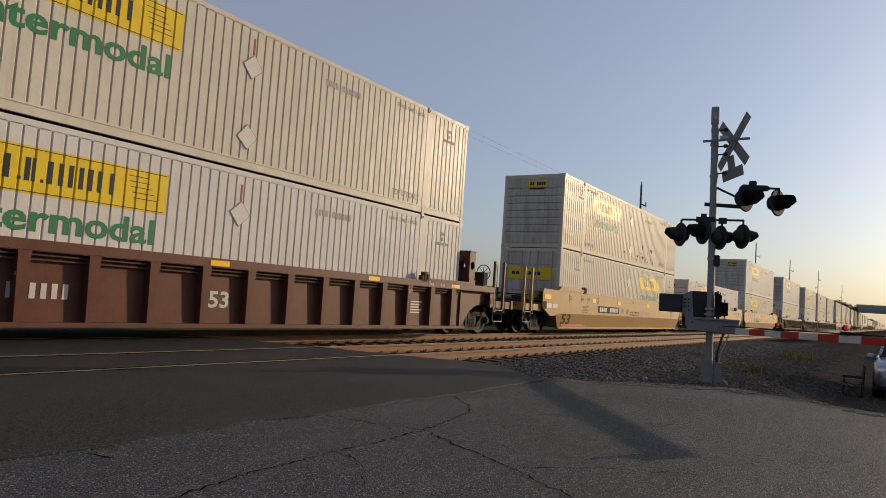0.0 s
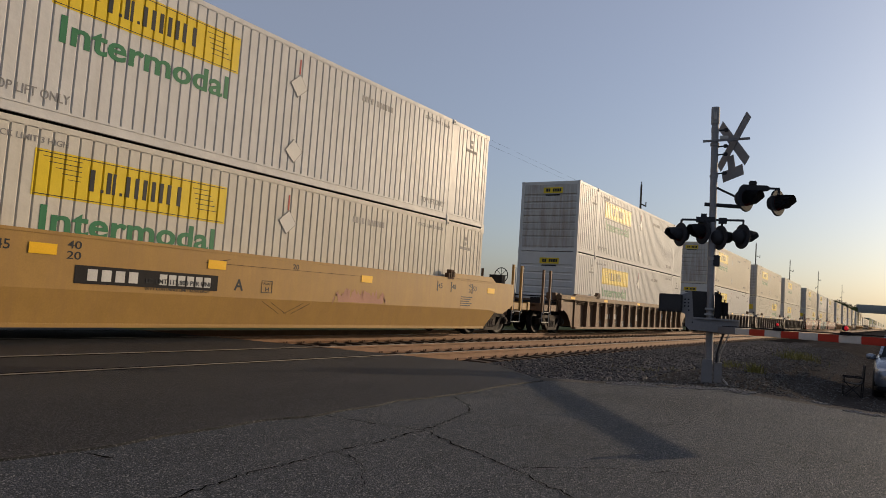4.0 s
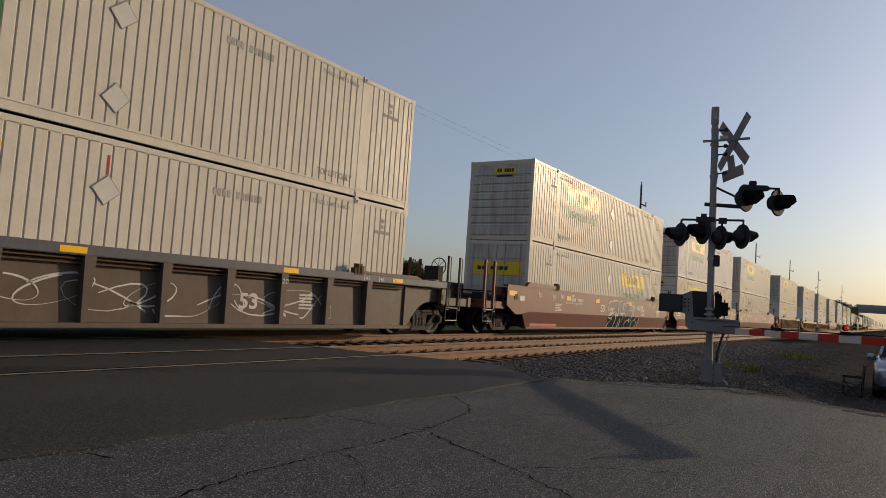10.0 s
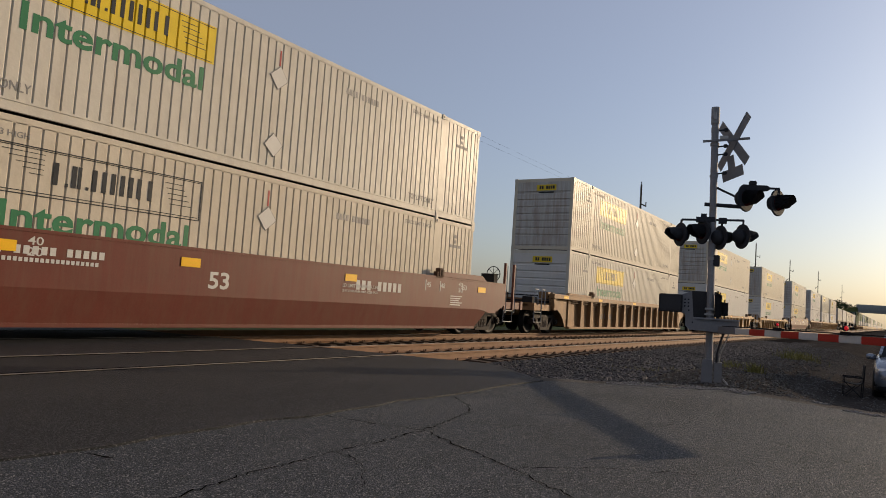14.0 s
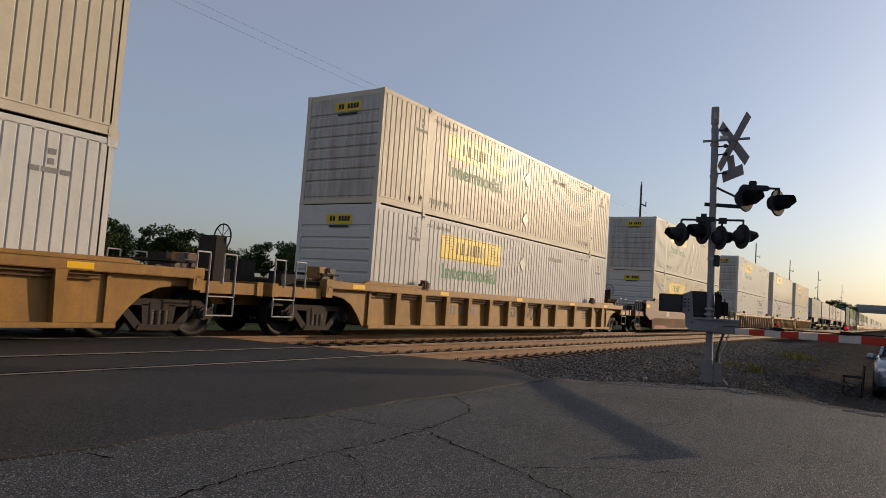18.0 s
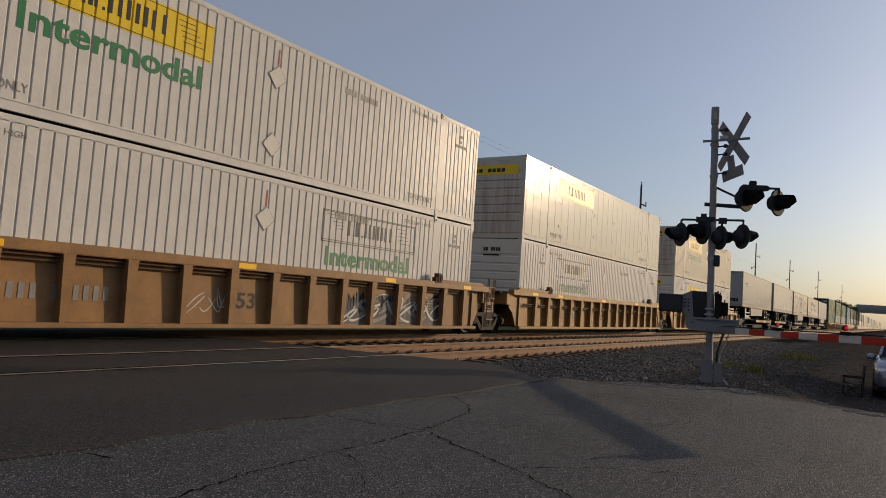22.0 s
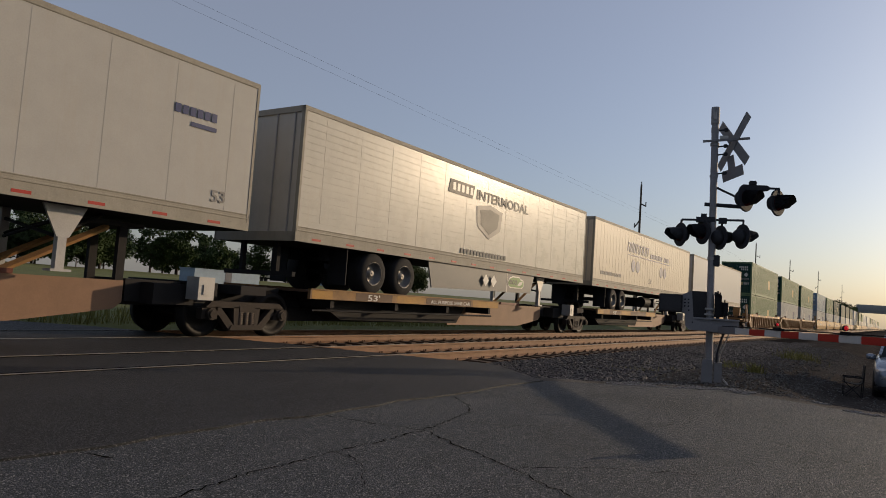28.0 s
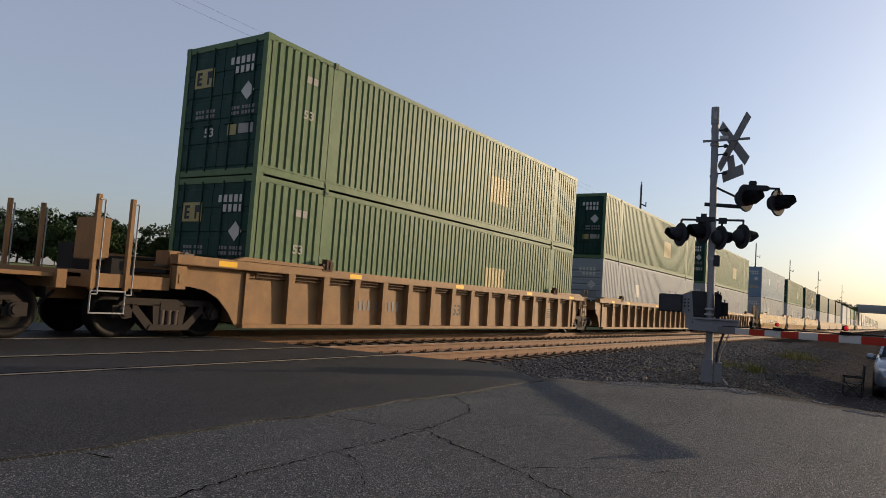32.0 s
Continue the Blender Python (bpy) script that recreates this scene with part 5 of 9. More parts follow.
    if mat != "redbrown" or lead or trail:
        part("mark_board" if ink == "ink" else "stencil", shared(("np", ink), lambda: finish("mark_board", bars([(3.1, 5.75, 0.90, 1.18)], 0), M["under"])) if ink == "ink" else shared(("np2",), lambda: finish("mark_board", bars([(10.2 + 0.2 * i, 10.33 + 0.2 * i, 1.12, 1.34) for i in range(3)] + [(11.0 + 0.2 * i, 11.13 + 0.2 * i, 1.12, 1.34) for i in range(5)] + [(2.4 + 0.125 * i, 2.4 + 0.125 * i + 0.085, 1.28, 1.4) for i in range(14) if i not in (2, 8)] + [(2.4 + 0.075 * i, 2.4 + 0.075 * i + 0.05, 1.17, 1.23) for i in range(22)], 0), M["inkwhite"])), m, car, at=Matrix.Translation((0.5, y, 0)))
    if ink == "ink":
        part("stencil", shared(("npm",), lambda: finish("stencil", bars([(3.3 + 0.23 * i, 3.46 + 0.23 * i, 0.95, 1.13) for i in range(4)] + [(4.55 + 0.18 * i, 4.69 + 0.18 * i, 0.95, 1.13) for i in range(6)], -0.003), M["inkwhite"])), m, car, at=Matrix.Translation((0.5, y, 0)))
    if ink == "ink" and lead:
        for x0 in (-1.5, -1.0):
            part("placard", shared(("wplac",), lambda: finish("placard", bars([(0, 0.42, 0.98, 1.14)], 0), M["placard"])), m, car, "white paper placard", at=Matrix.Translation((x0, y, 0)))
        part("door_frame", shared(("dfr",), lambda: finish("door_frame", bars([(0, 0.3, 0.92, 1.2)], 0), M["under"])), m, car, at=Matrix.Translation((-1.84, y, 0)))
    for x in (1.9, L - 1.4) if mat == "ttyellow" or (mat == "redbrown" and not lead) else (1.9, 7.7, L - 4.0, L - 1.4):
        part("data_stencil", shared(("ds2", ink), lambda: finish("data_stencil", bars([(0.0, 0.62 - 0.08 * (i % 3), 1.12 - 0.06 * i, 1.148 - 0.06 * i) for i in range(5)], 0), M[ink])), m, car, at=Matrix.Translation((x, y, 0)))
    return car


def scrawl(parent, x0, x1, z0, z1, y, mat, seed, strokes, w, label):
    """Sprayed loops: flat ribbons that wander over a stretch of the side."""
    q = random.Random(seed)
    bm = bmesh.new()
    for k in range(strokes):
        cx = x0 + (x1 - x0) * (k + 0.5) / strokes
        cz, rx, rz = (z0 + z1) / 2 + q.uniform(-0.3, 0.3) * (z1 - z0), (x1 - x0) / strokes * q.uniform(0.5, 0.95), (z1 - z0) * q.uniform(0.22, 0.42)
        f1, f2, p1, p2, n = q.uniform(0.8, 1.6), q.uniform(1.0, 2.4), q.uniform(0, 6.28), q.uniform(0, 6.28), q.randint(18, 30)
        prev = None
        for i in range(n + 1):
            a = 5.2 * i / n
            x, z = cx + rx * math.sin(f1 * a + p1), min(z1, max(z0, cz + rz * math.sin(f2 * a + p2)))
            dx, dz = rx * f1 * math.cos(f1 * a + p1), rz * f2 * math.cos(f2 * a + p2)
            m = max(math.hypot(dx, dz), 1e-3)
            h = w * (0.6 + 0.4 * math.sin(a * 1.7))
            v = (bm.verts.new((x - dz / m * h, y, z + dx / m * h)), bm.verts.new((x + dz / m * h, y, z - dx / m * h)))
            if prev:
                bm.faces.new((prev[0], prev[1], v[1], v[0]))
            prev = v
    part("scrawl", bm, M[mat], parent, label)


def rust_spots(c, seed, x0, x1, z0, z1, n):
    """Rust patches with ragged, dripping outlines round dents in the side."""
    q = random.Random(seed)
    for _ in range(n):
        x, z, w, h = q.uniform(x0, x1), z0 + (z1 - z0) * q.random() ** 2, q.uniform(0.04, 0.2), q.uniform(0.05, 0.2)
        bm = bmesh.new()
        k = max(3, int(w / 0.018))
        for i in range(k):
            f = math.sin(math.pi * (i + 0.5) / k) ** 0.6
            strip = ribbed(x + w * i / k, x + w * (i + 1) / k, z - h * f * q.uniform(0.3, 1.2), z + h * 0.5 * f * q.uniform(0.4, 1.0), DEEP, 0.003)
            me = bpy.data.meshes.new("tmp")
            strip.to_mesh(me)
            strip.free()
            bm.from_mesh(me)
            bpy.data.meshes.remove(me)
        part("rust_patch", bm, M["rusty"], c, "dark rust patch", at=Matrix.Translation((0, -W2, 0)))


def side_y(z):
    """The smooth car's side at a height: upright above its bend, leaning in below."""
    return YS if z > 0.80 else YS + 0.12 * (0.80 - z) / 0.53


def spray(parent, mat, lift, w, label, *points):
    """One sprayed line: a soft curve through a few points (along, up) on a smooth car's side."""
    bm = bmesh.new()
    p = [points[0], *points, points[-1]]
    line = []
    for a, b, c, d in zip(p, p[1:], p[2:], p[3:]):
        for i in range(7):
            t = i / 7
            line.append(tuple(0.5 * (2 * b[k] + (c[k] - a[k]) * t + (2 * a[k] - 5 * b[k] + 4 * c[k] - d[k]) * t ** 2 + (3 * b[k] - a[k] - 3 * c[k] + d[k]) * t ** 3) for k in (0, 1)))
    line.append(points[-1])
    prev = None
    for i, (x, z) in enumerate(line):
        (ax, az), (cx, cz) = line[max(i - 1, 0)], line[min(i + 1, len(line) - 1)]
        m = max(math.hypot(cx - ax, cz - az), 1e-4)
        h = w * (0.75 + 0.35 * math.sin(i * 0.33 + x * 5))
        ends = [(x - (cz - az) / m * h, z + (cx - ax) / m * h), (x + (cz - az) / m * h, z - (cx - ax) / m * h)]
        v = [bm.verts.new((q[0], side_y(q[1]) - lift, min(1.6, max(0.285, q[1])))) for q in ends]
        if prev:
            bm.faces.new((prev[0], prev[1], v[1], v[0]))
        prev = v
    part("scrawl", bm, M[mat], parent, label)


def ragged_patch(x0, x1, z0, z1, y, seed):
    """A sprayed patch with an uneven outline."""
    q = random.Random(seed)
    bm = bmesh.new()
    n = 46
    lo = [bm.verts.new((x0 + (x1 - x0) * i / n, y, z0 + (0.0 if 3 < i < n - 3 else q.uniform(0, 0.25)))) for i in range(n + 1)]
    hi = [bm.verts.new((x0 + (x1 - x0) * i / n + q.uniform(-0.05, 0.05), y, z1 - q.uniform(0.0, 0.22) - (0.3 if i in (0, n) else 0))) for i in range(n + 1)]
    for i in range(n):
        bm.faces.new((lo[i], lo[i + 1], hi[i + 1], hi[i]))
    return bm


def slant_patch(x0, x1):
    bm = bmesh.new()
    bm.faces.new([bm.verts.new(p) for p in ((x0, YS - 0.005, 0.795), (x0 + 0.3, YS + 0.112, 0.30), (x1 - 0.7, YS + 0.112, 0.30), (x1, YS - 0.005, 0.795))])
    bm.normal_update()
    for f in bm.faces:
        if f.normal.y > 0:
            f.normal_flip()
    return bm


# trailers on spine cars
def trailer_side():
    """Sheet side at y = 0 facing -y."""
    bm = bmesh.new()
    box(bm, 0.03, L - 0.03, 0.0, 0.02, 0.12, 2.86)
    return bm


def make_trailer(kind, mat, nose_first, skirt, label):
    t = thing("semi_trailer", label, "trailer", "trailers on the train")
    m = M[mat]
    near = Matrix.Translation((0, -W2, 0))
    far = Matrix.Translation((L, W2, 0)) @ pose(0, 0, 0, 0, 0, 180)
    for a in (near, far):
        part("side_wall", shared(("tside", kind, mat), lambda: finish("side_wall", trailer_side(), m)), m, t, at=a)
        if kind == "slats":
            for i in range(15):
                part("slat", shared(("slat", mat), lambda: finish("slat", boxes((0.12, L - 0.12, -0.005, 0.0, 0.0, 0.012)), m)), m, t, at=a @ Matrix.Translation((0, 0, 0.45 + 0.155 * i)))
        n, x0, dx, w = {"slats": (13, 0.7, 1.22, 0.01), "posts": (39, 0.35, 0.405, 0.022), "seams": (13, 0.65, 1.24, 0.012), "plain": (0, 0, 0, 0)}[kind]
        for i in range(n):
            part("panel_joint", shared(("tj", mat, w), lambda: finish("panel_joint", boxes((0, w, -0.003, 0.0, 0.33, 2.8)), m)), m, t, at=a @ Matrix.Translation((x0 + dx * i, 0, 0)))
        part("bottom_rail", shared(("trb",), lambda: finish("bottom_rail", prism([(-0.012, 0.0), (0.05, 0.0), (0.05, 0.13), (-0.004, 0.13), (-0.004, 0.22), (-0.016, 0.225), (-0.016, 0.25), (-0.004, 0.255), (-0.004, 0.3), (-0.014, 0.305), (-0.014, 0.32), (0.0, 0.325), (0.0, 0.128), (-0.012, 0.128)], 0.02, L - 0.02, "x"), M["trailrail"])), m, t, at=a)
        part("top_rail", shared(("trt",), lambda: finish("top_rail", bbox(0.02, L - 0.02, -0.012, 0.05, 2.82, 2.93, 0.01), M["trailrail"])), m, t, at=a)
        for i in range(14):
            part("reflector_strip", shared(("refl",), lambda: finish("reflector_strip", boxes((0, 0.28, -0.016, -0.012, 0.05, 0.10)), M["redlabel"])), m, t, at=a @ Matrix.Translation((0.5 + 1.13 * i, 0, 0)))
    part("roof", shared(("troof",), lambda: finish("roof", boxes((0.02, L - 0.02, -W2 + 0.02, W2 - 0.02, 2.9, 2.925)), M["roofm"])), m, t)
    part("floor", shared(("tfloor",), lambda: finish("floor", boxes((0.02, L - 0.02, -W2 + 0.05, W2 - 0.05, 0.0, 0.12)) if True else None, M["under"])), m, t)
    for x in (0.0, L - 0.06):
        part("end_frame", shared(("tef",), lambda: finish("end_frame", boxes((0, 0.06, -W2 - 0.01, -W2 + 0.09, 0.0, 2.92), (0, 0.06, W2 - 0.09, W2 + 0.01, 0.0, 2.92), (0, 0.06, -W2, W2, 2.8, 2.93), (0, 0.06, -W2, W2, 0.0, 0.2)), M["trailrail"])), m, t, at=Matrix.Translation((x, 0, 0)))
    for x in (0.04, L - 0.07):
        part("end_wall", shared(("tew", mat), lambda: finish("end_wall", boxes((0, 0.03, -W2 + 0.06, W2 - 0.06, 0.1, 2.86)), M["greywhite"] if nose_first else m)), m, t, at=Matrix.Translation((x, 0, 0)))
    d = (lambda x: L - x) if nose_first else (lambda x: x)
    dx0 = L if nose_first else 0.0
    for y in (-1.0, -0.45, 0.45, 1.0):
        part("lock_rod", shared(("trod",), lambda: finish("lock_rod", rods([((0, 0, 0.1), (0, 0, 2.8))], 0.018), M["galv"])), m, t, at=Matrix.Translation((dx0 + (0.0 if nose_first else 0.02), y, 0)))
    for x in (2.75, 4.0):
        for y in (-1.02, 1.02):
            w = part("wheel", shared(("ttyre",), lambda: finish("wheel", lathe([(0.28, -0.26), (0.44, -0.26), (0.495, -0.21), (0.5, -0.1), (0.5, 0.1), (0.495, 0.21), (0.44, 0.26), (0.28, 0.26)], 28, "y", False), M["tyre"], True)), m, t, "black dual tyres", at=Matrix.Translation((d(x), y, -0.52)) @ pose(0, 0, 0, 0, 0, 0 if y < 0 else 180))
            part("rim", shared(("trim",), lambda: finish("rim", lathe([(0.0, -0.16), (0.07, -0.2), (0.1, -0.14), (0.2, -0.12), (0.26, -0.22), (0.29, -0.27), (0.285, -0.1), (0.1, -0.05)], 24), M["rim"], True)), m, w, "grey steel rim")
    part("bogie", shared(("bogie", nose_first), lambda: finish("bogie", boxes(*[(min(d(a), d(b)), max(d(a), d(b)), y0, y1, z0, z1) for a, b, y0, y1, z0, z1 in ((1.6, 5.2, -0.62, -0.5, -0.3, 0.0), (1.6, 5.2, 0.5, 0.62, -0.3, 0.0), (2.68, 2.82, -0.9, 0.9, -0.6, -0.45), (3.93, 4.07, -0.9, 0.9, -0.6, -0.45), (2.2, 4.6, -0.5, 0.5, -0.28, -0.2))]), M["black"])), m, t)
    if not nose_first:
        for y in (-1.25, 0.7):
            part("mud_flap", shared(("flap",), lambda: finish("mud_flap", boxes((1.75, 1.78, 0.0, 0.55, -0.85, 0.0)), M["black"])), m, t, at=Matrix.Translation((0, y, 0)))
        part("under_guard", shared(("guard",), lambda: finish("under_guard", boxes((0.2, 0.3, -1.1, 1.1, -0.75, -0.65), (0.2, 0.3, -0.6, -0.5, -0.7, 0.0), (0.2, 0.3, 0.5, 0.6, -0.7, 0.0)), M["black"])), m, t)
    if nose_first:
        nb = part("nose_box", bbox(-0.05, 0.04, -0.95, -0.35, 0.42, 0.66, 0.015), M["black"], t, "black connector box")
        part("connector", rods([((-0.08, -0.8, 0.54), (-0.04, -0.8, 0.54)), ((-0.08, -0.5, 0.54), (-0.04, -0.5, 0.54))], 0.04, 10), M["galv"], nb)
    gx = d(L - 3.4)
    for y in (-0.95, 0.95):
        part("landing_leg", shared(("leg",), lambda: finish("landing_leg", boxes((-0.07, 0.07, -0.06, 0.06, -1.0, 0.0), (-0.16, 0.16, -0.12, 0.12, -1.04, -1.0)), M["galv"])), m, t, at=Matrix.Translation((gx, y, 0)))
    part("leg_brace", shared(("legb",), lambda: finish("leg_brace", prism([(-0.35, 0.0), (0.35, 0.0), (0.1, -0.5), (-0.1, -0.5)], -0.9, -0.86, "y"), M["galv"])), m, t, at=Matrix.Translation((gx, -0.12, 0)))
    part("leg_cross", shared(("legc",), lambda: finish("leg_cross", rods([((0, -0.9, -0.45), (0.9, -0.5, -0.02)), ((0, 0.9, -0.45), (0.9, 0.5, -0.02)), ((0, -0.9, -0.5), (0, 0.9, -0.2)), ((0, -0.9, -0.2), (0, 0.9, -0.5))], 0.03), M["black"])), m, t, at=Matrix.Translation((gx, 0, 0)))
    if skirt:
        a, b = sorted((d(5.1), d(11.75)))
        part("side_skirt", shared(("skirt", nose_first, skirt), lambda: finish("side_skirt", prism([(a, 0.02), (b, 0.02), (b - 0.25, -0.62), (a + 0.25, -0.72)], -1.24, -1.2, "y"), M[skirt])), m, t)
    y = -W2 - 0.013
    if kind == "slats":
        words_on(t, "INTERMODAL", 0.42, 3.5, "ink", 7.32, 2.06, y)
        part("name_panel", shared(("npan",), lambda: finish("name_panel", prism([(5.75, 2.03), (7.1, 2.03), (7.2, 2.42), (5.85, 2.42)], -0.003, 0.0, "y"), M["ink"])), m, t, "black slanted name panel", at=Matrix.Translation((0, y, 0)))
        part("panel_bars", shared(("npanb",), lambda: finish("panel_bars", bars([(5.98 + 0.24 * i, 6.12 + 0.24 * i, 2.12, 2.34) for i in range(5)], 0), M["placard"])), m, t, at=Matrix.Translation((0, y - 0.004, 0)))
        part("shield_mark", shared(("shield",), lambda: finish("shield_mark", prism([(7.38, 1.86), (8.2, 1.99), (9.02, 1.86), (8.92, 1.25), (8.2, 0.92), (7.48, 1.25)], -0.003, 0.0, "y"), M["skirt"])), m, t, "grey shield logo", at=Matrix.Translation((0, y, 0)))
        part("shield_mark", shared(("shield2",), lambda: finish("shield_mark", prism([(7.6, 1.76), (8.2, 1.85), (8.8, 1.76), (8.72, 1.32), (8.2, 1.06), (7.68, 1.32)], -0.003, 0.0, "y"), M["ink"])), m, t, "dark shield centre", at=Matrix.Translation((0, y - 0.004, 0)))
        part("side_mark", shared(("primec",), lambda: finish("side_mark", bars([(6.6 + 0.19 * i, 6.6 + 0.19 * i + 0.13, 0.36, 0.5) for i in range(15)], 0), M["ink"])), m, t, "small dark trade name marks", at=Matrix.Translation((0, y - 0.008, 0)))
        eco = part("skirt_label", prism([(9.8, -0.42), (9.78, -0.3), (9.9, -0.16), (10.1, -0.1), (10.6, -0.1), (10.7, -0.17), (10.9, -0.2), (10.97, -0.3), (10.93, -0.42), (10.8, -0.5), (9.95, -0.5)], -1.246, -1.24, "y"), M["placard"], t, "white label edge on the skirt")
        part("label_field", prism([(9.84, -0.41), (9.82, -0.31), (9.92, -0.2), (10.12, -0.14), (10.58, -0.14), (10.68, -0.21), (10.87, -0.24), (10.93, -0.3), (10.89, -0.41), (10.78, -0.46), (9.98, -0.46)], -1.252, -1.247, "y"), M["ecogreen"], eco, "green label with a leaf")
        words_on(t, "eco", 0.3, 0.55, "ink", 9.88, -0.37, -1.254)
        part("leaf", prism([(10.45, -0.4), (10.6, -0.28), (10.85, -0.25), (10.75, -0.36), (10.6, -0.41)], -1.257, -1.253, "y"), M["placard"], eco, "pale leaf mark")
        part("skirt_joint", boxes((9.70, 9.73, -1.246, -1.24, -0.68, -0.02)), M["galv"], t)
    elif kind == "posts":
        x_ = 4.3
        for i, w_ in enumerate((0.40, 0.30, 0.12, 0.12, 0.40, 0.44, 0.42, 0.38)):
            for k_ in ((0.0,) if w_ < 0.2 else (0.0, w_ - 0.1)):
                part("side_mark", shared(("slst",), lambda: finish("side_mark", prism([(0.0, 1.86), (0.11, 1.86), (0.25, 2.32), (0.14, 2.32)], -0.003, 0.0, "y"), M["inkblue"])), m, t, "slanted navy stroke", at=Matrix.Translation((x_ + k_, y, 0)))
            if w_ > 0.35:
                part("side_mark", shared(("slbar", w_), lambda: finish("side_mark", bars([(0.12, w_ + 0.1, 2.24, 2.32)], -0.004), M["inkblue"])), m, t, at=Matrix.Translation((x_, y, 0)))
            x_ += w_ + 0.1
        rows = [(4.4, 11.6, 1.70, 1.75)] + [(8.05 + 0.28 * i, 8.05 + 0.28 * i + 0.19, 1.82, 2.06) for i in range(8)] + [(10.55 + 0.25 * i, 10.55 + 0.25 * i + 0.17, 1.82, 2.06) for i in range(4)]
        part("side_mark", shared(("alli",), lambda: finish("side_mark", bars(rows, 0), M["inkblue"])), m, t, "navy trade name marks", at=Matrix.Translation((0, y, 0)))
        for x in (5.3, 6.0, 10.08, 10.79):
            part("logo_disc", shared(("disc",), lambda: finish("logo_disc", lathe([(0.0, -0.003), (0.29, -0.003), (0.29, 0.0)], 24), M["inkblue"])), m, t, "navy logo disc", at=Matrix.Translation((x, y, 1.22)))
        part("web_mark", shared(("web",), lambda: finish("web_mark", bars([(0.9 + 0.17 * i, 0.9 + 0.17 * i + 0.12, 0.55, 0.7) for i in range(16)], 0), M["inkgrey"])), m, t, at=Matrix.Translation((0, y, 0)))
        words_on(t, "53'", 0.34, 0.5, "inkgrey", 7.85, 0.5, y)
        part("tank", rods([((8.4, -0.75, -0.45), (9.55, -0.75, -0.45))], 0.27, 20), M["black"], t, "dark cylindrical tank")
        drum = part("tank", rods([((9.84, -1.1, -0.45), (9.84, 0.6, -0.45))], 0.245, 24), M["black"], t, "dark drum lying across")
        part("tank_end", lathe([(0.0, -1.13), (0.045, -1.13), (0.055, -1.155), (0.10, -1.155), (0.12, -1.13), (0.235, -1.12), (0.25, -1.09)], 24, "y"), M["trailer"], drum, "pale domed drum end", Matrix.Translation((9.84, 0, -0.45)))
    elif kind == "seams":
        part("side_mark", shared(("tf", nose_first), lambda: finish("side_mark", bars([(0.0 + 0.155 * i, 0.0 + 0.155 * i + 0.115, 1.9, 2.06) for i in range(6)] + [(0.35, 0.9, 1.72, 1.8)], 0), M["inkblue"])), m, t, "faded blue trade name marks", at=Matrix.Translation((1.3 if nose_first else 14.3, y, 0)))
        words_on(t, "53", 0.3, 0.32, "inkgrey", 0.5 if nose_first else L - 0.95, 0.45, y)
    if kind in ("seams", "plain", "slats"):
        for i in (0, 1):
            part("placard_holder", shared(("dia",), lambda: finish("placard_holder", diamond(0.19), M["placard"])), m, t, "pale diamond placard holder", at=Matrix.Translation((8.2 + 0.5 * i, y - 0.004, 0.62 if kind != "slats" else -0.35)))
    return t


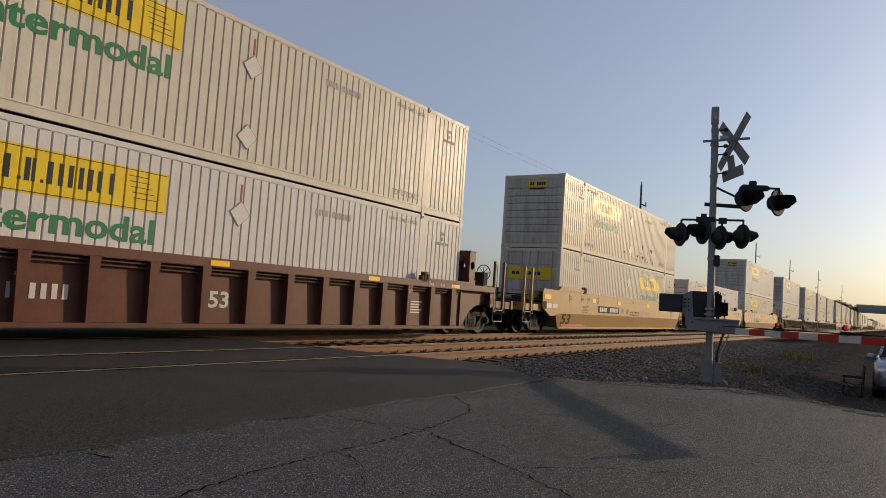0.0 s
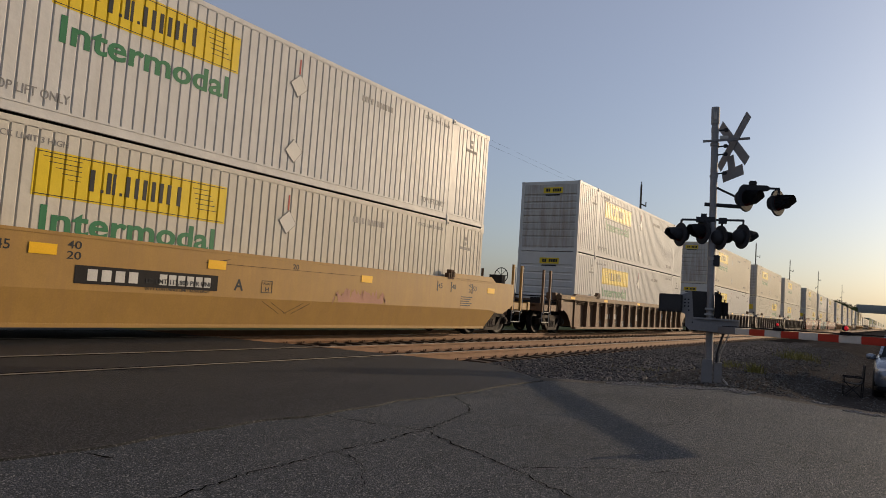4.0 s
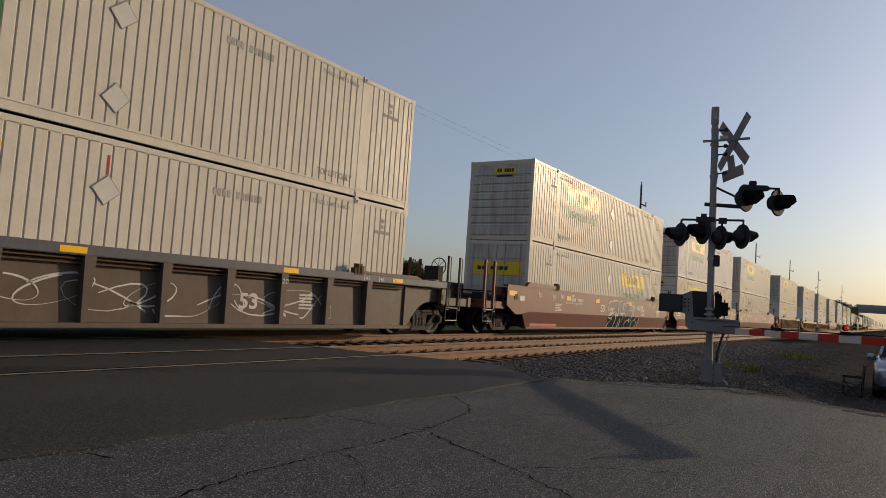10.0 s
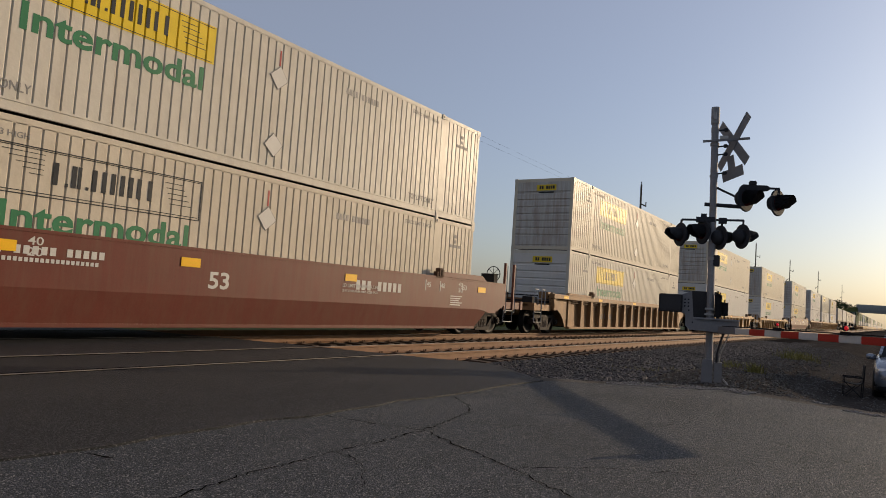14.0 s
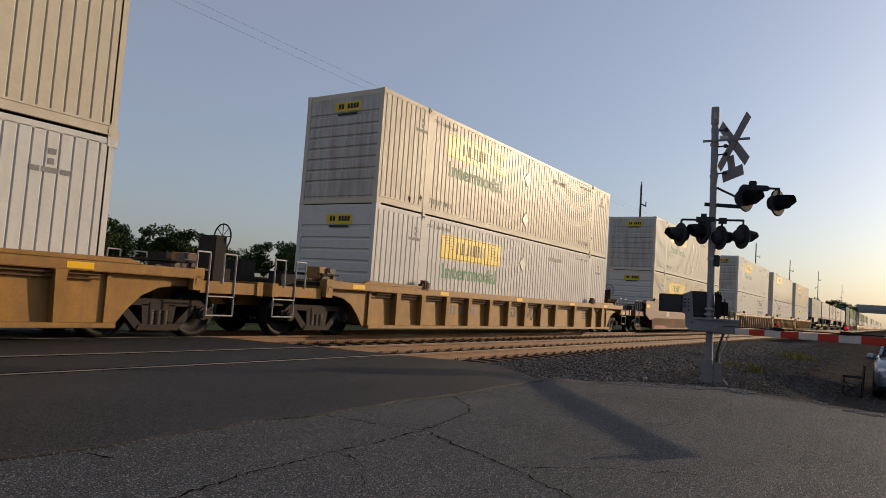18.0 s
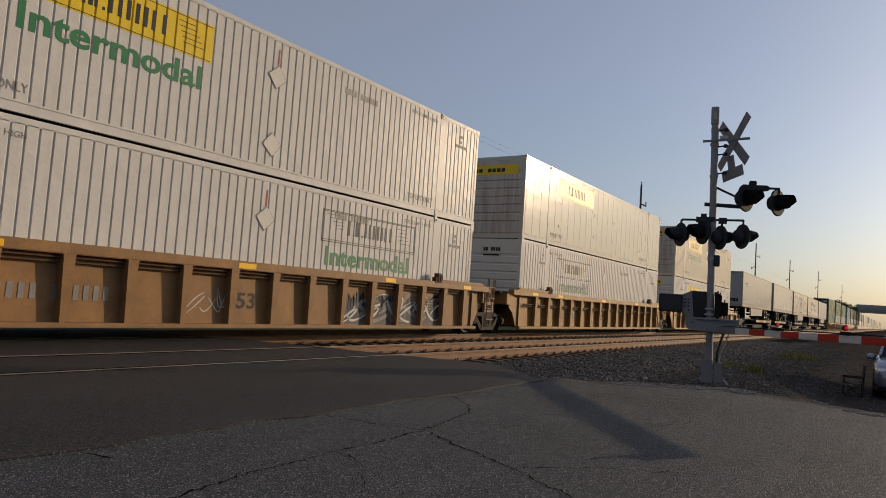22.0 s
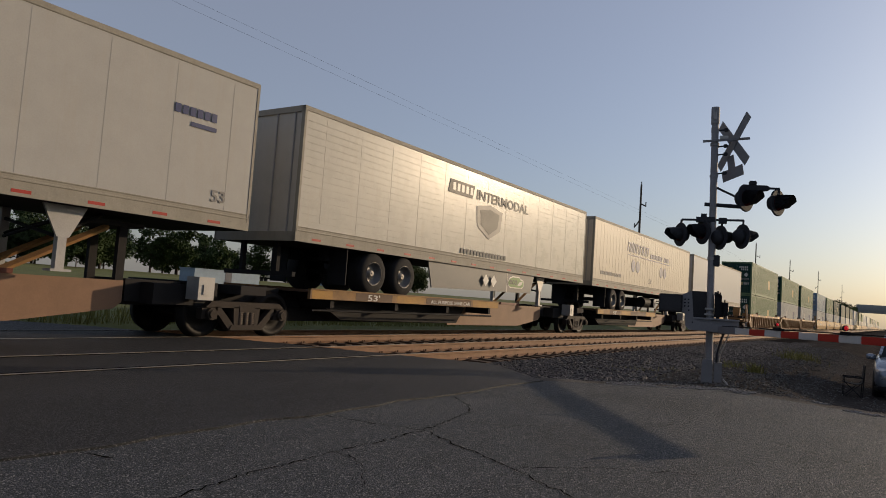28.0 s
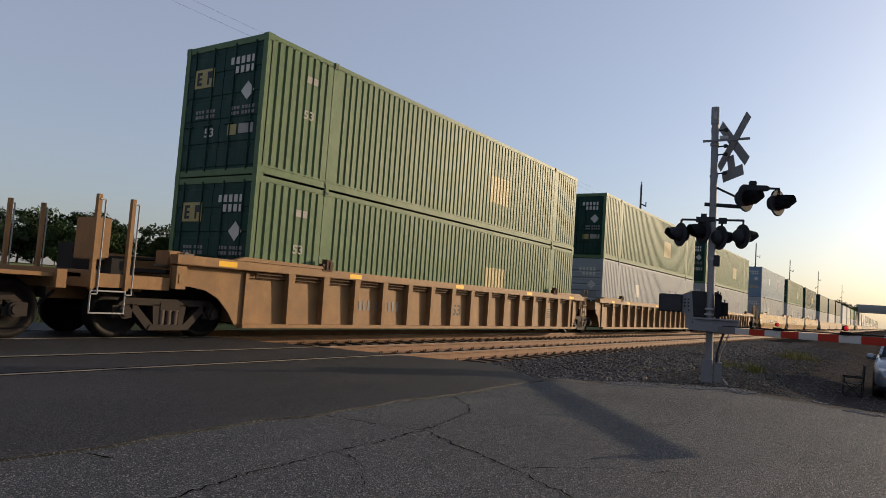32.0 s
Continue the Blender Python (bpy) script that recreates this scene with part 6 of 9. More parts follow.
def make_spine(nose_first, first, last, label, marked=False):
    """One spine platform, origin over its leading truck; 17.2 m to the next truck."""
    c = thing("spine_car", label, "rail car", "spine cars of the train")
    G = 17.2
    f = (lambda x: G - x) if nose_first else (lambda x: x)
    def bx(a, b, *r):
        return (min(f(a), f(b)), max(f(a), f(b)), *r)
    # sill in near-black: the deck's shade on it is put into the colour
    part("centre_sill", shared(("spine", nose_first), lambda: finish("centre_sill", boxes((0.3, G - 0.3, -0.33, 0.33, 0.55, 0.92), bx(1.6, 12.5, -0.33, 0.33, 0.3, 0.56)), M["under"])), M["rusty"], c)
    for y in (-1.42, 1.34):
        part("deck_side", shared(("dside", nose_first), lambda: finish("deck_side", boxes(bx(1.8, 10.25, 0.0, 0.08, 0.85, 1.07), bx(1.8, 10.25, -0.02, 0.08, 1.045, 1.075)), M["deckedge"])), M["orange"], c, "rust-brown deck edge", at=Matrix.Translation((0, y, 0)))
    for k_, (a_, b_, pm) in enumerate(((1.85, 2.5, "deckgold"), (3.3, 4.7, "deckbrown"), (4.9, 6.1, "deckgold"), (6.2, 8.55, "deckbrown"), (8.65, 10.2, "deckgold"))):
        part("paint_patch", shared(("dpatch", k_, nose_first), lambda: finish("paint_patch", bars([(min(f(a_), f(b_)), max(f(a_), f(b_)), 0.855, 1.04)], 0), M[pm])), M[pm], c, "worn gold paint" if pm == "deckgold" else "grimy brown paint", at=Matrix.Translation((0, -1.42, 0)))
    part("deck", shared(("deck", nose_first), lambda: finish("deck", boxes(bx(1.8, 10.25, -1.34, 1.34, 0.99, 1.045)), M["rusty"])), M["rusty"], c)
    for x in (2.6, 5.0, 7.4, 9.8):
        part("cross_bearer", shared(("xb",), lambda: finish("cross_bearer", boxes((-0.06, 0.06, -1.34, 1.34, 0.66, 0.9)), M["under"])), M["under"], c, at=Matrix.Translation((f(x), 0, 0)))
    # added dark block that stands in for the shade below the deck
    part("under_pan", shared(("upan", nose_first), lambda: finish("under_pan", prism([(f(2.2), 0.98), (f(9.2), 0.98), (f(8.6), 0.34), (f(3.4), 0.38)], -0.9, 0.9, "y"), M["under"])), M["under"], c)
    # nose-first car: pan and strut darkened for the shade under the trailer
    part("side_pan", shared(("pan2", nose_first), lambda: finish("side_pan", prism([(f(8.7), 0.26), (f(13.4), 0.25), (f(15.1), 0.48), (f(15.25), 0.60), (f(15.25), 0.98), (f(8.7), 0.98)], -0.52, -0.46, "y"), M["under" if nose_first else "pan"])), M["pan"], c)
    part("hitch_stand", shared(("hitch", nose_first), lambda: finish("hitch_stand", boxes(bx(15.1, 15.25, -0.5, -0.4, 0.95, 1.98), bx(15.1, 15.25, 0.4, 0.5, 0.95, 1.98), bx(14.5, 15.5, -0.6, 0.6, 1.92, 2.0)), M["under"])), M["under"], c)
    part("hitch_strut", shared(("hstr", nose_first), lambda: finish("hitch_strut", rods([((f(13.2), -0.45, 1.0), (f(14.9), -0.45, 1.9)), ((f(13.2), 0.45, 1.0), (f(14.9), 0.45, 1.9))], 0.06, 4), M["under" if nose_first else "tan"])), M["tan"], c)
    part("draft_gear", shared(("dg",), lambda: finish("draft_gear", boxes((-1.9, 1.75, -0.5, 0.5, 0.62, 1.02)), M["under"])), M["under"], c)
    part("body_bolster", shared(("dgb",), lambda: finish("body_bolster", boxes((0.1, 0.75, -1.2, 1.2, 0.85, 1.03)), M["under"])), M["under"], c)
    part("end_beam", shared(("dge",), lambda: finish("end_beam", boxes((-0.75, -0.5, -1.25, 1.25, 0.8, 1.05)), M["under"])), M["under"], c)
    part("gear_housing", shared(("dgh",), lambda: finish("gear_housing", boxes((-1.6, -0.75, -0.9, 0.9, 0.6, 0.98)), M["under"])), M["under"], c)
    part("end_box", shared(("ebx",), lambda: finish("end_box", boxes((-1.0, -0.65, -1.35, -1.0, 0.72, 1.14), (-0.9, -0.78, -1.37, -1.34, 0.82, 1.0)), M["galv"])), M["galv"], c)
    part("brake_line", shared(("bl",), lambda: finish("brake_line", rods([((0.6, -0.36, 0.62), (16.4, -0.36, 0.62)), ((2.0, -1.30, 0.6), (10.0, -1.30, 0.6))], 0.025), M["black"])), M["black"], c)
    words_on(c, "53'", 0.2, 0.46, "inkwhite", 12.0 if nose_first else 7.4 if last else 3.72, 0.87, -1.425)
    if last:
        part("stencil", bars([(3.47 + 0.18 * i, 3.61 + 0.18 * i, 0.88, 1.01) for i in range(4)] + [(4.43 + 0.2 * i, 4.58 + 0.2 * i, 0.88, 1.01) for i in range(6)], -1.425), M["inkwhite"], c, "white stencilled marks")
    if marked:
        words_on(c, "ALL PURPOSE SPINE CAR", 0.13, 2.05, "inkwhite", 6.42, 0.89, -1.425)
    add_truck(c, 0.42)
    for y in (-0.55, 0.45):
        part("hitch_base", shared(("hbase", nose_first), lambda: finish("hitch_base", boxes(bx(12.0, 13.4, 0.0, 0.1, 0.98, 1.06)), M["redbrown"])), M["redbrown"], c, "faded red hitch base", Matrix.Translation((0, y, 0)))
    if first:
        part("end_platform", shared(("sp_first",), lambda: finish("end_platform", boxes((-1.75, -0.6, -1.3, 1.3, 0.98, 1.04), (-1.85, -1.7, -1.4, 1.4, 0.82, 1.1)), M["tan"])), M["tan"], c)
        part("coupler", shared(("sp_coup",), lambda: finish("coupler", boxes((-2.4, -1.8, -0.09, 0.09, 0.68, 0.9), (-2.55, -2.3, -0.2, 0.12, 0.62, 0.96)), M["rusty"])), M["rusty"], c)
        part("sill_step", shared(("sp_step",), lambda: finish("sill_step", rods([((-1.7, -1.42, 1.35), (-1.7, -1.42, 0.45)), ((-1.15, -1.42, 1.35), (-1.15, -1.42, 0.45)), ((-1.7, -1.42, 0.46), (-1.15, -1.42, 0.46)), ((-1.7, -1.42, 0.78), (-1.15, -1.42, 0.78)), ((-1.7, -1.42, 1.35), (-1.15, -1.42, 1.35))], 0.016), M["galv"])), M["galv"], c)
    if last:
        add_truck(c, G + 0.42)
        part("end_platform", shared(("sp_last",), lambda: finish("end_platform", boxes((G + 0.6, G + 1.75, -1.3, 1.3, 0.98, 1.04), (G + 1.7, G + 1.85, -1.4, 1.4, 0.82, 1.1)), M["tan"])), M["tan"], c)
        part("coupler", shared(("sp_coup2",), lambda: finish("coupler", boxes((G + 1.8, G + 2.3, -0.09, 0.09, 0.68, 0.9)), M["rusty"])), M["rusty"], c)
    return c


TRAIN = []          # (thing, place along the train, height)


def place(ob, u, z=0.0):
    TRAIN.append((ob, u, z))
    return ob


R105 = [0.98 + 1.045 * i for i in range(15)]
R122 = [0.9, 2.0, 3.2, 4.4, 5.65, 6.9, 8.1, 9.35, 10.6, 12.4, 14.25, 15.4]
R135 = [1.0 + 1.36 * i for i in range(11)]
CARS = {
    "maroon": lambda a, b: make_ribbed_car("maroon", "maroon", R105, a, b, True, label="maroon ribbed steel well car under stacked containers"),
    "yellow": lambda a, b: make_smooth_car("ttyellow", "ttyellow", a, b, b, label="golden yellow smooth-sided well car with black stencils"),
    "brown": lambda a, b: make_ribbed_car("darkbrown", "chordworn", R105, a, b, b, label="dirty brown ribbed well car with faded brown chord"),
    "grey": lambda a, b: make_ribbed_car("greybrown", "slate", R135, a, b, b, label="dusty grey-brown ribbed well car with slate chord"),
    "red": lambda a, b: make_smooth_car("redbrown", "redbrown", a, b, b, label="red-brown smooth-sided well car with white stencils", ink="inkwhite"),
    "tan": lambda a, b: make_ribbed_car("tan", "tan", R105, a, b, b, label="dusty tan ribbed well car with worn paint"),
    "tanlow": lambda a, b: make_ribbed_car("tanlow", "tan", R105, a, b, b, label="dusty tan ribbed well car with low white handrails"),
    "ochre": lambda a, b: make_ribbed_car("orange", "orange", R122, a, b, b, label="ochre yellow ribbed well car with grimy paint", top=1.27),
    "fec": lambda a, b: make_smooth_car("fec", "fec", a, b, b, label="dull brown smooth-sided well car with faded stencils", ink="inkwhite"),
    "orange": lambda a, b: make_ribbed_car("orange", "orange", R105, a, b, b, label="rust-orange ribbed well car with worn stakes"),
}
LABELS = {
    "white": "white corrugated 53 ft container riding in a well car",
    "cream": "cream weathered corrugated 53 ft container with rust streaks",
    "warm": "off-white corrugated 53 ft container with dirty end wall",
    "smooth": "smooth white refrigerated container with yellow sign panel",
    "green": "green corrugated 53 ft container with dark end wall",
    "greendark": "dark green corrugated container on the train",
    "bluegrey": "pale blue-grey corrugated container on the train",
    "greywhite": "grey-white corrugated container with square purple logo",
}
PROTO = {}


def car_at(kind, lead, trail, u):
    key = ("car", kind, lead, trail)
    if key in PROTO:
        ob = copy_thing(PROTO[key], Matrix.Identity(4))
    else:
        ob = PROTO[key] = CARS[kind](lead, trail)
    return place(ob, u)


def box_at(spec, u, upper):
    mat, lead, brand = spec
    # green boxes get darker green ends: the ends' shade is put into the colour
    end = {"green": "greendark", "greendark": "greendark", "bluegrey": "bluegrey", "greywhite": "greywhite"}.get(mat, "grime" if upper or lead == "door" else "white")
    key = ("box", mat, lead, brand, end)
    if key in PROTO:
        ob = copy_thing(PROTO[key], Matrix.Identity(4))
    else:
        ob = PROTO[key] = make_container(mat, end, lead, brand, label=LABELS[mat])
    return place(ob, u, FLOOR + (H if upper else 0.0))


W, C_, V = "white", "cream", "warm"
N, D = "nose", "door"
STACKS = [
    (0.81, "maroon", 1, 1, (W, N, "panel"), (V, N, "panel")),
    (24.20, "yellow", 1, 0, (V, D, "panel"), (C_, N, "panel")),
    (43.68, "yellow", 0, 0, (W, N, "panel"), None),
    (63.06, "yellow", 0, 1, (V, N, "panel"), (W, N, "panel")),
    (86.70, "brown", 1, 1, (W, N, "panel"), (W, N, "framed")),
    (109.96, "grey", 1, 0, (W, N, "panel"), (C_, N, "panel")),
    (129.76, "grey", 0, 0, (V, D, "panel"), (C_, N, "panel")),
    (149.15, "grey", 0, 1, (V, N, "panel"), (V, N, "panel")),
    (172.56, "red", 1, 0, (V, D, "panel"), (C_, N, "panel")),
    (192.14, "red", 0, 0, (C_, N, "panel"), (W, N, "panel")),
    (211.63, "red", 0, 1, (C_, N, "outline"), (V, N, "panel")),
    (235.19, "tanlow", 1, 1, (V, N, "panel"), (C_, N, "panel")),
    (258.72, "ochre", 1, 1, (W, N, "panel"), (C_, N, "panel")),
    (281.62, "ochre", 1, 1, (W, N, "panel"), (C_, N, "panel")),
    (304.98, "fec", 1, 1, (C_, N, "panel"), (V, N, "panel")),
    (328.24, "tanlow", 1, 0, (W, D, "outline"), (W, N, "panel")),
    (347.66, "orange", 0, 0, (W, N, "outline"), ("smooth", N, "reefer")),
    (367.18, "orange", 0, 1, (W, N, "panelonly"), (C_, N, "panel")),
    (479.42, "tan", 1, 0, ("green", D, "emp"), ("green", D, "emp")),
    (498.98, "tan", 0, 0, ("greywhite", N, "square"), ("green", D, "emp")),
    (518.40, "tan", 0, 1, ("greywhite", N, "square"), ("green", D, "emp")),
    (541.70, "yellow", 1, 0, ("greywhite", N, "square"), ("bluegrey", N, "square")),
    (561.10, "yellow", 0, 0, ("greywhite", N, "square"), ("green", D, "emp")),
    (580.50, "yellow", 0, 1, ("greywhite", N, "square"), ("greendark", N, "emp")),
]
MADE = {}
for u, car, a, b, low, up in STACKS:
    MADE[u] = (car_at(car, bool(a), bool(b), u), box_at(low, u, False), box_at(up, u, True) if up else None)

# sprayed marks, patches and rust that only one of them has
wc = MADE[192.14][0]
part("spray_patch", ragged_patch(2.3, 14.1, 0.81, 1.62, YS - 0.004, 3), M["chrome_spray"], wc, "dull silver-grey sprayed patch")
part("spray_patch", slant_patch(2.2, 14.4), M["scrawl_dark"], wc, "black-green sprayed patch")
part("spray_patch", ragged_patch(7.4, 9.9, 0.81, 1.58, YS - 0.006, 23), M["scrawl_dark"], wc, "black-green sprayed patch")
PALE = "pale cyan sprayed outline"
for w, line in ((0.03, ((7.6, 1.5), (8.13, 1.53), (8.22, 1.44), (8.46, 1.53), (8.97, 1.52), (9.01, 1.35), (8.96, 0.93), (9.01, 0.75))),
                (0.04, ((8.44, 1.01), (8.51, 0.85), (8.74, 0.84), (9.05, 0.75), (8.5, 0.82), (8.13, 0.79), (7.75, 0.65), (7.5, 0.35))),
                (0.03, ((7.75, 0.28), (8.13, 0.48), (8.39, 0.51), (8.64, 0.49), (8.87, 0.33), (9.15, 0.28))),
                (0.05, ((8.21, 0.48), (8.26, 0.29), (8.42, 0.28), (8.57, 0.33), (8.62, 0.47))),
                (0.03, ((9.0, 1.54), (9.44, 1.52), (9.91, 1.5), (9.92, 1.27), (9.46, 0.96), (9.83, 1.01), (10.18, 1.08), (10.45, 0.97), (10.53, 0.77), (10.48, 0.47), (10.27, 0.28))),
                (0.025, ((9.83, 1.01), (9.99, 0.83), (10.18, 0.67), (10.27, 0.76))),
                (0.05, ((9.3, 0.28), (9.5, 0.42), (9.5, 0.65), (9.66, 0.66), (9.87, 0.5), (9.94, 0.28)))):
    spray(wc, "scrawl_cyan", 0.010, w, PALE, *line)
for w, line in ((0.045, ((10.05, 1.22), (10.07, 1.44), (10.27, 1.54), (10.51, 1.48), (10.58, 1.32), (10.55, 0.9), (10.66, 1.01))),
                (0.025, ((10.55, 1.53), (11.05, 1.53), (11.15, 1.15), (11.21, 0.84), (11.35, 0.7), (11.09, 0.28), (10.82, 0.28), (10.83, 0.36), (10.51, 0.28))),
                (0.05, ((11.2, 1.19), (11.17, 1.43), (11.37, 1.54), (11.65, 1.47), (11.63, 1.13), (11.33, 0.98), (11.42, 0.81))),
                (0.02, ((12.15, 1.14), (12.41, 1.51), (13.12, 1.52), (13.23, 1.28), (13.2, 0.88))),
                (0.02, ((12.16, 1.09), (12.39, 1.17), (13.16, 1.18))),
                (0.02, ((11.68, 1.43), (11.99, 1.53), (12.29, 1.53), (11.99, 1.25), (11.97, 0.97), (12.25, 0.84)))):
    spray(wc, "scrawl_cyan", 0.010, w, PALE, *line)
for w, line in ((0.02, ((11.43, 0.49), (11.49, 0.67), (11.9, 0.76), (12.47, 0.49))), (0.03, ((11.62, 0.28), (11.88, 0.43), (12.11, 0.28))),
                (0.018, ((11.9, 0.76), (12.31, 0.82), (12.63, 0.71), (12.69, 0.47), (12.49, 0.28))), (0.018, ((12.64, 0.59), (13.0, 0.82), (13.61, 0.59), (13.76, 0.67))),
                (0.02, ((12.74, 0.28), (13.05, 0.43), (13.27, 0.28))), (0.018, ((13.2, 0.83), (13.6, 0.96), (13.98, 0.83), (14.05, 0.54), (13.97, 0.28))),
                (0.012, ((14.05, 0.3), (14.12, 0.45), (14.08, 0.32), (14.2, 0.45), (14.2, 0.32), (14.35, 0.32)))):
    spray(wc, "scrawl_cyan", 0.010, w, PALE, *line)
for w, line in ((0.02, ((2.37, 1.42), (2.53, 1.56), (2.9, 1.56), (3.1, 1.3), (3.12, 1.13), (2.71, 1.0))), (0.035, ((2.3, 1.19), (2.34, 0.93), (2.15, 0.78), (2.29, 0.55), (2.46, 0.55), (2.28, 0.3), (2.09, 0.31))),
                (0.025, ((3.08, 1.06), (3.14, 0.7), (3.01, 0.59), (2.79, 0.6), (3.04, 0.42))), (0.035, ((3.13, 1.2), (3.19, 1.3), (3.63, 1.48), (3.69, 1.38), (3.52, 1.34))),
                (0.035, ((3.13, 1.2), (3.27, 0.92), (3.56, 0.81), (3.64, 0.45), (3.46, 0.28))), (0.02, ((3.62, 0.7), (3.84, 0.83), (3.96, 0.69), (3.82, 0.61), (3.78, 0.7))),
                (0.035, ((3.53, 1.09), (3.63, 1.01), (3.91, 1.12), (4.26, 1.1), (4.44, 0.85), (4.42, 0.61), (4.17, 0.3)))):
    spray(wc, "scrawl_cyan", 0.010, w, PALE, *line)
for w, line in ((0.04, ((4.11, 1.53), (4.11, 1.3), (4.25, 1.21), (4.32, 1.08))), (0.05, ((4.73, 1.49), (4.7, 1.25), (4.66, 1.12))), (0.02, ((4.65, 1.46), (5.09, 1.58), (6.1, 1.54))),
                (0.03, ((5.34, 1.55), (5.31, 1.01), (5.03, 1.15), (4.93, 1.02), (5.29, 0.86), (5.57, 1.13), (5.97, 0.97))), (0.03, ((5.79, 1.38), (6.04, 1.56), (6.26, 1.36), (6.28, 1.15), (6.59, 0.89), (6.41, 0.67))),
                (0.04, ((4.7, 0.3), (4.93, 0.48), (4.81, 0.77), (4.97, 0.63), (5.1, 0.29))), (0.03, ((5.39, 0.3), (5.76, 0.55), (5.8, 0.75), (5.55, 0.77), (5.58, 0.52), (5.82, 0.29))),
                (0.03, ((6.38, 0.29), (6.82, 0.79), (6.92, 0.29))), (0.03, ((6.63, 1.53), (6.77, 1.23), (7.18, 1.57), (7.38, 1.16), (7.44, 0.99)))):
    spray(wc, "scrawl_cyan", 0.010, w, PALE, *line)
wc = MADE[172.56][0]
part("spray_patch", ragged_patch(7.6, 11.0, 0.81, 1.46, YS - 0.004, 13), M["chrome_spray"], wc, "dull silver sprayed patch")
part("spray_patch", slant_patch(7.5, 12.0), M["scrawl_dark"], wc, "black sprayed patch")
for w, line in ((0.03, ((7.62, 1.35), (7.91, 1.43), (8.82, 1.46), (8.86, 1.14), (8.71, 0.79), (8.51, 1.0), (8.37, 0.99), (8.58, 0.68), (8.42, 0.29))), (0.03, ((7.62, 1.35), (7.55, 1.06), (7.59, 0.73), (8.12, 0.74), (8.08, 1.09), (8.0, 0.9), (7.69, 0.81))),
                (0.02, ((7.59, 0.29), (7.81, 0.52), (8.13, 0.66))), (0.025, ((9.01, 1.43), (9.4, 1.46), (9.46, 0.94), (9.1, 0.98), (9.01, 1.43))), (0.03, ((9.51, 1.2), (9.61, 1.39), (9.84, 1.22), (9.69, 1.04), (9.51, 1.2))),
                (0.03, ((9.86, 1.4), (10.88, 1.47), (10.81, 0.87), (10.64, 0.74))), (0.03, ((10.88, 1.47), (11.02, 1.07), (10.96, 0.75)))):
    spray(wc, "inkwhite", 0.010, w, "white sprayed outline", *line)
for w, line in ((0.03, ((9.0, 0.29), (9.03, 0.63), (9.22, 0.64), (9.19, 0.29))), (0.022, ((9.51, 0.53), (9.51, 0.88), (9.84, 0.89), (9.91, 0.29))),
                (0.022, ((9.97, 0.48), (10.21, 0.64), (10.58, 0.52), (10.38, 0.7), (10.89, 0.56), (10.88, 0.29))), (0.022, ((10.99, 0.56), (11.31, 0.66), (11.58, 0.51), (11.3, 0.73), (11.75, 0.81), (11.9, 0.58), (11.81, 0.29)))):
    spray(wc, "inkwhite", 0.010, w, "white sprayed outline", *line)
scrawl(MADE[281.62][0], 8.35, 9.25, 0.36, 1.0, YS + 0.164, "ink", 6, 4, 0.03, "black sprayed scrawl")
for u in (109.96, 129.76, 149.15):
    scrawl(MADE[u][0], 3.0 if u > 120 else 6.5, 13.4, 0.42, 1.1, YS + 0.162, "inkwhite", int(u), 13, 0.016, "thin white chalk scrawl")
scrawl(MADE[328.24][0], 11.2, 14.6, 0.35, 1.1, YS + 0.164, "inkgrey", 9, 6, 0.05, "dull grey sprayed scrawl")
for x0, x1 in ((10.55, 11.35), (11.6, 12.4), (12.65, 13.45), (13.7, 14.5)):
    part("spray_patch", ragged_patch(x0, x1, 0.32, 1.08, YS + 0.166, int(x0 * 10)), M["chrome_spray"], MADE[328.24][0], "dull silver-grey sprayed patch")
scrawl(MADE[328.24][0], 10.4, 14.5, 0.36, 1.05, YS + 0.160, "inkwhite", 31, 7, 0.03, "white sprayed outlines")
scrawl(MADE[328.24][0], 6.4, 7.3, 0.4, 0.95, YS + 0.162, "inkwhite", 12, 3, 0.012, "thin white scrawl")
for x0 in (3.2, 5.3, 7.4, 9.5):
    scrawl(MADE[86.7][0], x0, x0 + 0.5, 0.32, 0.62, YS + 0.163, "inkfaint", int(x0 * 10), 2, 0.012, "thin chalk scrawl")
scrawl(MADE[86.7][0], 2.5, 7.5, 0.3, 0.55, YS + 0.164, "inkgrey", 10, 9, 0.012, "thin chalk scrawl")
rust_spots(MADE[24.2][2], 2, 6.5, 13.2, 0.35, 1.1, 22)
rust_spots(MADE[258.72][2], 3, 7.5, 12.5, 1.9, 2.6, 8)
for u, k in ((129.76, 2), (281.62, 2), (211.63, 1)):
    rust_spots(MADE[u][k], int(u), 1.0, 15.0, 0.3, 0.9, 3)
# pale logo shapes and a dull yellow patch on the brown car
wc = MADE[86.7][0]
for x in (11.25, 12.05):
    for i in range(4):
        part("logo_stripe", shared(("lstr",), lambda: finish("logo_stripe", prism([(0.0, 0.0), (0.6, 0.0), (0.66, 0.05), (0.06, 0.05)], -0.003, 0.0, "y"), M["inkwhite"])), M["inkwhite"], wc, "faded white logo stripe", at=Matrix.Translation((x + 0.03 * i, YS + 0.166, 0.72 + 0.075 * i)))
part("faded_patch", ragged_patch(13.15, 13.8, 0.74, 1.12, YS + 0.165, 4), M["deckedge"], wc, "dull yellow patch")
words_on(wc, "53", 0.36, 0.5, "ink", 13.2, 0.78, YS + 0.16)
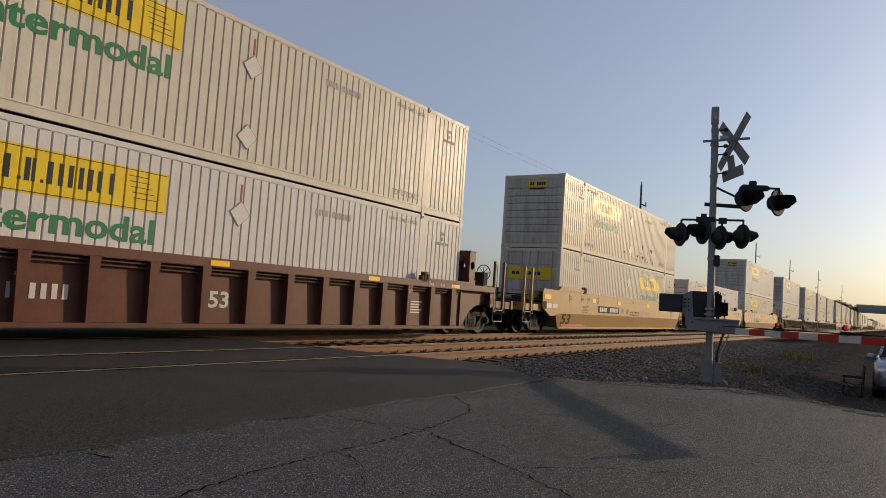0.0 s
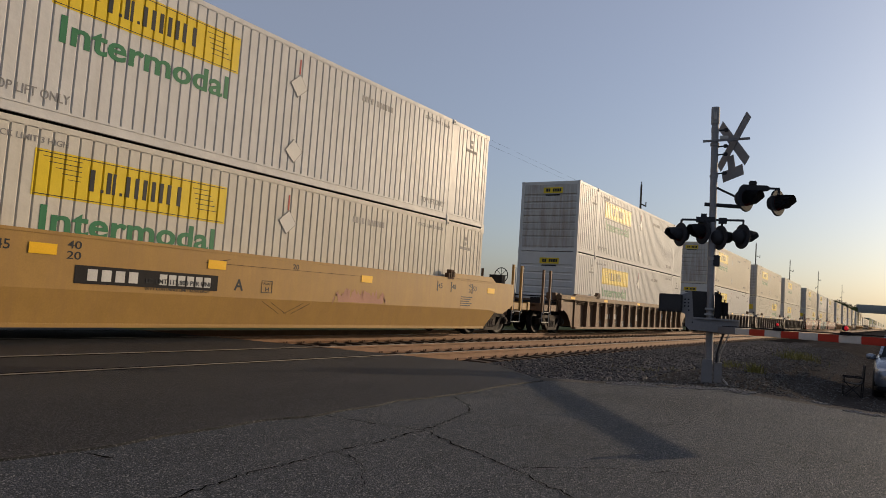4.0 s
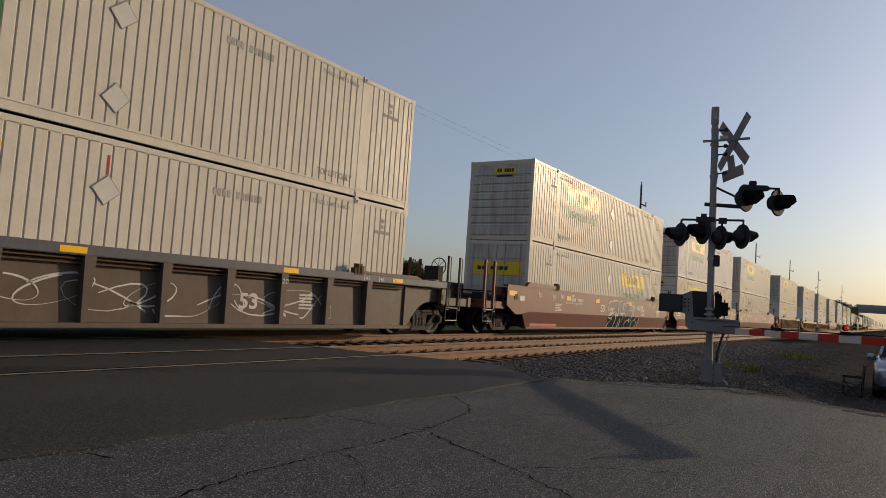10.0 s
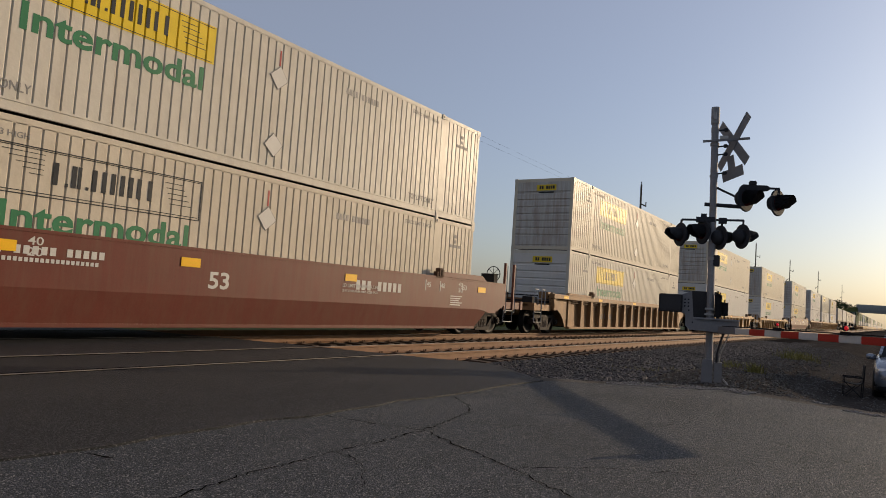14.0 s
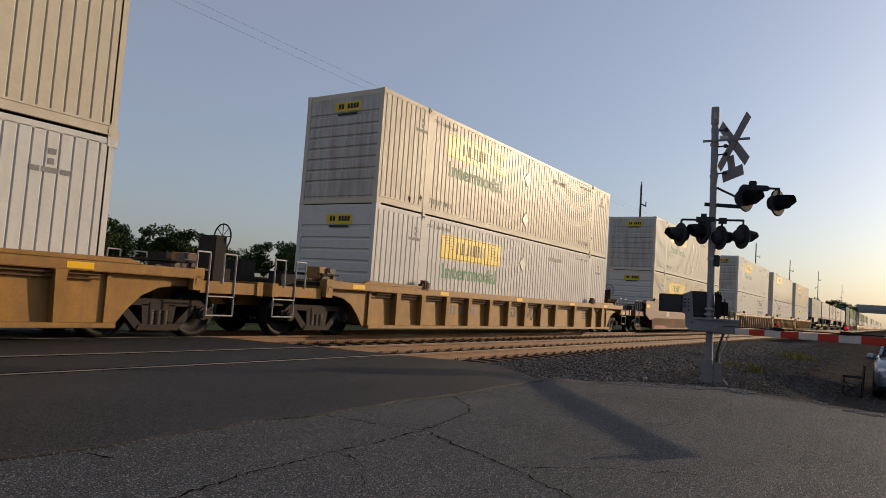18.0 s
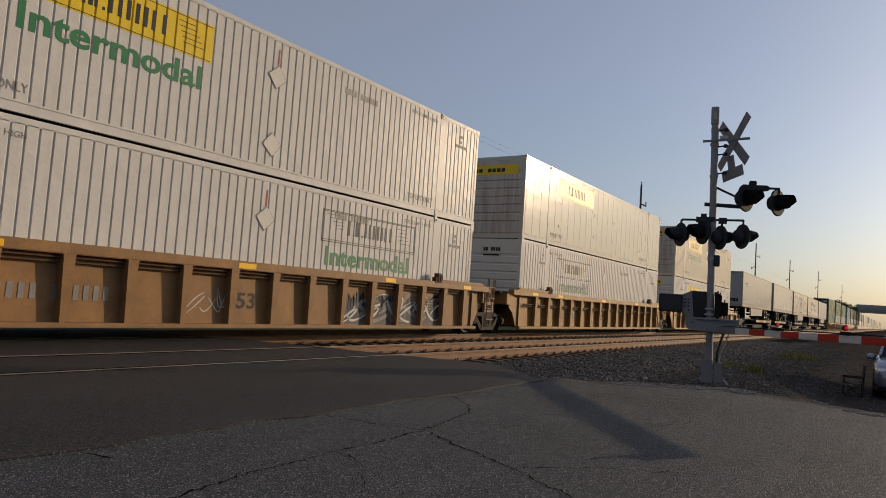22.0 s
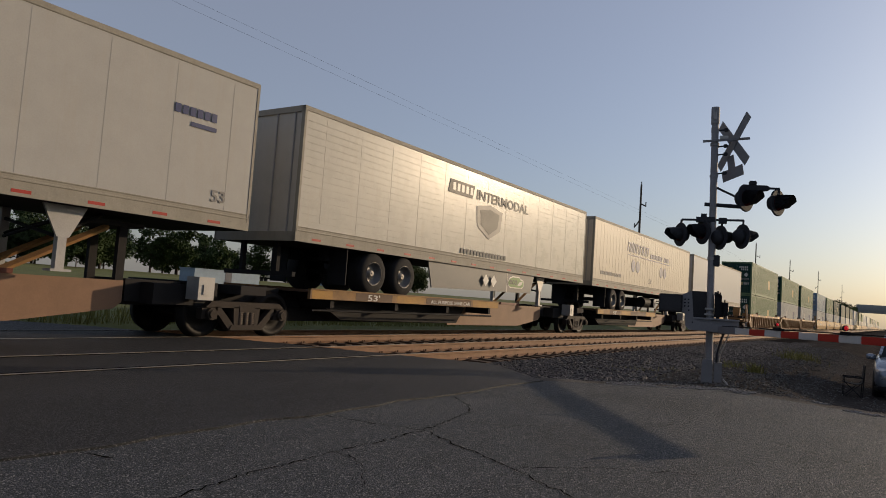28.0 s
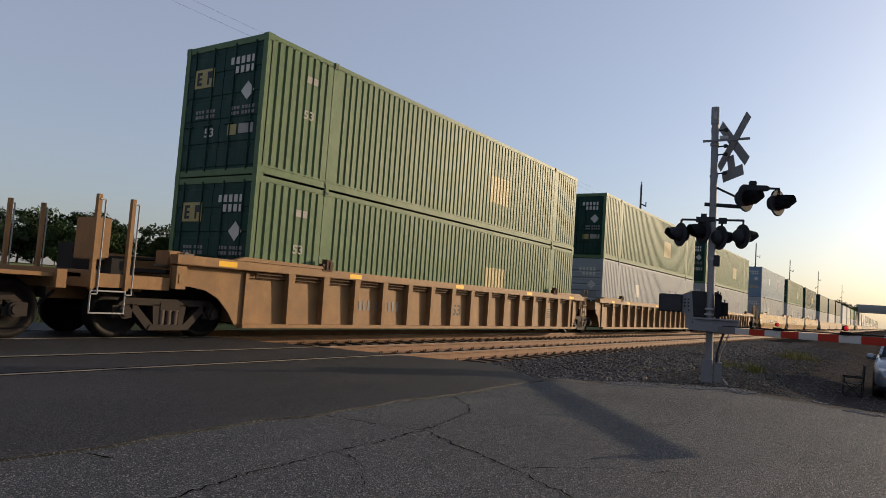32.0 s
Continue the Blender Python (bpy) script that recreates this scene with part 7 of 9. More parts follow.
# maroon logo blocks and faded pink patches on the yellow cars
for name_, shape in (("logo_bar", ((8.57, 1.16), (9.9, 1.16), (9.98, 1.27), (8.57, 1.27))), ("logo_block", ((8.74, 0.74), (8.97, 0.74), (8.97, 1.157), (8.74, 1.157))), ("logo_block", ((9.3, 0.74), (9.55, 0.74), (9.55, 1.157), (9.3, 1.157))),
                     ("logo_slant", ((9.78, 0.74), (10.0, 0.74), (10.22, 1.0), (10.1, 1.13))), ("logo_slant", ((10.26, 0.97), (10.36, 0.74), (10.6, 0.74), (10.36, 1.1), (10.58, 1.27), (10.36, 1.27), (10.12, 1.16)))):
    part(name_, prism([(x_, z_) for x_, z_ in shape], YS - 0.007, YS - 0.004, "y"), M["maroonlogo"], MADE[43.68][0], "maroon trade mark shape")
for line in (((4.2, 1.4), (4.05, 1.0), (4.4, 0.6), (5.0, 0.5), (5.1, 1.0), (4.95, 1.45)), ((5.35, 1.4), (5.3, 0.9), (5.85, 0.7), (5.95, 1.2), (5.6, 1.35)), ((3.5, 0.75), (3.9, 0.6), (4.05, 0.35))):
    spray(MADE[43.68][0], "fadedpink", 0.008, 0.13, "faded pink sprayed letter", *line)
for u, x in ((24.2, 8.9), (63.06, 9.4), (541.7, 8.5)):
    part("faded_patch", ragged_patch(x, x + 1.9, 0.82, 1.15, YS - 0.004, int(u)), M["fadedpink"], MADE[u][0], "faded pinkish patch")
# rusty box with round holes on the maroon car's end
def holed_side(bm, start, step, cells, width, z0, z1, r):
    """A sheet with a round hole in each of its cells; start: one lower corner in plan, step: the way along it."""
    for c in range(cells):
        cx, cz = (c + 0.5) * width / cells, (z0 + z1) / 2
        hw, hh = width / cells / 2, (z1 - z0) / 2
        inner, outer = [], []
        for i in range(24):
            a = 2 * math.pi * (i + 0.5) / 24
            ca, sa = math.cos(a), math.sin(a)
            k = min(hw / max(abs(ca), 1e-6), hh / max(abs(sa), 1e-6))
            inner.append(bm.verts.new((start[0] + step[0] * (cx + r * ca), start[1] + step[1] * (cx + r * ca), cz + r * sa)))
            outer.append(bm.verts.new((start[0] + step[0] * (cx + k * ca), start[1] + step[1] * (cx + k * ca), cz + k * sa)))
        for i in range(24):
            j = (i + 1) % 24
            bm.faces.new((inner[i], inner[j], outer[j], outer[i]))


rack = bmesh.new()
for start, step, cells, width in (((16.42, -1.5), (0, 1), 2, 1.1), ((16.74, -1.5), (0, 1), 2, 1.1), ((16.42, -1.5), (1, 0), 1, 0.32), ((16.42, -0.4), (1, 0), 1, 0.32)):
    for k in (0.0, 0.012):
        holed_side(rack, (start[0] + k, start[1] + k), step, cells, width, 1.66, 2.475, 0.12)
box(rack, 16.40, 16.76, -1.52, -0.38, 2.475, 2.50)
box(rack, 16.40, 16.76, -1.52, -0.38, 1.50, 1.66)
part("lock_box", rack, M["maroon"], MADE[0.81][0], "rust-brown steel box with round holes")

# the rest of the train, far off under the bridge
def far_car(mat, label):
    c = thing("well_car", label, "rail car", "well cars of the train")
    m = M[mat]
    for y in (YS, -YS - 0.05):
        part("side_web", shared(("fweb", mat), lambda: finish("side_web", prism([(-1.8, 1.55), (-1.8, 0.95), (-0.8, 0.9), (-0.2, 0.25), (L + 0.2, 0.25), (L + 0.8, 0.9), (L + 1.8, 0.95), (L + 1.8, 1.55)], 0.0, 0.05, "y"), m)), m, c, at=Matrix.Translation((0, y, 0)))
    part("well_floor", shared(("wfloor",), lambda: None), m, c)
    part("draft_sill", shared(("fsill",), lambda: finish("draft_sill", boxes((-3.4, L + 3.4, -0.35, 0.35, 0.5, 0.98)), M["under"])), m, c)
    for x in (-2.2, L + 2.2):
        part("truck", shared(("ftruck",), lambda: finish("truck", boxes((-1.2, 1.2, -1.05, 1.05, 0.003, 0.7)), M["truck"])), m, c, at=Matrix.Translation((x, 0, 0)))
    return c


def far_box(mat, label):
    c = thing("shipping_container", label, "container", "containers on the train")
    m = M[mat]
    for y in (-W2, W2 - 0.05):
        part("side_panel", shared(("fside", mat), lambda: finish("side_panel", boxes((0.03, L - 0.03, 0, 0.05, 0.02, H - 0.02)), m)), m, c, at=Matrix.Translation((0, y, 0)))
    for x in (0.0, L - 0.03):
        part("end_wall", shared(("fend", mat), lambda: finish("end_wall", boxes((0, 0.03, -W2, W2, 0, H)), m)), m, c, at=Matrix.Translation((x, 0, 0)))
    part("roof", shared(("roof", "white"), lambda: None), m, c)
    return c


rnd = random.Random(7)
u, i = 603.9, 0
while u < 1120:
    kind = ("tan", "ttyellow", "orange", "greybrown")[(i // 3) % 4]
    low = rnd.choice(("white", "greywhite", "warm"))
    up = rnd.choice(("white", "cream", "warm", "greywhite", "green", "greendark")) if i > 1 else "greendark"
    for key, make, mat, z in ((("fc", kind), far_car, kind, 0.0), (("fb", low), far_box, low, FLOOR), (("fb", up), far_box, up, FLOOR + H)):
        if key in PROTO:
            ob = copy_thing(PROTO[key], Matrix.Identity(4))
        else:
            ob = PROTO[key] = make(mat, LABELS.get(mat, "worn well car far down the train"))
        place(ob, u, z)
    u += 23.3 if i % 3 == 2 else 19.42
    i += 1

SPINES = [(388.0, True, True, False), (405.2, False, False, False), (422.4, False, False, False), (439.6, False, False, False), (456.8, False, False, True)]
for u, nf, first, last in SPINES:
    place(make_spine(nf, first, last, "grimy spine car with yellow-orange deck edges carrying a trailer", u == 422.4), u)
TRAILERS = [
    (388.62, "seams", "trailergrey", True, "skirt", 2.10, "dull white semi-trailer with grey side skirt on a spine car"),
    (406.30, "seams", "trailer", False, "", 2.10, "dull white sheet-sided semi-trailer on a spine car"),
    (423.72, "slats", "slatted", False, "skirt", 2.05, "white horizontally ribbed semi-trailer with shield logo"),
    (440.90, "posts", "trailercream", False, "", 2.02, "cream sheet-and-post semi-trailer with navy logo discs"),
    (458.11, "plain", "trailerplain", False, "skirt", 1.98, "plain glossy white semi-trailer on a spine car"),
]
for u, kind, mat, nf, skirt, z, label in TRAILERS:
    place(make_trailer(kind, mat, nf, skirt, label), u, z)


# ---- the ground, the road and the tracks ----
def grid_sheet(xs, ys, height):
    bm = bmesh.new()
    v = [[bm.verts.new((x, y, height(x, y))) for y in ys] for x in xs]
    for i in range(len(xs) - 1):
        for j in range(len(ys) - 1):
            bm.faces.new((v[i][j], v[i + 1][j], v[i + 1][j + 1], v[i][j + 1]))
    bmesh.ops.recalc_face_normals(bm, faces=bm.faces[:])
    return bm


def ground_z(x, y):
    z = -0.55 if -5.0 < y < 5.3 else -0.30 if -5.8 < y < -4.9 else -0.12
    if abs(x) < 60 and abs(y) < 60:
        z += 0.03 * noise.noise(Vector((x * 0.4, y * 0.4, 0)))
    if x > 10.5 and y < -8.4:
        z -= 0.42 * min(1.0, (x - 10.5) / 4.5) * min(1.0, (-8.4 - y) / 1.3)
    if y > 14:
        z += min(1.0, (y - 14) / 96) * 2.2
    return z


def steps(*marks):
    out = []
    for a, b, d in marks:
        k = max(1, round((b - a) / d))
        out += [a + (b - a) * i / k for i in range(k)]
    return out + [marks[-1][1]]


gx = steps((-2500, -200, 800), (-200, -20, 30), (-20, 40, 0.75), (40, 200, 20), (200, 2500, 800))
gy = steps((-2500, -100, 800), (-100, -20, 20), (-20, 5.2, 0.75))
gy2 = steps((5.2, 14, 2), (14, 110, 8), (110, 2500, 600))
solid("ground", grid_sheet(gx, gy, ground_z), M["dirtm"], "dark dirt and cinder ground beside the railway", "ground", kind="structure")
solid("ground_field", grid_sheet(gx, gy2, ground_z), M["field"], "dry summer grass field behind the tracks", "ground", kind="structure")


def slab(name, pts, top, thick, mat, label):
    return solid(name, prism(pts, top - thick, top, "z"), M[mat], label, "road", kind="structure")


ROAD_EDGE = [(7.9, 3.2), (8.9, 0.6), (9.6, -1.6), (9.98, -3.2), (10.5, -4.85), (9.1, -6.45)]
wavy = [(-10 + 0.45 * i, -6.45 + 0.04 * math.sin(i * 1.3) + 0.03 * math.sin(i * 2.9)) for i in range(41)]
slab("road", [(-9.0, 18.0), (-40, 18.0), (-40, -6.45)] + wavy + ROAD_EDGE[::-1] + [(0.0, 14.0)], -0.004, 0.3, "asphalt_new", "dark patched asphalt of the crossing road")
slab("pavement", [(-40, -6.2), (8.9, -6.2), (9.35, -6.55), (10.2, -7.5), (10.97, -8.5), (10.7, -9.5), (10.1, -10.6), (10.4, -14), (12.0, -30), (-40, -30)], -0.02, 0.3, "asphalt_old", "worn grey asphalt with cracks")



EDGE_Y = [-11.2, -10.6, -9.5, -8.5, -7.5, -6.55, -6.0]
EDGE_X = [10.2, 10.1, 10.7, 10.97, 10.2, 9.35, 8.9]


def edge_x(y):
    return float(np.interp(y, EDGE_Y, EDGE_X))


def shoulder_z(x, y):
    """Height of the rubble that falls away from the asphalt's edge."""
    d = x - edge_x(y)
    g = ground_z(x, y) - 0.02
    return g + max(0.0, -0.028 - g) * max(0.0, 1.0 - max(0.0, d - 0.5) / 1.4) ** 1.2 + 0.012 * noise.noise(Vector((x * 3, y * 3, 1)))


def shoulder():
    bm = bmesh.new()
    rows = []
    for j in range(54):
        y = -11.2 + 5.3 * j / 53
        rows.append([bm.verts.new((edge_x(y) - 0.06 + 2.1 * i / 24, y, shoulder_z(edge_x(y) - 0.06 + 2.1 * i / 24, y))) for i in range(25)])
    for a, b in zip(rows, rows[1:]):
        for i in range(24):
            bm.faces.new((a[i], a[i + 1], b[i + 1], b[i]))
    return bm


solid("gravel_shoulder", shoulder(), M["shoulder"], "grey-brown gravel shoulder along the asphalt edge", "ground", kind="structure", smooth=True)


NEAR_RAIL = -2.44


def flangeway(y0, y1):
    """Dark worn gap beside a rail that lies in the road."""
    return prism([(-30, y0), (9.6 if y0 < -1 else 8.3, y0), (9.6 if y0 < -1 else 8.3, y1), (-30, y1)], -0.02, -0.001, "z")


for yc in (TRACK_Y, -2.44):
    for dy in (-0.755, 0.755):
        for a, b in ((0.037, 0.105), (-0.07, -0.037)):
            s_ = 1 if dy < 0 else -1
            solid("flangeway", flangeway(*sorted((yc + dy + s_ * a, yc + dy + s_ * b))), M["crack"], "dark flangeway gap beside the rail in the asphalt", "gap", "flangeways in the road", "structure")


def rail_mud(y0, seed, x1):
    """Pale dried mud and broken asphalt along a rail in the road, with a ragged edge."""
    bm = bmesh.new()
    prev = None
    for i in range(int((x1 + 14.0) / 0.06)):
        x = -14.0 + 0.06 * i
        w = max(0.003, 0.018 + 0.07 * noise.noise(Vector((x * 2.3, seed, 0.0))) + 0.03 * noise.noise(Vector((x * 9.0, seed, 4.0))))
        v = (bm.verts.new((x, y0, 0.0012)), bm.verts.new((x, y0 - w, -0.0025)))
        if prev:
            bm.faces.new((prev[0], prev[1], v[1], v[0]))
        prev = v
    return bm


for y0, x1, k in ((NEAR_RAIL - 0.755 - 0.037, 9.5, 1.0), (NEAR_RAIL + 0.755 - 0.037, 9.2, 2.0), (TRACK_Y - 0.755 - 0.037, 8.3, 3.0), (TRACK_Y + 0.755 - 0.037, 8.0, 4.0)):
    solid("rail_mud", rail_mud(y0, k, x1), M["mud"], "pale dried mud and broken asphalt beside the rail", "mud", "mud along the rails", "structure")


def crack(pts, w):
    """A wandering dark seam on the asphalt."""
    bm = bmesh.new()
    rr = random.Random(len(pts) * 7 + int(pts[0][0] * 10))
    line = []
    for (ax, ay), (bx_, by) in zip(pts, pts[1:]):
        k = max(2, int(math.hypot(bx_ - ax, by - ay) / 0.05))
        for i in range(k):
            f = i / k
            line.append((ax + (bx_ - ax) * f + rr.uniform(-0.026, 0.026), ay + (by - ay) * f + rr.uniform(-0.026, 0.026)))
    line.append(pts[-1])
    prev = None
    for i, (x, y) in enumerate(line):
        q = line[min(i + 1, len(line) - 1)]
        p0 = line[max(i - 1, 0)]
        d = Vector((q[0] - p0[0], q[1] - p0[1]))
        d = Vector((-d.y, d.x)).normalized() * w * rr.uniform(0.15, 1.5) * (1.0 + 1.2 * (rr.random() < 0.12))
        a, b = bm.verts.new((x + d.x, y + d.y, -0.0155)), bm.verts.new((x - d.x, y - d.y, -0.0155))
        if prev:
            bm.faces.new((prev[0], a, b, prev[1]))
        prev = (a, b)
    bmesh.ops.recalc_face_normals(bm, faces=bm.faces[:])
    for f in bm.faces:
        if f.normal.z < 0:
            f.normal_flip()
    return bm


CRACKS = [[(4.53, -6.5), (4.6, -7.0), (4.72, -7.43), (4.4, -8.0), (4.13, -8.53), (3.88, -8.96), (3.4, -9.6)],
          [(4.72, -7.43), (5.3, -7.3), (5.85, -7.2), (6.2, -6.95), (6.6, -6.5)],
          [(4.72, -7.43), (4.2, -7.45), (3.62, -7.49), (3.1, -7.5), (2.63, -7.55), (1.9, -7.7)],
          [(2.35, -6.5), (2.45, -6.75)], [(7.0, -9.6), (6.4, -10.4)]]
HAIR = [[(4.13, -8.53), (4.6, -8.9), (5.0, -9.5)], [(3.62, -7.49), (3.4, -7.9), (3.0, -8.2)], [(5.3, -7.3), (5.5, -7.8), (6.1, -8.2)], [(6.4, -8.6), (7.2, -8.9), (7.9, -8.8)], [(8.3, -7.4), (8.9, -7.9), (9.3, -8.6)]]
for c in CRACKS:
    solid("crack_line", crack(c, 0.0055), M["crack"], "tar-dark crack in the worn asphalt", "crack", "cracks in the asphalt", "structure")

for c in HAIR:
    solid("crack_line", crack(c, 0.0035), M["crack"], "hairline crack in the worn asphalt", "crack", "cracks in the asphalt", "structure")

# rails and ties: two tracks
RAIL = [(-0.07, -0.17), (0.07, -0.17), (0.07, -0.155), (0.012, -0.135), (0.012, -0.045), (0.036, -0.035), (0.036, -0.004), (0.028, 0.0), (-0.028, 0.0), (-0.036, -0.004), (-0.036, -0.035), (-0.012, -0.045), (-0.012, -0.135), (-0.07, -0.155)]
NEAR_Y = -2.44
for yc in (TRACK_Y, NEAR_Y):
    trk = thing("track", "rusty rails spiked to timber ties in ballast", "railway track", "tracks", "structure", Matrix.Translation((0, yc, 0)))
    for dy in (-0.755, 0.755):
        rail = part("rail", shared(("rail",), lambda: finish("rail", prism(RAIL, -300, 900, "x"), M["rail"])), M["rail"], trk, "rust-orange rail", Matrix.Translation((0, dy, 0)))
        part("running_surface", shared(("rtop",), lambda: finish("running_surface", boxes((-300, 900, -0.024, 0.024, 0.0, 0.0025)), M["railtop"])), M["railtop"], rail, "polished rail head")
    for i in range(140):
        x = 7.6 + 0.53 * i
        if yc == NEAR_Y and x < 9.6:
            continue
        part("tie", shared(("tie",), lambda: finish("tie", bbox(-0.115, 0.115, -1.3, 1.3, -0.32, -0.165, 0.012), M["tie"])), M["tie"], trk, at=pose(x + 0.02 * math.sin(i * 2.7), 0.03 * math.sin(i * 1.9), 0.004 * math.sin(i * 5.1), 0, 0, 0.7 * math.sin(i * 3.3)))
    plates = bmesh.new()
    for i in range(110):
        x = 7.6 + 0.53 * i
        if yc == NEAR_Y and x < 9.6:
            continue
        for dy in (-0.755, 0.755):
            box(plates, x - 0.09, x + 0.09, dy - 0.17, dy + 0.17, -0.168, -0.152)
            for s in (-0.1, 0.1):
                box(plates, x - 0.05, x - 0.025, dy + s - 0.012, dy + s + 0.012, -0.152, -0.118)
                box(plates, x + 0.03, x + 0.055, dy + s - 0.012, dy + s + 0.012, -0.152, -0.112)
    part("tie_plates", plates, M["rusty"], trk, "rusty tie plates and spikes")["kind"] = "stuff"
    far_ties = bmesh.new()
    for i in range(700):
        x = 7.6 + 0.53 * (140 + i)
        box(far_ties, x - 0.115, x + 0.115, -1.3, 1.3, -0.3, -0.165)
    part("far_ties", far_ties, M["tie"], trk)["kind"] = "stuff"

BED = [(-6.6, -0.45), (-5.6, -0.20), (-4.6, -0.185), (-3.8, -0.205), (2.7, -0.215), (3.4, -0.24), (5.3, -0.6)]
solid("track_bed", prism(BED, 7.5, 900, "x"), M["ballast"], "dark crushed-stone ballast under the tracks", "ballast", kind="structure")
solid("track_bed", prism(BED, -300, -8.8, "x"), M["ballast"], "dark crushed-stone ballast under the tracks", "ballast", kind="structure")


def stones(spots, seed, name, mat, label):
    """Loose angular stones in one mesh."""
    rr = random.Random(seed)
    base = bmesh.new()
    bmesh.ops.create_icosphere(base, subdivisions=1, radius=1.0)
    bv = np.array([v.co[:] for v in base.verts])
    bf = np.array([[v.index for v in f.verts] for f in base.faces])
    base.free()
    vs, fs, k = [], [], 0
    gen = np.random.default_rng(seed)
    for x, y, z, r in spots:
        v = bv * gen.uniform(0.55, 1.25, (len(bv), 1)) * r * np.array([1, gen.uniform(0.6, 1), gen.uniform(0.5, 0.8)])
        a = rr.uniform(0, 6.28)
        c, s = math.cos(a), math.sin(a)
        v = np.stack([v[:, 0] * c - v[:, 1] * s + x, v[:, 0] * s + v[:, 1] * c + y, v[:, 2] + z], 1)
        vs.append(v)
        fs.append(bf + k)
        k += len(bv)
    me = bpy.data.meshes.new(name)
    me.from_pydata(np.concatenate(vs).tolist(), [], np.concatenate(fs).tolist())
    me.materials.append(M[mat])
    return tagged(new(name, me), label, "stones", kind="stuff")


def bed_z(y):
    return float(np.interp(y, [p[0] for p in BED], [p[1] for p in BED]))


rr = random.Random(3)
spots = []
def lay(x, y, r, lift=0.01):
    spots.append((x, y, max(bed_z(y) if y > -6.5 else -9, ground_z(x, y)) + lift, r))


for _ in range(26000):
    x = 9.7 + 36 * rr.random() ** 1.7
    y = rr.uniform(-6.9, -3.75)
    if x < 10.5 and y < -4.7 or x < 9.6 + (-y - 5.6) * 0.9:
        continue
    lay(x, y, rr.uniform(0.02, 0.055))
for _ in range(5200):
    x = 9.6 + 26 * rr.random() ** 1.6
    lay(x, rr.uniform(-3.75, 0.3), rr.uniform(0.018, 0.036), -0.005)
stones(spots, 4, "ballast_stones", "stone", "dark crushed ballast stones along the track")
spots = []
for _ in range(22000):
    x = 10.0 + 30 * rr.random() ** 1.5
    y = -5.9 - 5.4 * rr.random()
    edge = edge_x(y)
    if x < edge + 1.0 + 0.5 * noise.noise(Vector((y * 2, x, 0))) or (x > 15 and y < -9.2 and rr.random() < 0.6):
        continue
    spots.append((x, y, max(shoulder_z(x, y), ground_z(x, y), bed_z(y) if y > -6.5 else -9) + 0.003, 0.009 + 0.032 * rr.random() ** 2))
stones(spots, 6, "cinder_stones", "cinder", "dark cinders and small stones on the dirt")
spots = []
for _ in range(9000):
    y = rr.uniform(-11.0, -6.2)
    d = rr.expovariate(1.0) * 0.5 - 0.1
    if d > 1.9 or noise.noise(Vector((y * 1.7, d * 2.0, 3.0))) < (-0.12 if -8.9 < y < -7.5 else 0.22):
        continue
    x = edge_x(y) + d
    spots.append((x, y, (shoulder_z(x, y) if d > 0.0 else -0.02) + 0.003, (0.006 + 0.026 * rr.random() ** 2.2) * (1.0 if d > 0 else 0.5)))
stones(spots, 5, "gravel_stones", "gravel", "grey rubble and gravel along the asphalt edge")
spots = [(rr.uniform(2.5, 10.2), rr.uniform(-10.5, -6.5), -0.018, rr.uniform(0.003, 0.007)) for _ in range(130)]
stones(spots, 8, "loose_grit", "gravel", "loose grit scattered on the asphalt")


def tuft(x, y, n, h, spread, seed, label):
    """A clump of grass blades."""
    bm = bmesh.new()
    q = random.Random(seed)
    for _ in range(n):
        bx_, by = x + q.gauss(0, spread), y + q.gauss(0, spread)
        z = max(bed_z(by) if -5.6 < by < 5 else -9, ground_z(bx_, by)) - 0.02
        a, lean, hh = q.uniform(0, 6.28), q.uniform(0.1, 0.9), h * q.uniform(0.2, 1.1)
        w = q.uniform(0.003, 0.006)
        dx, dy = math.cos(a), math.sin(a)
        p = [(bx_ - dy * w, by + dx * w, z), (bx_ + dy * w, by - dx * w, z),
             (bx_ + dx * lean * hh * 0.4 + dy * w, by + dy * lean * hh * 0.4 - dx * w, z + hh * 0.6), (bx_ + dx * lean * hh * 0.4 - dy * w, by + dy * lean * hh * 0.4 + dx * w, z + hh * 0.6),
             (bx_ + dx * lean * hh, by + dy * lean * hh, z + hh)]
        v = [bm.verts.new(c) for c in p]
        bm.faces.new(v[:4])
        bm.faces.new((v[3], v[2], v[4]))
    return solid("grass_tuft", bm, M["grassm"], label, "grass", kind="stuff")


for i, (x, y, n, h, s, c) in enumerate([(25.0, -8.0, 620, 0.5, 0.3, 4), (17.2, -7.95, 240, 0.34, 0.13, 2), (14.2, -6.5, 90, 0.16, 0.2, 3), (18.2, -7.1, 160, 0.26, 0.2, 3), (13.3, -5.9, 60, 0.14, 0.22, 3), (16.0, -5.9, 40, 0.12, 0.3, 2)]):
    q = random.Random(60 + i)
    for k in range(c):
        tuft(x + q.uniform(-1, 1) * s * 3, y + q.uniform(-1, 1) * s * 1.4, n // c, h * q.uniform(0.45, 0.8), s * 0.7, 40 + 7 * i + k, "yellow-green weeds growing in the gravel")


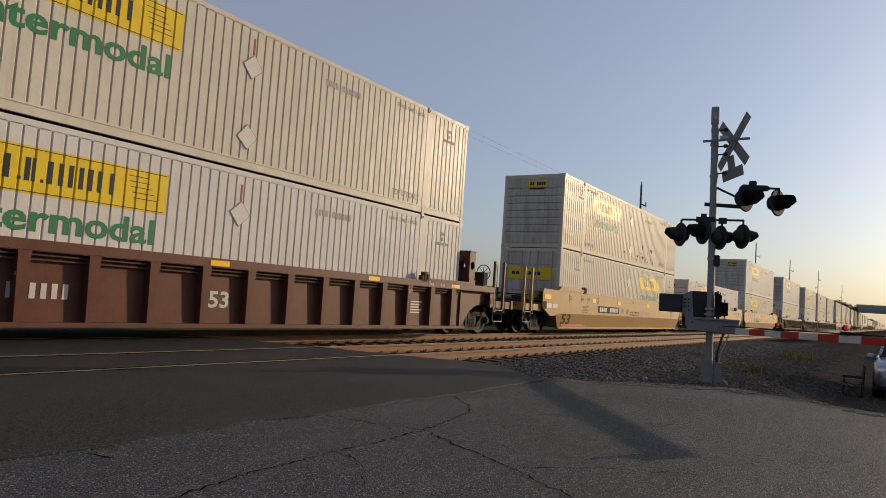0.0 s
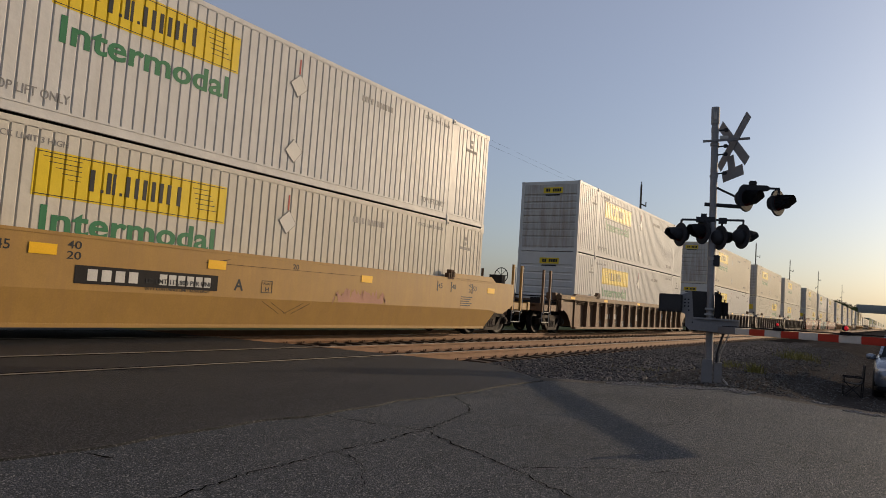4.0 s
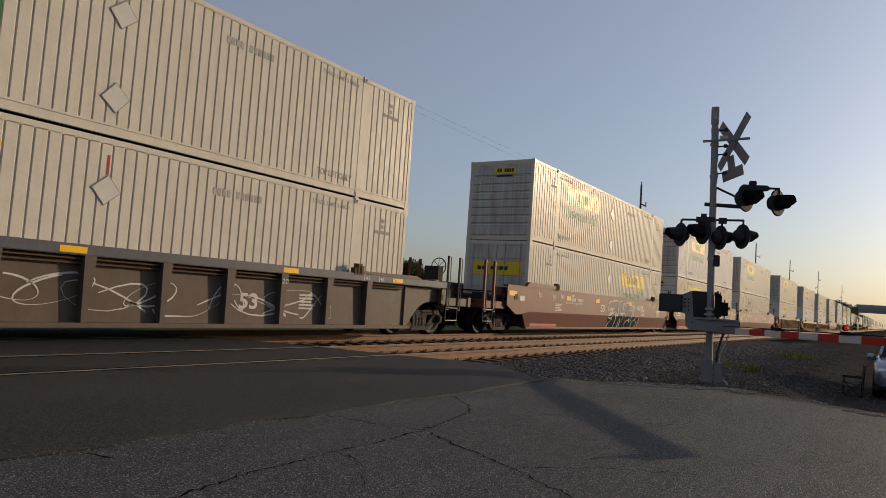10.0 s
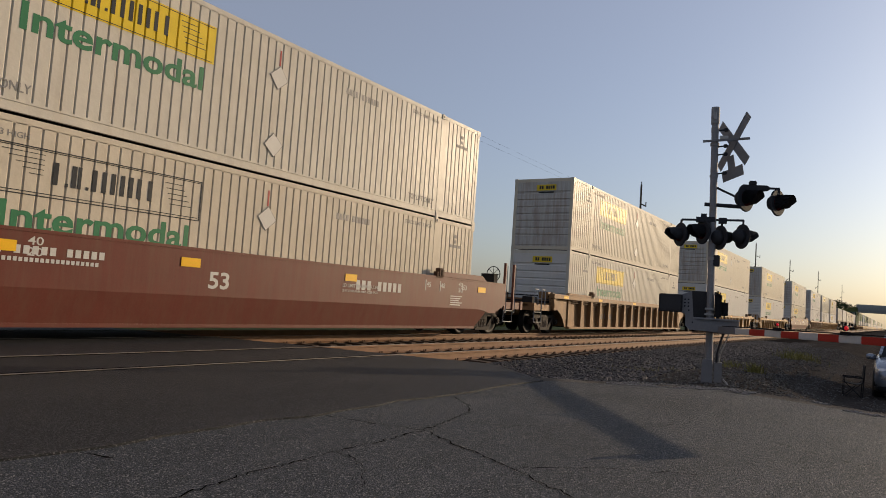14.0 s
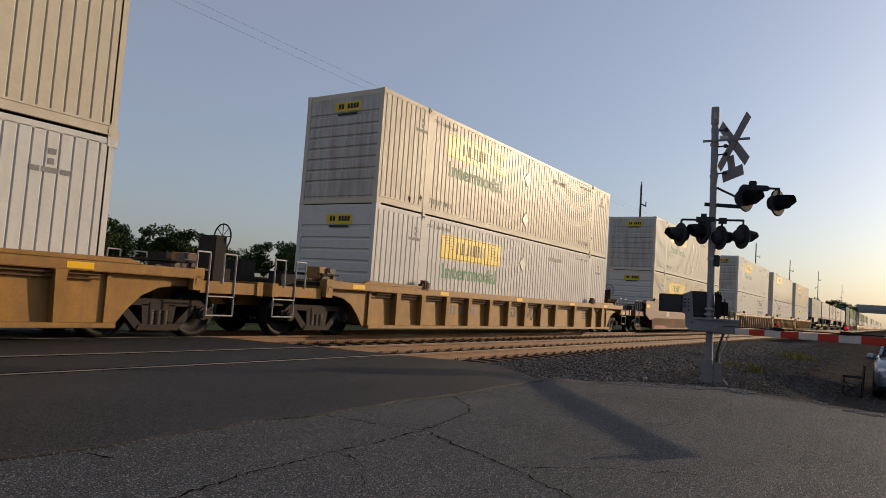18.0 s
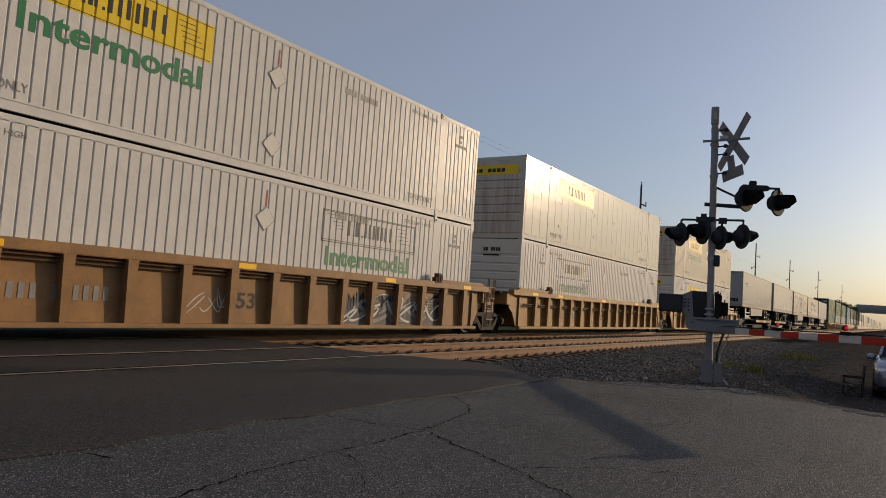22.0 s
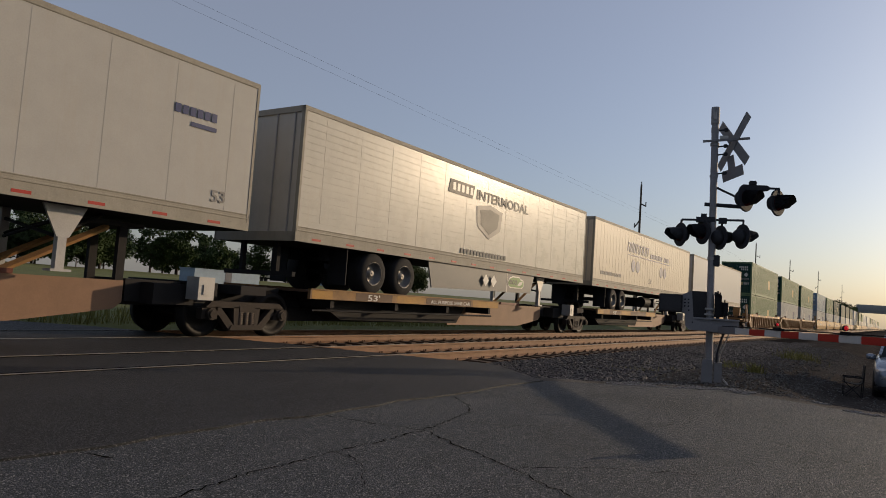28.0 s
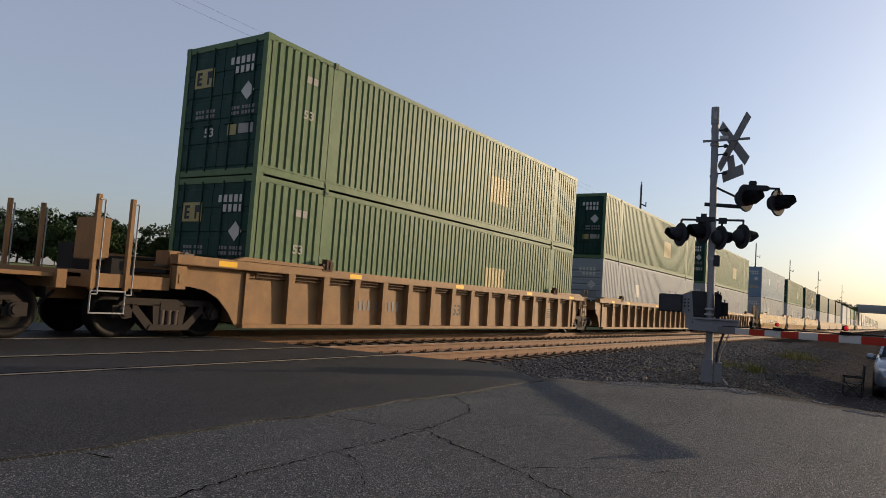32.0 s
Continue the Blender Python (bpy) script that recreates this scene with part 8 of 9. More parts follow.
def fence_grass():
    bm = bmesh.new()
    q = random.Random(9)
    for _ in range(9000):
        x, y = q.uniform(2, 34), 4.6 + 6 * q.random() ** 1.5
        z, h = ground_z(x, y) - 0.03, q.uniform(0.15, 0.5)
        a, w = q.uniform(0, 6.28), 0.012
        dx, dy = math.cos(a) * w, math.sin(a) * w
        v = [bm.verts.new(c) for c in ((x - dx, y - dy, z), (x + dx, y + dy, z), (x + dy * 6, y + dx * 6, z + h))]
        bm.faces.new(v)
    return bm


solid("tall_grass", fence_grass(), M["grassm"], "tall summer grass behind the far track", "grass", kind="stuff")


# ---- crossing signal ----
def signal_lamp(parent, x, y, z, az, size):
    """A lamp with its round black background and hood, facing az degrees in the mast's space."""
    m = pose(x, y, z, 0, 0, az) @ Matrix.Scale(size, 4)
    b = part("background_disc", shared(("bdisc",), lambda: finish("background_disc", lathe([(0.0, 0.0), (0.24, 0.0), (0.255, 0.012), (0.255, 0.028), (0.13, 0.035)], 28), M["lampblack"], False)), M["lampblack"], parent, "black round background", m)
    part("lamp_housing", shared(("lhouse",), lambda: finish("lamp_housing", lathe([(0.155, 0.03), (0.16, 0.1), (0.12, 0.17), (0.05, 0.2), (0.0, 0.2)], 20), M["lampblack"], True)), M["lampblack"], b)
    part("lens", shared(("lens",), lambda: finish("lens", lathe([(0.0, -0.035), (0.08, -0.03), (0.15, -0.006), (0.15, 0.0)], 20), M["lensred"], True)), M["lensred"], b, "dark red lens")
    def hood():
        bm = bmesh.new()
        n = 18
        rings = []
        for k, (d, r) in enumerate(((0.0, 0.15), (-0.14, 0.145), (-0.28, 0.125))):
            half = radians((150, 135, 85)[k])
            rings.append([bm.verts.new((r * math.sin(-half + 2 * half * i / n), d, r * math.cos(-half + 2 * half * i / n))) for i in range(n + 1)])
        for a, c in zip(rings, rings[1:]):
            for i in range(n):
                bm.faces.new((a[i], a[i + 1], c[i + 1], c[i]))
        bmesh.ops.solidify(bm, geom=bm.faces[:], thickness=0.006)
        return bm
    part("hood", shared(("hood",), lambda: finish("hood", hood(), M["lampblack"], False)), M["lampblack"], b)
    return b


sig = thing("crossing_signal", "grey crossing signal mast with crossbuck, hooded lamps and gate gear", "signal", at=pose(13.05, -7.85, -0.12, 0, 0, -78.3))
lean = pose(0, 0, 0, 0, -0.75, 0)
part("mast", lathe([(0.064, 0.0), (0.064, 1.0), (0.069, 1.0), (0.069, 1.2), (0.064, 1.2), (0.062, 4.54), (0.067, 4.55), (0.067, 4.64), (0.062, 4.65), (0.06, 4.74)], 18, "z"), M["mast"], sig, "weathered grey steel mast", at=lean)
part("mast_cap", lathe([(0.068, 4.70), (0.074, 4.72), (0.074, 5.0), (0.068, 5.02), (0.06, 5.01)], 18, "z"), M["mast"], sig, at=lean)
part("cap_slot", bbox(-0.028, 0.028, -0.08, -0.066, 4.77, 4.92, 0.006), M["galv"], sig, at=lean)
part("mast_collar", lathe([(0.062, 0.0), (0.078, 0.0), (0.078, 0.05), (0.062, 0.05)], 16, "z"), M["mast"], sig, at=lean @ Matrix.Translation((0, 0, 4.3)))
part("mast_collar", lathe([(0.062, 0.0), (0.074, 0.0), (0.074, 0.04), (0.062, 0.04)], 16, "z"), M["mast"], sig, at=lean @ Matrix.Translation((0, 0, 3.72)))
part("mast_collar", lathe([(0.062, 0.0), (0.074, 0.0), (0.074, 0.06), (0.062, 0.06)], 16, "z"), M["galv"], sig, at=lean @ Matrix.Translation((0, 0, 2.2)))
part("base_casting", prism([(-0.13, 0.0), (0.06, 0.0), (0.06, 0.3), (0.05, 0.42), (-0.1, 0.42), (-0.12, 0.36)], -0.08, 0.08, "y"), M["signback"], sig)
part("junction_box", bbox(0.085, 0.215, -0.07, 0.07, 0.02, 0.36, 0.012), M["signback"], sig)
part("box_lid", bbox(0.08, 0.22, -0.077, 0.076, 0.35, 0.38, 0.008), M["signback"], sig)
part("cable", rods([((0.31, -0.1, 1.1), (0.2, -0.12, 0.84)), ((0.2, -0.12, 0.84), (0.13, -0.12, 0.56)), ((0.13, -0.12, 0.56), (0.12, -0.1, 0.38))], 0.02), M["lampblack"], sig)
part("cable", rods([((0.36, -0.08, 1.05), (0.24, -0.1, 0.7)), ((0.24, -0.1, 0.7), (0.17, -0.1, 0.52)), ((0.17, -0.1, 0.52), (0.16, -0.1, 0.4))], 0.012), M["galv"], sig)
part("cable", rods([((0.24, -0.14, 0.1), (0.29, -0.16, 0.04)), ((0.29, -0.16, 0.04), (0.36, -0.2, -0.05))], 0.018), M["galv"], sig)
# crossbuck, seen at a slant
part("sign_bracket", boxes((-0.26, 0.53, -0.11, -0.08, -0.02, 0.02)), M["signback"], sig, at=pose(0, 0, 4.38, 0, -3.0, 0))
for z in (4.58, 4.28, 4.13, 3.78):
    part("sign_bracket", shared(("sbr",), lambda: finish("sign_bracket", boxes((0.0, 0.2, -0.015, 0.015, -0.012, 0.012), (0.13, 0.19, -0.02, 0.02, -0.03, 0.03)), M["lampblack"])), M["lampblack"], sig, at=pose(-0.03, 0, z, 0, -6, 0))
part("bracket_light", bbox(0.02, 0.17, -0.05, -0.01, 4.42, 4.48, 0.01), M["alu"], sig, "bright metal clamp")
for a, dy in ((45, 0.0), (-45, 0.016)):
    bl = part("crossbuck_blade", shared(("blade",), lambda: finish("crossbuck_blade", bbox(-0.09, 0.09, -0.004, 0.004, -0.59, 0.59, 0.003), M["signback"])), M["signback"], sig, "grey back of a crossbuck blade", pose(0.262, dy, 4.36, 0, 0, -57) @ pose(0, 0, 0, 0, a, 0))
    part("blade_rim", shared(("brim",), lambda: finish("blade_rim", boxes((-0.09, -0.075, -0.009, -0.004, -0.59, 0.59), (0.075, 0.09, -0.009, -0.004, -0.59, 0.59)), M["mast"])), M["mast"], bl)
part("track_sign", boxes((-0.23, 0.23, -0.006, 0.006, -0.1, 0.1), (-0.075, 0.075, -0.006, 0.006, 0.1, 0.34)), M["signback"], sig, "grey back of a small sign", pose(0.265, 0.05, 3.80, 0, -12, -42))
# lamp pairs
part("lamp_arm", rods([((-0.19, 0.0, 3.22), (0.46, 0.0, 3.18))], 0.035), M["lampblack"], sig)
part("lamp_strut", rods([((-0.1, 0.0, 3.53), (0.04, 0.0, 3.52)), ((0.02, 0.0, 3.52), (0.38, 0.0, 3.34))], 0.02), M["lampblack"], sig)
part("arm_fitting", prism([(0.44, 3.47), (0.62, 3.45), (0.86, 3.48), (0.9, 3.52), (0.84, 3.56), (0.44, 3.58)], -0.06, 0.06, "y"), M["lampblack"], sig)
part("fitting_cap", bbox(0.54, 0.67, -0.05, 0.05, 3.57, 3.65, 0.015), M["lampblack"], sig)
part("lamp_rod", rods([((0.86, 0.0, 3.52), (1.04, 0.0, 3.51)), ((1.03, 0.0, 3.53), (1.03, 0.0, 3.38))], 0.02), M["lampblack"], sig)
part("lamp_crossarm", rods([((-0.57, 0.0, 2.93), (0.48, 0.0, 2.935)), ((-0.57, 0.0, 2.93), (-0.585, 0.0, 2.80)), ((-0.19, 0.0, 2.93), (-0.19, 0.0, 2.85)), ((0.12, 0.0, 2.93), (0.12, 0.0, 2.82)), ((0.475, 0.0, 2.935), (0.475, 0.0, 2.82))], 0.02), M["lampblack"], sig)
part("crossarm_fitting", boxes((-0.32, 0.0, -0.07, 0.07, 2.89, 2.98), (-0.24, -0.14, -0.06, 0.06, 2.98, 3.04)), M["lampblack"], sig)
part("crossarm_fitting", boxes((0.06, 0.2, -0.06, 0.06, 2.87, 2.97)), M["lampblack"], sig)
signal_lamp(sig, 0.51, -0.02, 3.34, 56, 0.97)
signal_lamp(sig, 1.03, -0.02, 3.26, 56, 0.93)
signal_lamp(sig, -0.60, 0.0, 2.652, -57, 0.87)
signal_lamp(sig, -0.215, 0.0, 2.716, -57, 0.91)
signal_lamp(sig, 0.11, 0.0, 2.612, 123, 0.87)
signal_lamp(sig, 0.475, 0.0, 2.644, 123, 0.87)
part("bell", bbox(0.0, 0.11, -0.07, 0.07, 2.09, 2.29, 0.012), M["lampblack"], sig)
# gate gear
part("gate_machine", bbox(-0.36, -0.04, 0.07, 0.42, 1.15, 1.61, 0.02), M["gatebox"], sig, "black gate machine housing")
part("machine_lid", bbox(-0.38, 0.1, 0.07, 0.44, 1.58, 1.63, 0.012), M["gatebox"], sig)
part("machine_cover", bbox(0.05, 0.17, -0.16, 0.16, 1.15, 1.6, 0.03), M["black"], sig)
part("machine_cover", bbox(0.16, 0.28, -0.12, 0.14, 1.16, 1.50, 0.05), M["black"], sig)
part("hinge_bolt", rods([((0.1, -0.17, 1.56), (0.1, -0.17, 1.64)), ((0.14, -0.17, 1.56), (0.14, -0.17, 1.62))], 0.016), M["black"], sig)
part("machine_shelf", bbox(-0.3, 0.47, -0.24, 0.24, 1.125, 1.155, 0.006), M["mast"], sig)
part("shelf_beam", boxes((-0.26, 0.46, -0.2, -0.18, 0.93, 1.125), (-0.26, 0.46, 0.16, 0.18, 0.93, 1.125)), M["signback"], sig)
cw = part("counterweight", bbox(-0.88, -0.48, -0.36, -0.30, 1.22, 1.54, 0.012), M["gatebox"], sig, "black counterweight plates")
part("weight_plate", bbox(-0.86, -0.50, -0.40, -0.362, 1.24, 1.52, 0.01), M["gatebox"], cw)
wa = part("weight_arm", prism([(-0.50, 1.54), (-0.33, 1.62), (-0.29, 1.14), (-0.2, 1.08), (0.47, 1.03), (0.47, 0.90), (-0.36, 0.93), (-0.42, 1.0), (-0.43, 1.2), (-0.50, 1.22)], -0.29, -0.26, "y"), M["signback"], sig, "grey steel gate arm bracket")
for x, z in ((-0.44, 1.46), (-0.38, 1.46), (-0.44, 1.4), (-0.38, 1.4), (-0.44, 1.34), (-0.38, 1.34), (-0.37, 1.27), (-0.3, 1.06), (0.38, 0.97), (0.3, 0.97)):
    part("bolt", shared(("bolt",), lambda: finish("bolt", lathe([(0.0, -0.012), (0.014, -0.012), (0.014, 0.0)], 8), M["black"])), M["black"], wa, at=Matrix.Translation((x, -0.29, z)))
for z in (1.32, 1.22):
    part("mast_clamp", shared(("mclamp",), lambda: finish("mast_clamp", boxes((-0.1, 0.08, -0.09, 0.09, -0.018, 0.018)), M["galv"])), M["galv"], sig, at=Matrix.Translation((-0.01, 0, z)))

ARM_A, ARM_B = Vector((12.9, -7.97, 0.84)), Vector((9.22, -11.314, 0.915))
ad = (ARM_B - ARM_A)
AL = ad.length
arm = thing("gate_arm", "lowered crossing gate arm striped red and white", "gate", at=Matrix.Translation(ARM_A) @ ad.to_track_quat("X", "Z").to_matrix().to_4x4())
x, i = 0.616, 1
while x < AL:
    w = 0.40
    part("stripe", shared(("stripe", i % 2), lambda: finish("stripe", bbox(0, w - 0.002, -0.018, 0.018, -0.05, 0.05, 0.005), M["reds" if i % 2 == 0 else "whites"])), M["reds"], arm, "red stripe" if i % 2 == 0 else "white stripe", Matrix.Translation((x, 0, 0)))
    x += w
    i += 1
part("butt", bbox(-0.2, 0.616, -0.03, 0.03, -0.06, 0.06, 0.008), M["signback"], arm, "grey steel arm adapter")
part("lamp_cable", rods([((0.1, 0.03, 0.07), (AL - 0.1, 0.03, 0.07))], 0.008), M["black"], arm)
for x, k in ((1.70, 0.5), (3.12, 0.66), (AL - 0.1, 0.66)):
    g = part("gate_lamp", shared(("glamp",), lambda: finish("gate_lamp", boxes((-0.05, 0.05, -0.04, 0.04, 0.05, 0.1), (-0.02, 0.13, -0.03, 0.03, 0.055, 0.085), (0.1, 0.3, -0.012, 0.012, 0.062, 0.078)), M["black"])), M["black"], arm, at=Matrix.Translation((x, 0, 0)))
    part("lamp_ring", shared(("gring",), lambda: finish("lamp_ring", lathe([(0.05, -0.02), (0.06, -0.02), (0.06, 0.02), (0.05, 0.02)], 18, "x"), M["black"])), M["black"], g, at=Matrix.Translation((0, 0, 0.145)) @ Matrix.Scale(k, 4))
    part("lens", shared(("glens",), lambda: finish("lens", lathe([(0.0, -0.05), (0.04, -0.038), (0.053, 0.0), (0.04, 0.038), (0.0, 0.05)], 14, "x"), M["lampred"], True)), M["lampred"], g, "lit red lens", Matrix.Translation((0, 0, 0.145)) @ Matrix.Scale(k, 4))

# ---- power poles behind the tracks ----
def power_pole(x, y, h, arms=True):
    p = thing("utility_pole", "tall weathered wooden power pole with crossarms", "pole", "power poles behind the tracks", at=pose(x, y, ground_z(x, y) - 0.1))
    part("shaft", lathe([(0.15, 0.0), (0.095, h), (0.0, h)], 10, "z"), M["polewood"], p)
    if arms:
        part("crossarm", rods([((-1.1, -0.9, h * 0.83), (0, 0, h * 0.86)), ((1.1, 0.9, h * 0.70), (0, 0, h * 0.74))], 0.07), M["polewood"], p)
        part("insulators", rods([((-1.1, -0.9, h * 0.83), (-1.1, -0.9, h * 0.86)), ((1.1, 0.9, h * 0.7), (1.1, 0.9, h * 0.73)), ((0, 0, h), (0, 0, h + 0.3))], 0.06), M["galv"], p)
    return p


for x, h in ((71.45, 14.7), (144.1, 15.9), (196.3, 17.0), (275.0, 19.7), (407.8, 22.0)):
    power_pole(x, 12.0, h)
power_pole(-4.0, 12.0, 14.7)
for x, y in ((88.0, 160.0), (96.0, 165.0)):
    power_pole(x, y, 12.0, False)
for z in (11.36, 11.73):
    solid("power_line", rods([((-4 + 25.15 * k, 12.0, z), (-4 + 25.15 * (k + 1), 12.0, z)) for k in range(8)], 0.004, 4), M["black"], "thin dark overhead wire between power poles", "wire", "overhead wires")


# ---- trees, bridge and distance ----
def tree(x, y, h, r, seed):
    """Tapered trunk, limbs and a crown of small ragged leaves."""
    q = random.Random(seed)
    t = thing("tree", "dark green leafy tree at the field's edge", "tree", "trees behind the field", at=pose(x, y, ground_z(x, y) - 0.1))
    bm = bmesh.new()
    top = Vector((q.uniform(-0.3, 0.3), q.uniform(-0.3, 0.3), h * 0.72))
    pts = [Vector((0, 0, 0)), Vector((q.uniform(-0.15, 0.15), q.uniform(-0.15, 0.15), h * 0.35)), top]
    for i, (a, b) in enumerate(zip(pts, pts[1:])):
        d = b - a
        bmesh.ops.create_cone(bm, cap_ends=True, segments=7, radius1=h * 0.022 * (1 - 0.4 * i), radius2=h * 0.022 * (0.6 - 0.4 * i), depth=d.length, matrix=Matrix.Translation((a + b) / 2) @ d.to_track_quat("Z", "Y").to_matrix().to_4x4())
    tips = []
    for k in range(17):
        s = pts[1].lerp(top, q.random()) if k > 7 else pts[0].lerp(pts[1], q.uniform(0.25, 1.0))
        a = q.uniform(0, 6.28)
        e = s + Vector((math.cos(a) * r * q.uniform(0.45, 0.85), math.sin(a) * r * q.uniform(0.45, 0.85), h * q.uniform(0.0, 0.24)))
        rod(bm, s, e, h * 0.006, 5)
        tips += [e, s.lerp(e, 0.6)]
    tips.append(top + Vector((0, 0, h * 0.12)))
    part("trunk", bm, M["bark"], t)
    vs, fs = [], []
    for c in tips:
        cr = r * q.uniform(0.26, 0.46)
        for _ in range(110):
            a, b = q.uniform(0, 6.28), math.acos(q.uniform(-1, 1))
            d = cr * q.random() ** 0.4
            p = Vector((c.x + d * math.sin(b) * math.cos(a), c.y + d * math.sin(b) * math.sin(a), c.z + 0.75 * d * math.cos(b)))
            u_ = Vector((q.gauss(0, 1), q.gauss(0, 1), q.gauss(0, 1))).normalized()
            w_ = u_.orthogonal().normalized()
            s = q.uniform(0.15, 0.36)
            k = len(vs)
            vs += [(p - u_ * s)[:], (p + w_ * s * 0.6)[:], (p + u_ * s)[:], (p - w_ * s * 0.6)[:]]
            fs.append((k, k + 1, k + 2, k + 3))
    me = bpy.data.meshes.new("crown")
    me.from_pydata(vs, [], fs)
    me.materials.append(M["leaf"])
    part("crown", me, M["leaf"], t)
    return t


TREES = [tree(0, 0, 9.5, 3.6, 11), tree(0, 0, 8.2, 3.2, 12), tree(0, 0, 10.2, 4.0, 13)]
rr = random.Random(21)
x, k = 40.0, 0
spots = []
while x < 175:
    spots.append((x + rr.uniform(-1, 1), 112 + rr.uniform(-5, 10)))
    x += rr.uniform(2.6, 4.6)
spots += [(58, 100), (63, 101), (60, 104)]
spots += [(-60 + 9 * i, 118 + rr.uniform(-5, 10)) for i in range(11)]
spots += [(299 + rr.uniform(-4, 8), 3.5 + 2.6 * i + rr.uniform(-1, 1)) for i in range(6)] + [(330 + 14 * i, 16 + rr.uniform(0, 8)) for i in range(8)]
for i, (x, y) in enumerate(spots):
    z = ground_z(x, y) - 0.1
    if x > 280:
        z += 1.5
    m = pose(x, y, z, 0, 0, rr.uniform(0, 360))
    if i < 3:
        TREES[i].matrix_basis = m
    else:
        copy_thing(TREES[i % 3], m)

br = thing("overpass", "pale concrete road bridge over the tracks", "bridge", at=pose(285, 0, 0))
part("deck", boxes((-5, 5, -120, 0.5, 7.0, 7.8)), M["concrete"], br)
part("parapet", boxes((-5.2, -4.9, -120, 0.5, 7.8, 8.9)), M["concrete"], br, "solid concrete parapet")
part("parapet", boxes((4.9, 5.2, -120, 0.5, 7.8, 8.9)), M["concrete"], br)
for y in (-26, -60, -95):
    part("pier", boxes((-4, 4, y - 0.6, y + 0.6, -0.3, 7.0)), M["concrete"], br)
part("girder", boxes((-4.6, -4.2, -120, 0.5, 6.2, 7.0), (4.2, 4.6, -120, 0.5, 6.2, 7.0), (-0.2, 0.2, -120, 0.5, 6.2, 7.0)), M["concrete"], br)
solid("bridge_abutment", prism([(0.0, 7.9), (0.5, 7.9), (40, -0.3), (0.0, -0.3)], 280, 290, "x"), M["field"], "grassy bridge abutment", "embankment", kind="structure")

shed = thing("equipment_shed", "low blue-grey metal equipment shed in the field", "shed", at=pose(57, 60, 0.75))
part("shed_wall", boxes((-5, 5, -1.4, 1.4, 0, 1.75)), M["shed"], shed)
part("shed_roof", bbox(-5.1, 5.1, -1.5, 1.5, 1.75, 1.85, 0.02), M["shed"], shed)
part("shed_door", boxes((-0.5, 0.5, -1.43, -1.4, 0.1, 1.6)), M["slate"], shed)
bld = thing("warehouse", "long low blue-grey building beyond the trees", "building", at=pose(186, 152, 2.0))
part("wall", boxes((-14, 14, -5, 5, 0, 5.5)), M["shed"], bld)
part("roof", bbox(-14.3, 14.3, -5.3, 5.3, 5.5, 5.9, 0.05), M["slate"], bld)


def lorry():
    t = thing("semi_truck", "white semi truck driving on the far highway", "truck")
    part("trailer_body", bbox(0, 13.5, -1.25, 1.25, 1.1, 3.6, 0.03), M["white"], t)
    part("cab", prism([(14.0, 0.7), (17.6, 0.7), (17.8, 1.6), (16.4, 1.9), (15.9, 3.0), (15.2, 3.4), (14.0, 3.4)], -1.2, 1.2, "y"), M["white"], t)
    part("cab_window", prism([(15.1, 2.0), (16.2, 2.0), (15.75, 2.85), (15.1, 2.85)], -1.22, 1.22, "y"), M["glass"], t)
    part("chassis", boxes((0.3, 17.2, -0.5, 0.5, 0.7, 1.1)), M["under"], t)
    for x in (1.5, 2.8, 13.2, 14.5, 16.8):
        part("wheel", shared(("lwheel",), lambda: finish("wheel", lathe([(0.0, -0.15), (0.45, -0.15), (0.52, -0.08), (0.52, 0.08), (0.0, 0.15)], 16), M["tyre"])), M["tyre"], t, at=Matrix.Translation((x, -1.05, 0.52)))
    return t


LORRY = lorry()
solid("highway", prism([(-400, 114.0), (500, 114.0), (500, 122.0), (-400, 122.0)], 1.7, 2.02, "z"), M["asphalt_old"], "far highway along the tree line", "road", kind="structure")


# ---- parked car and the camp chair beside it ----
def loft(sections, n=20):
    """A skin over rounded cross-sections: rows of x, half width, low z, high z, roundness."""
    bm = bmesh.new()
    rings = []
    for x, w, z0, z1, e in sections:
        ring = []
        for i in range(n):
            a = 2 * math.pi * (i + 0.5) / n
            c, s = math.cos(a), math.sin(a)
            ring.append(bm.verts.new((x, math.copysign(abs(c) ** e, c) * w, (z0 + z1) / 2 + math.copysign(abs(s) ** e, s) * (z1 - z0) / 2)))
        rings.append(ring)
    for a, b in zip(rings, rings[1:]):
        for i in range(n):
            bm.faces.new((a[i], a[(i + 1) % n], b[(i + 1) % n], b[i]))
    bm.faces.new(rings[0])
    bm.faces.new(rings[-1])
    bmesh.ops.recalc_face_normals(bm, faces=bm.faces[:])
    return bm


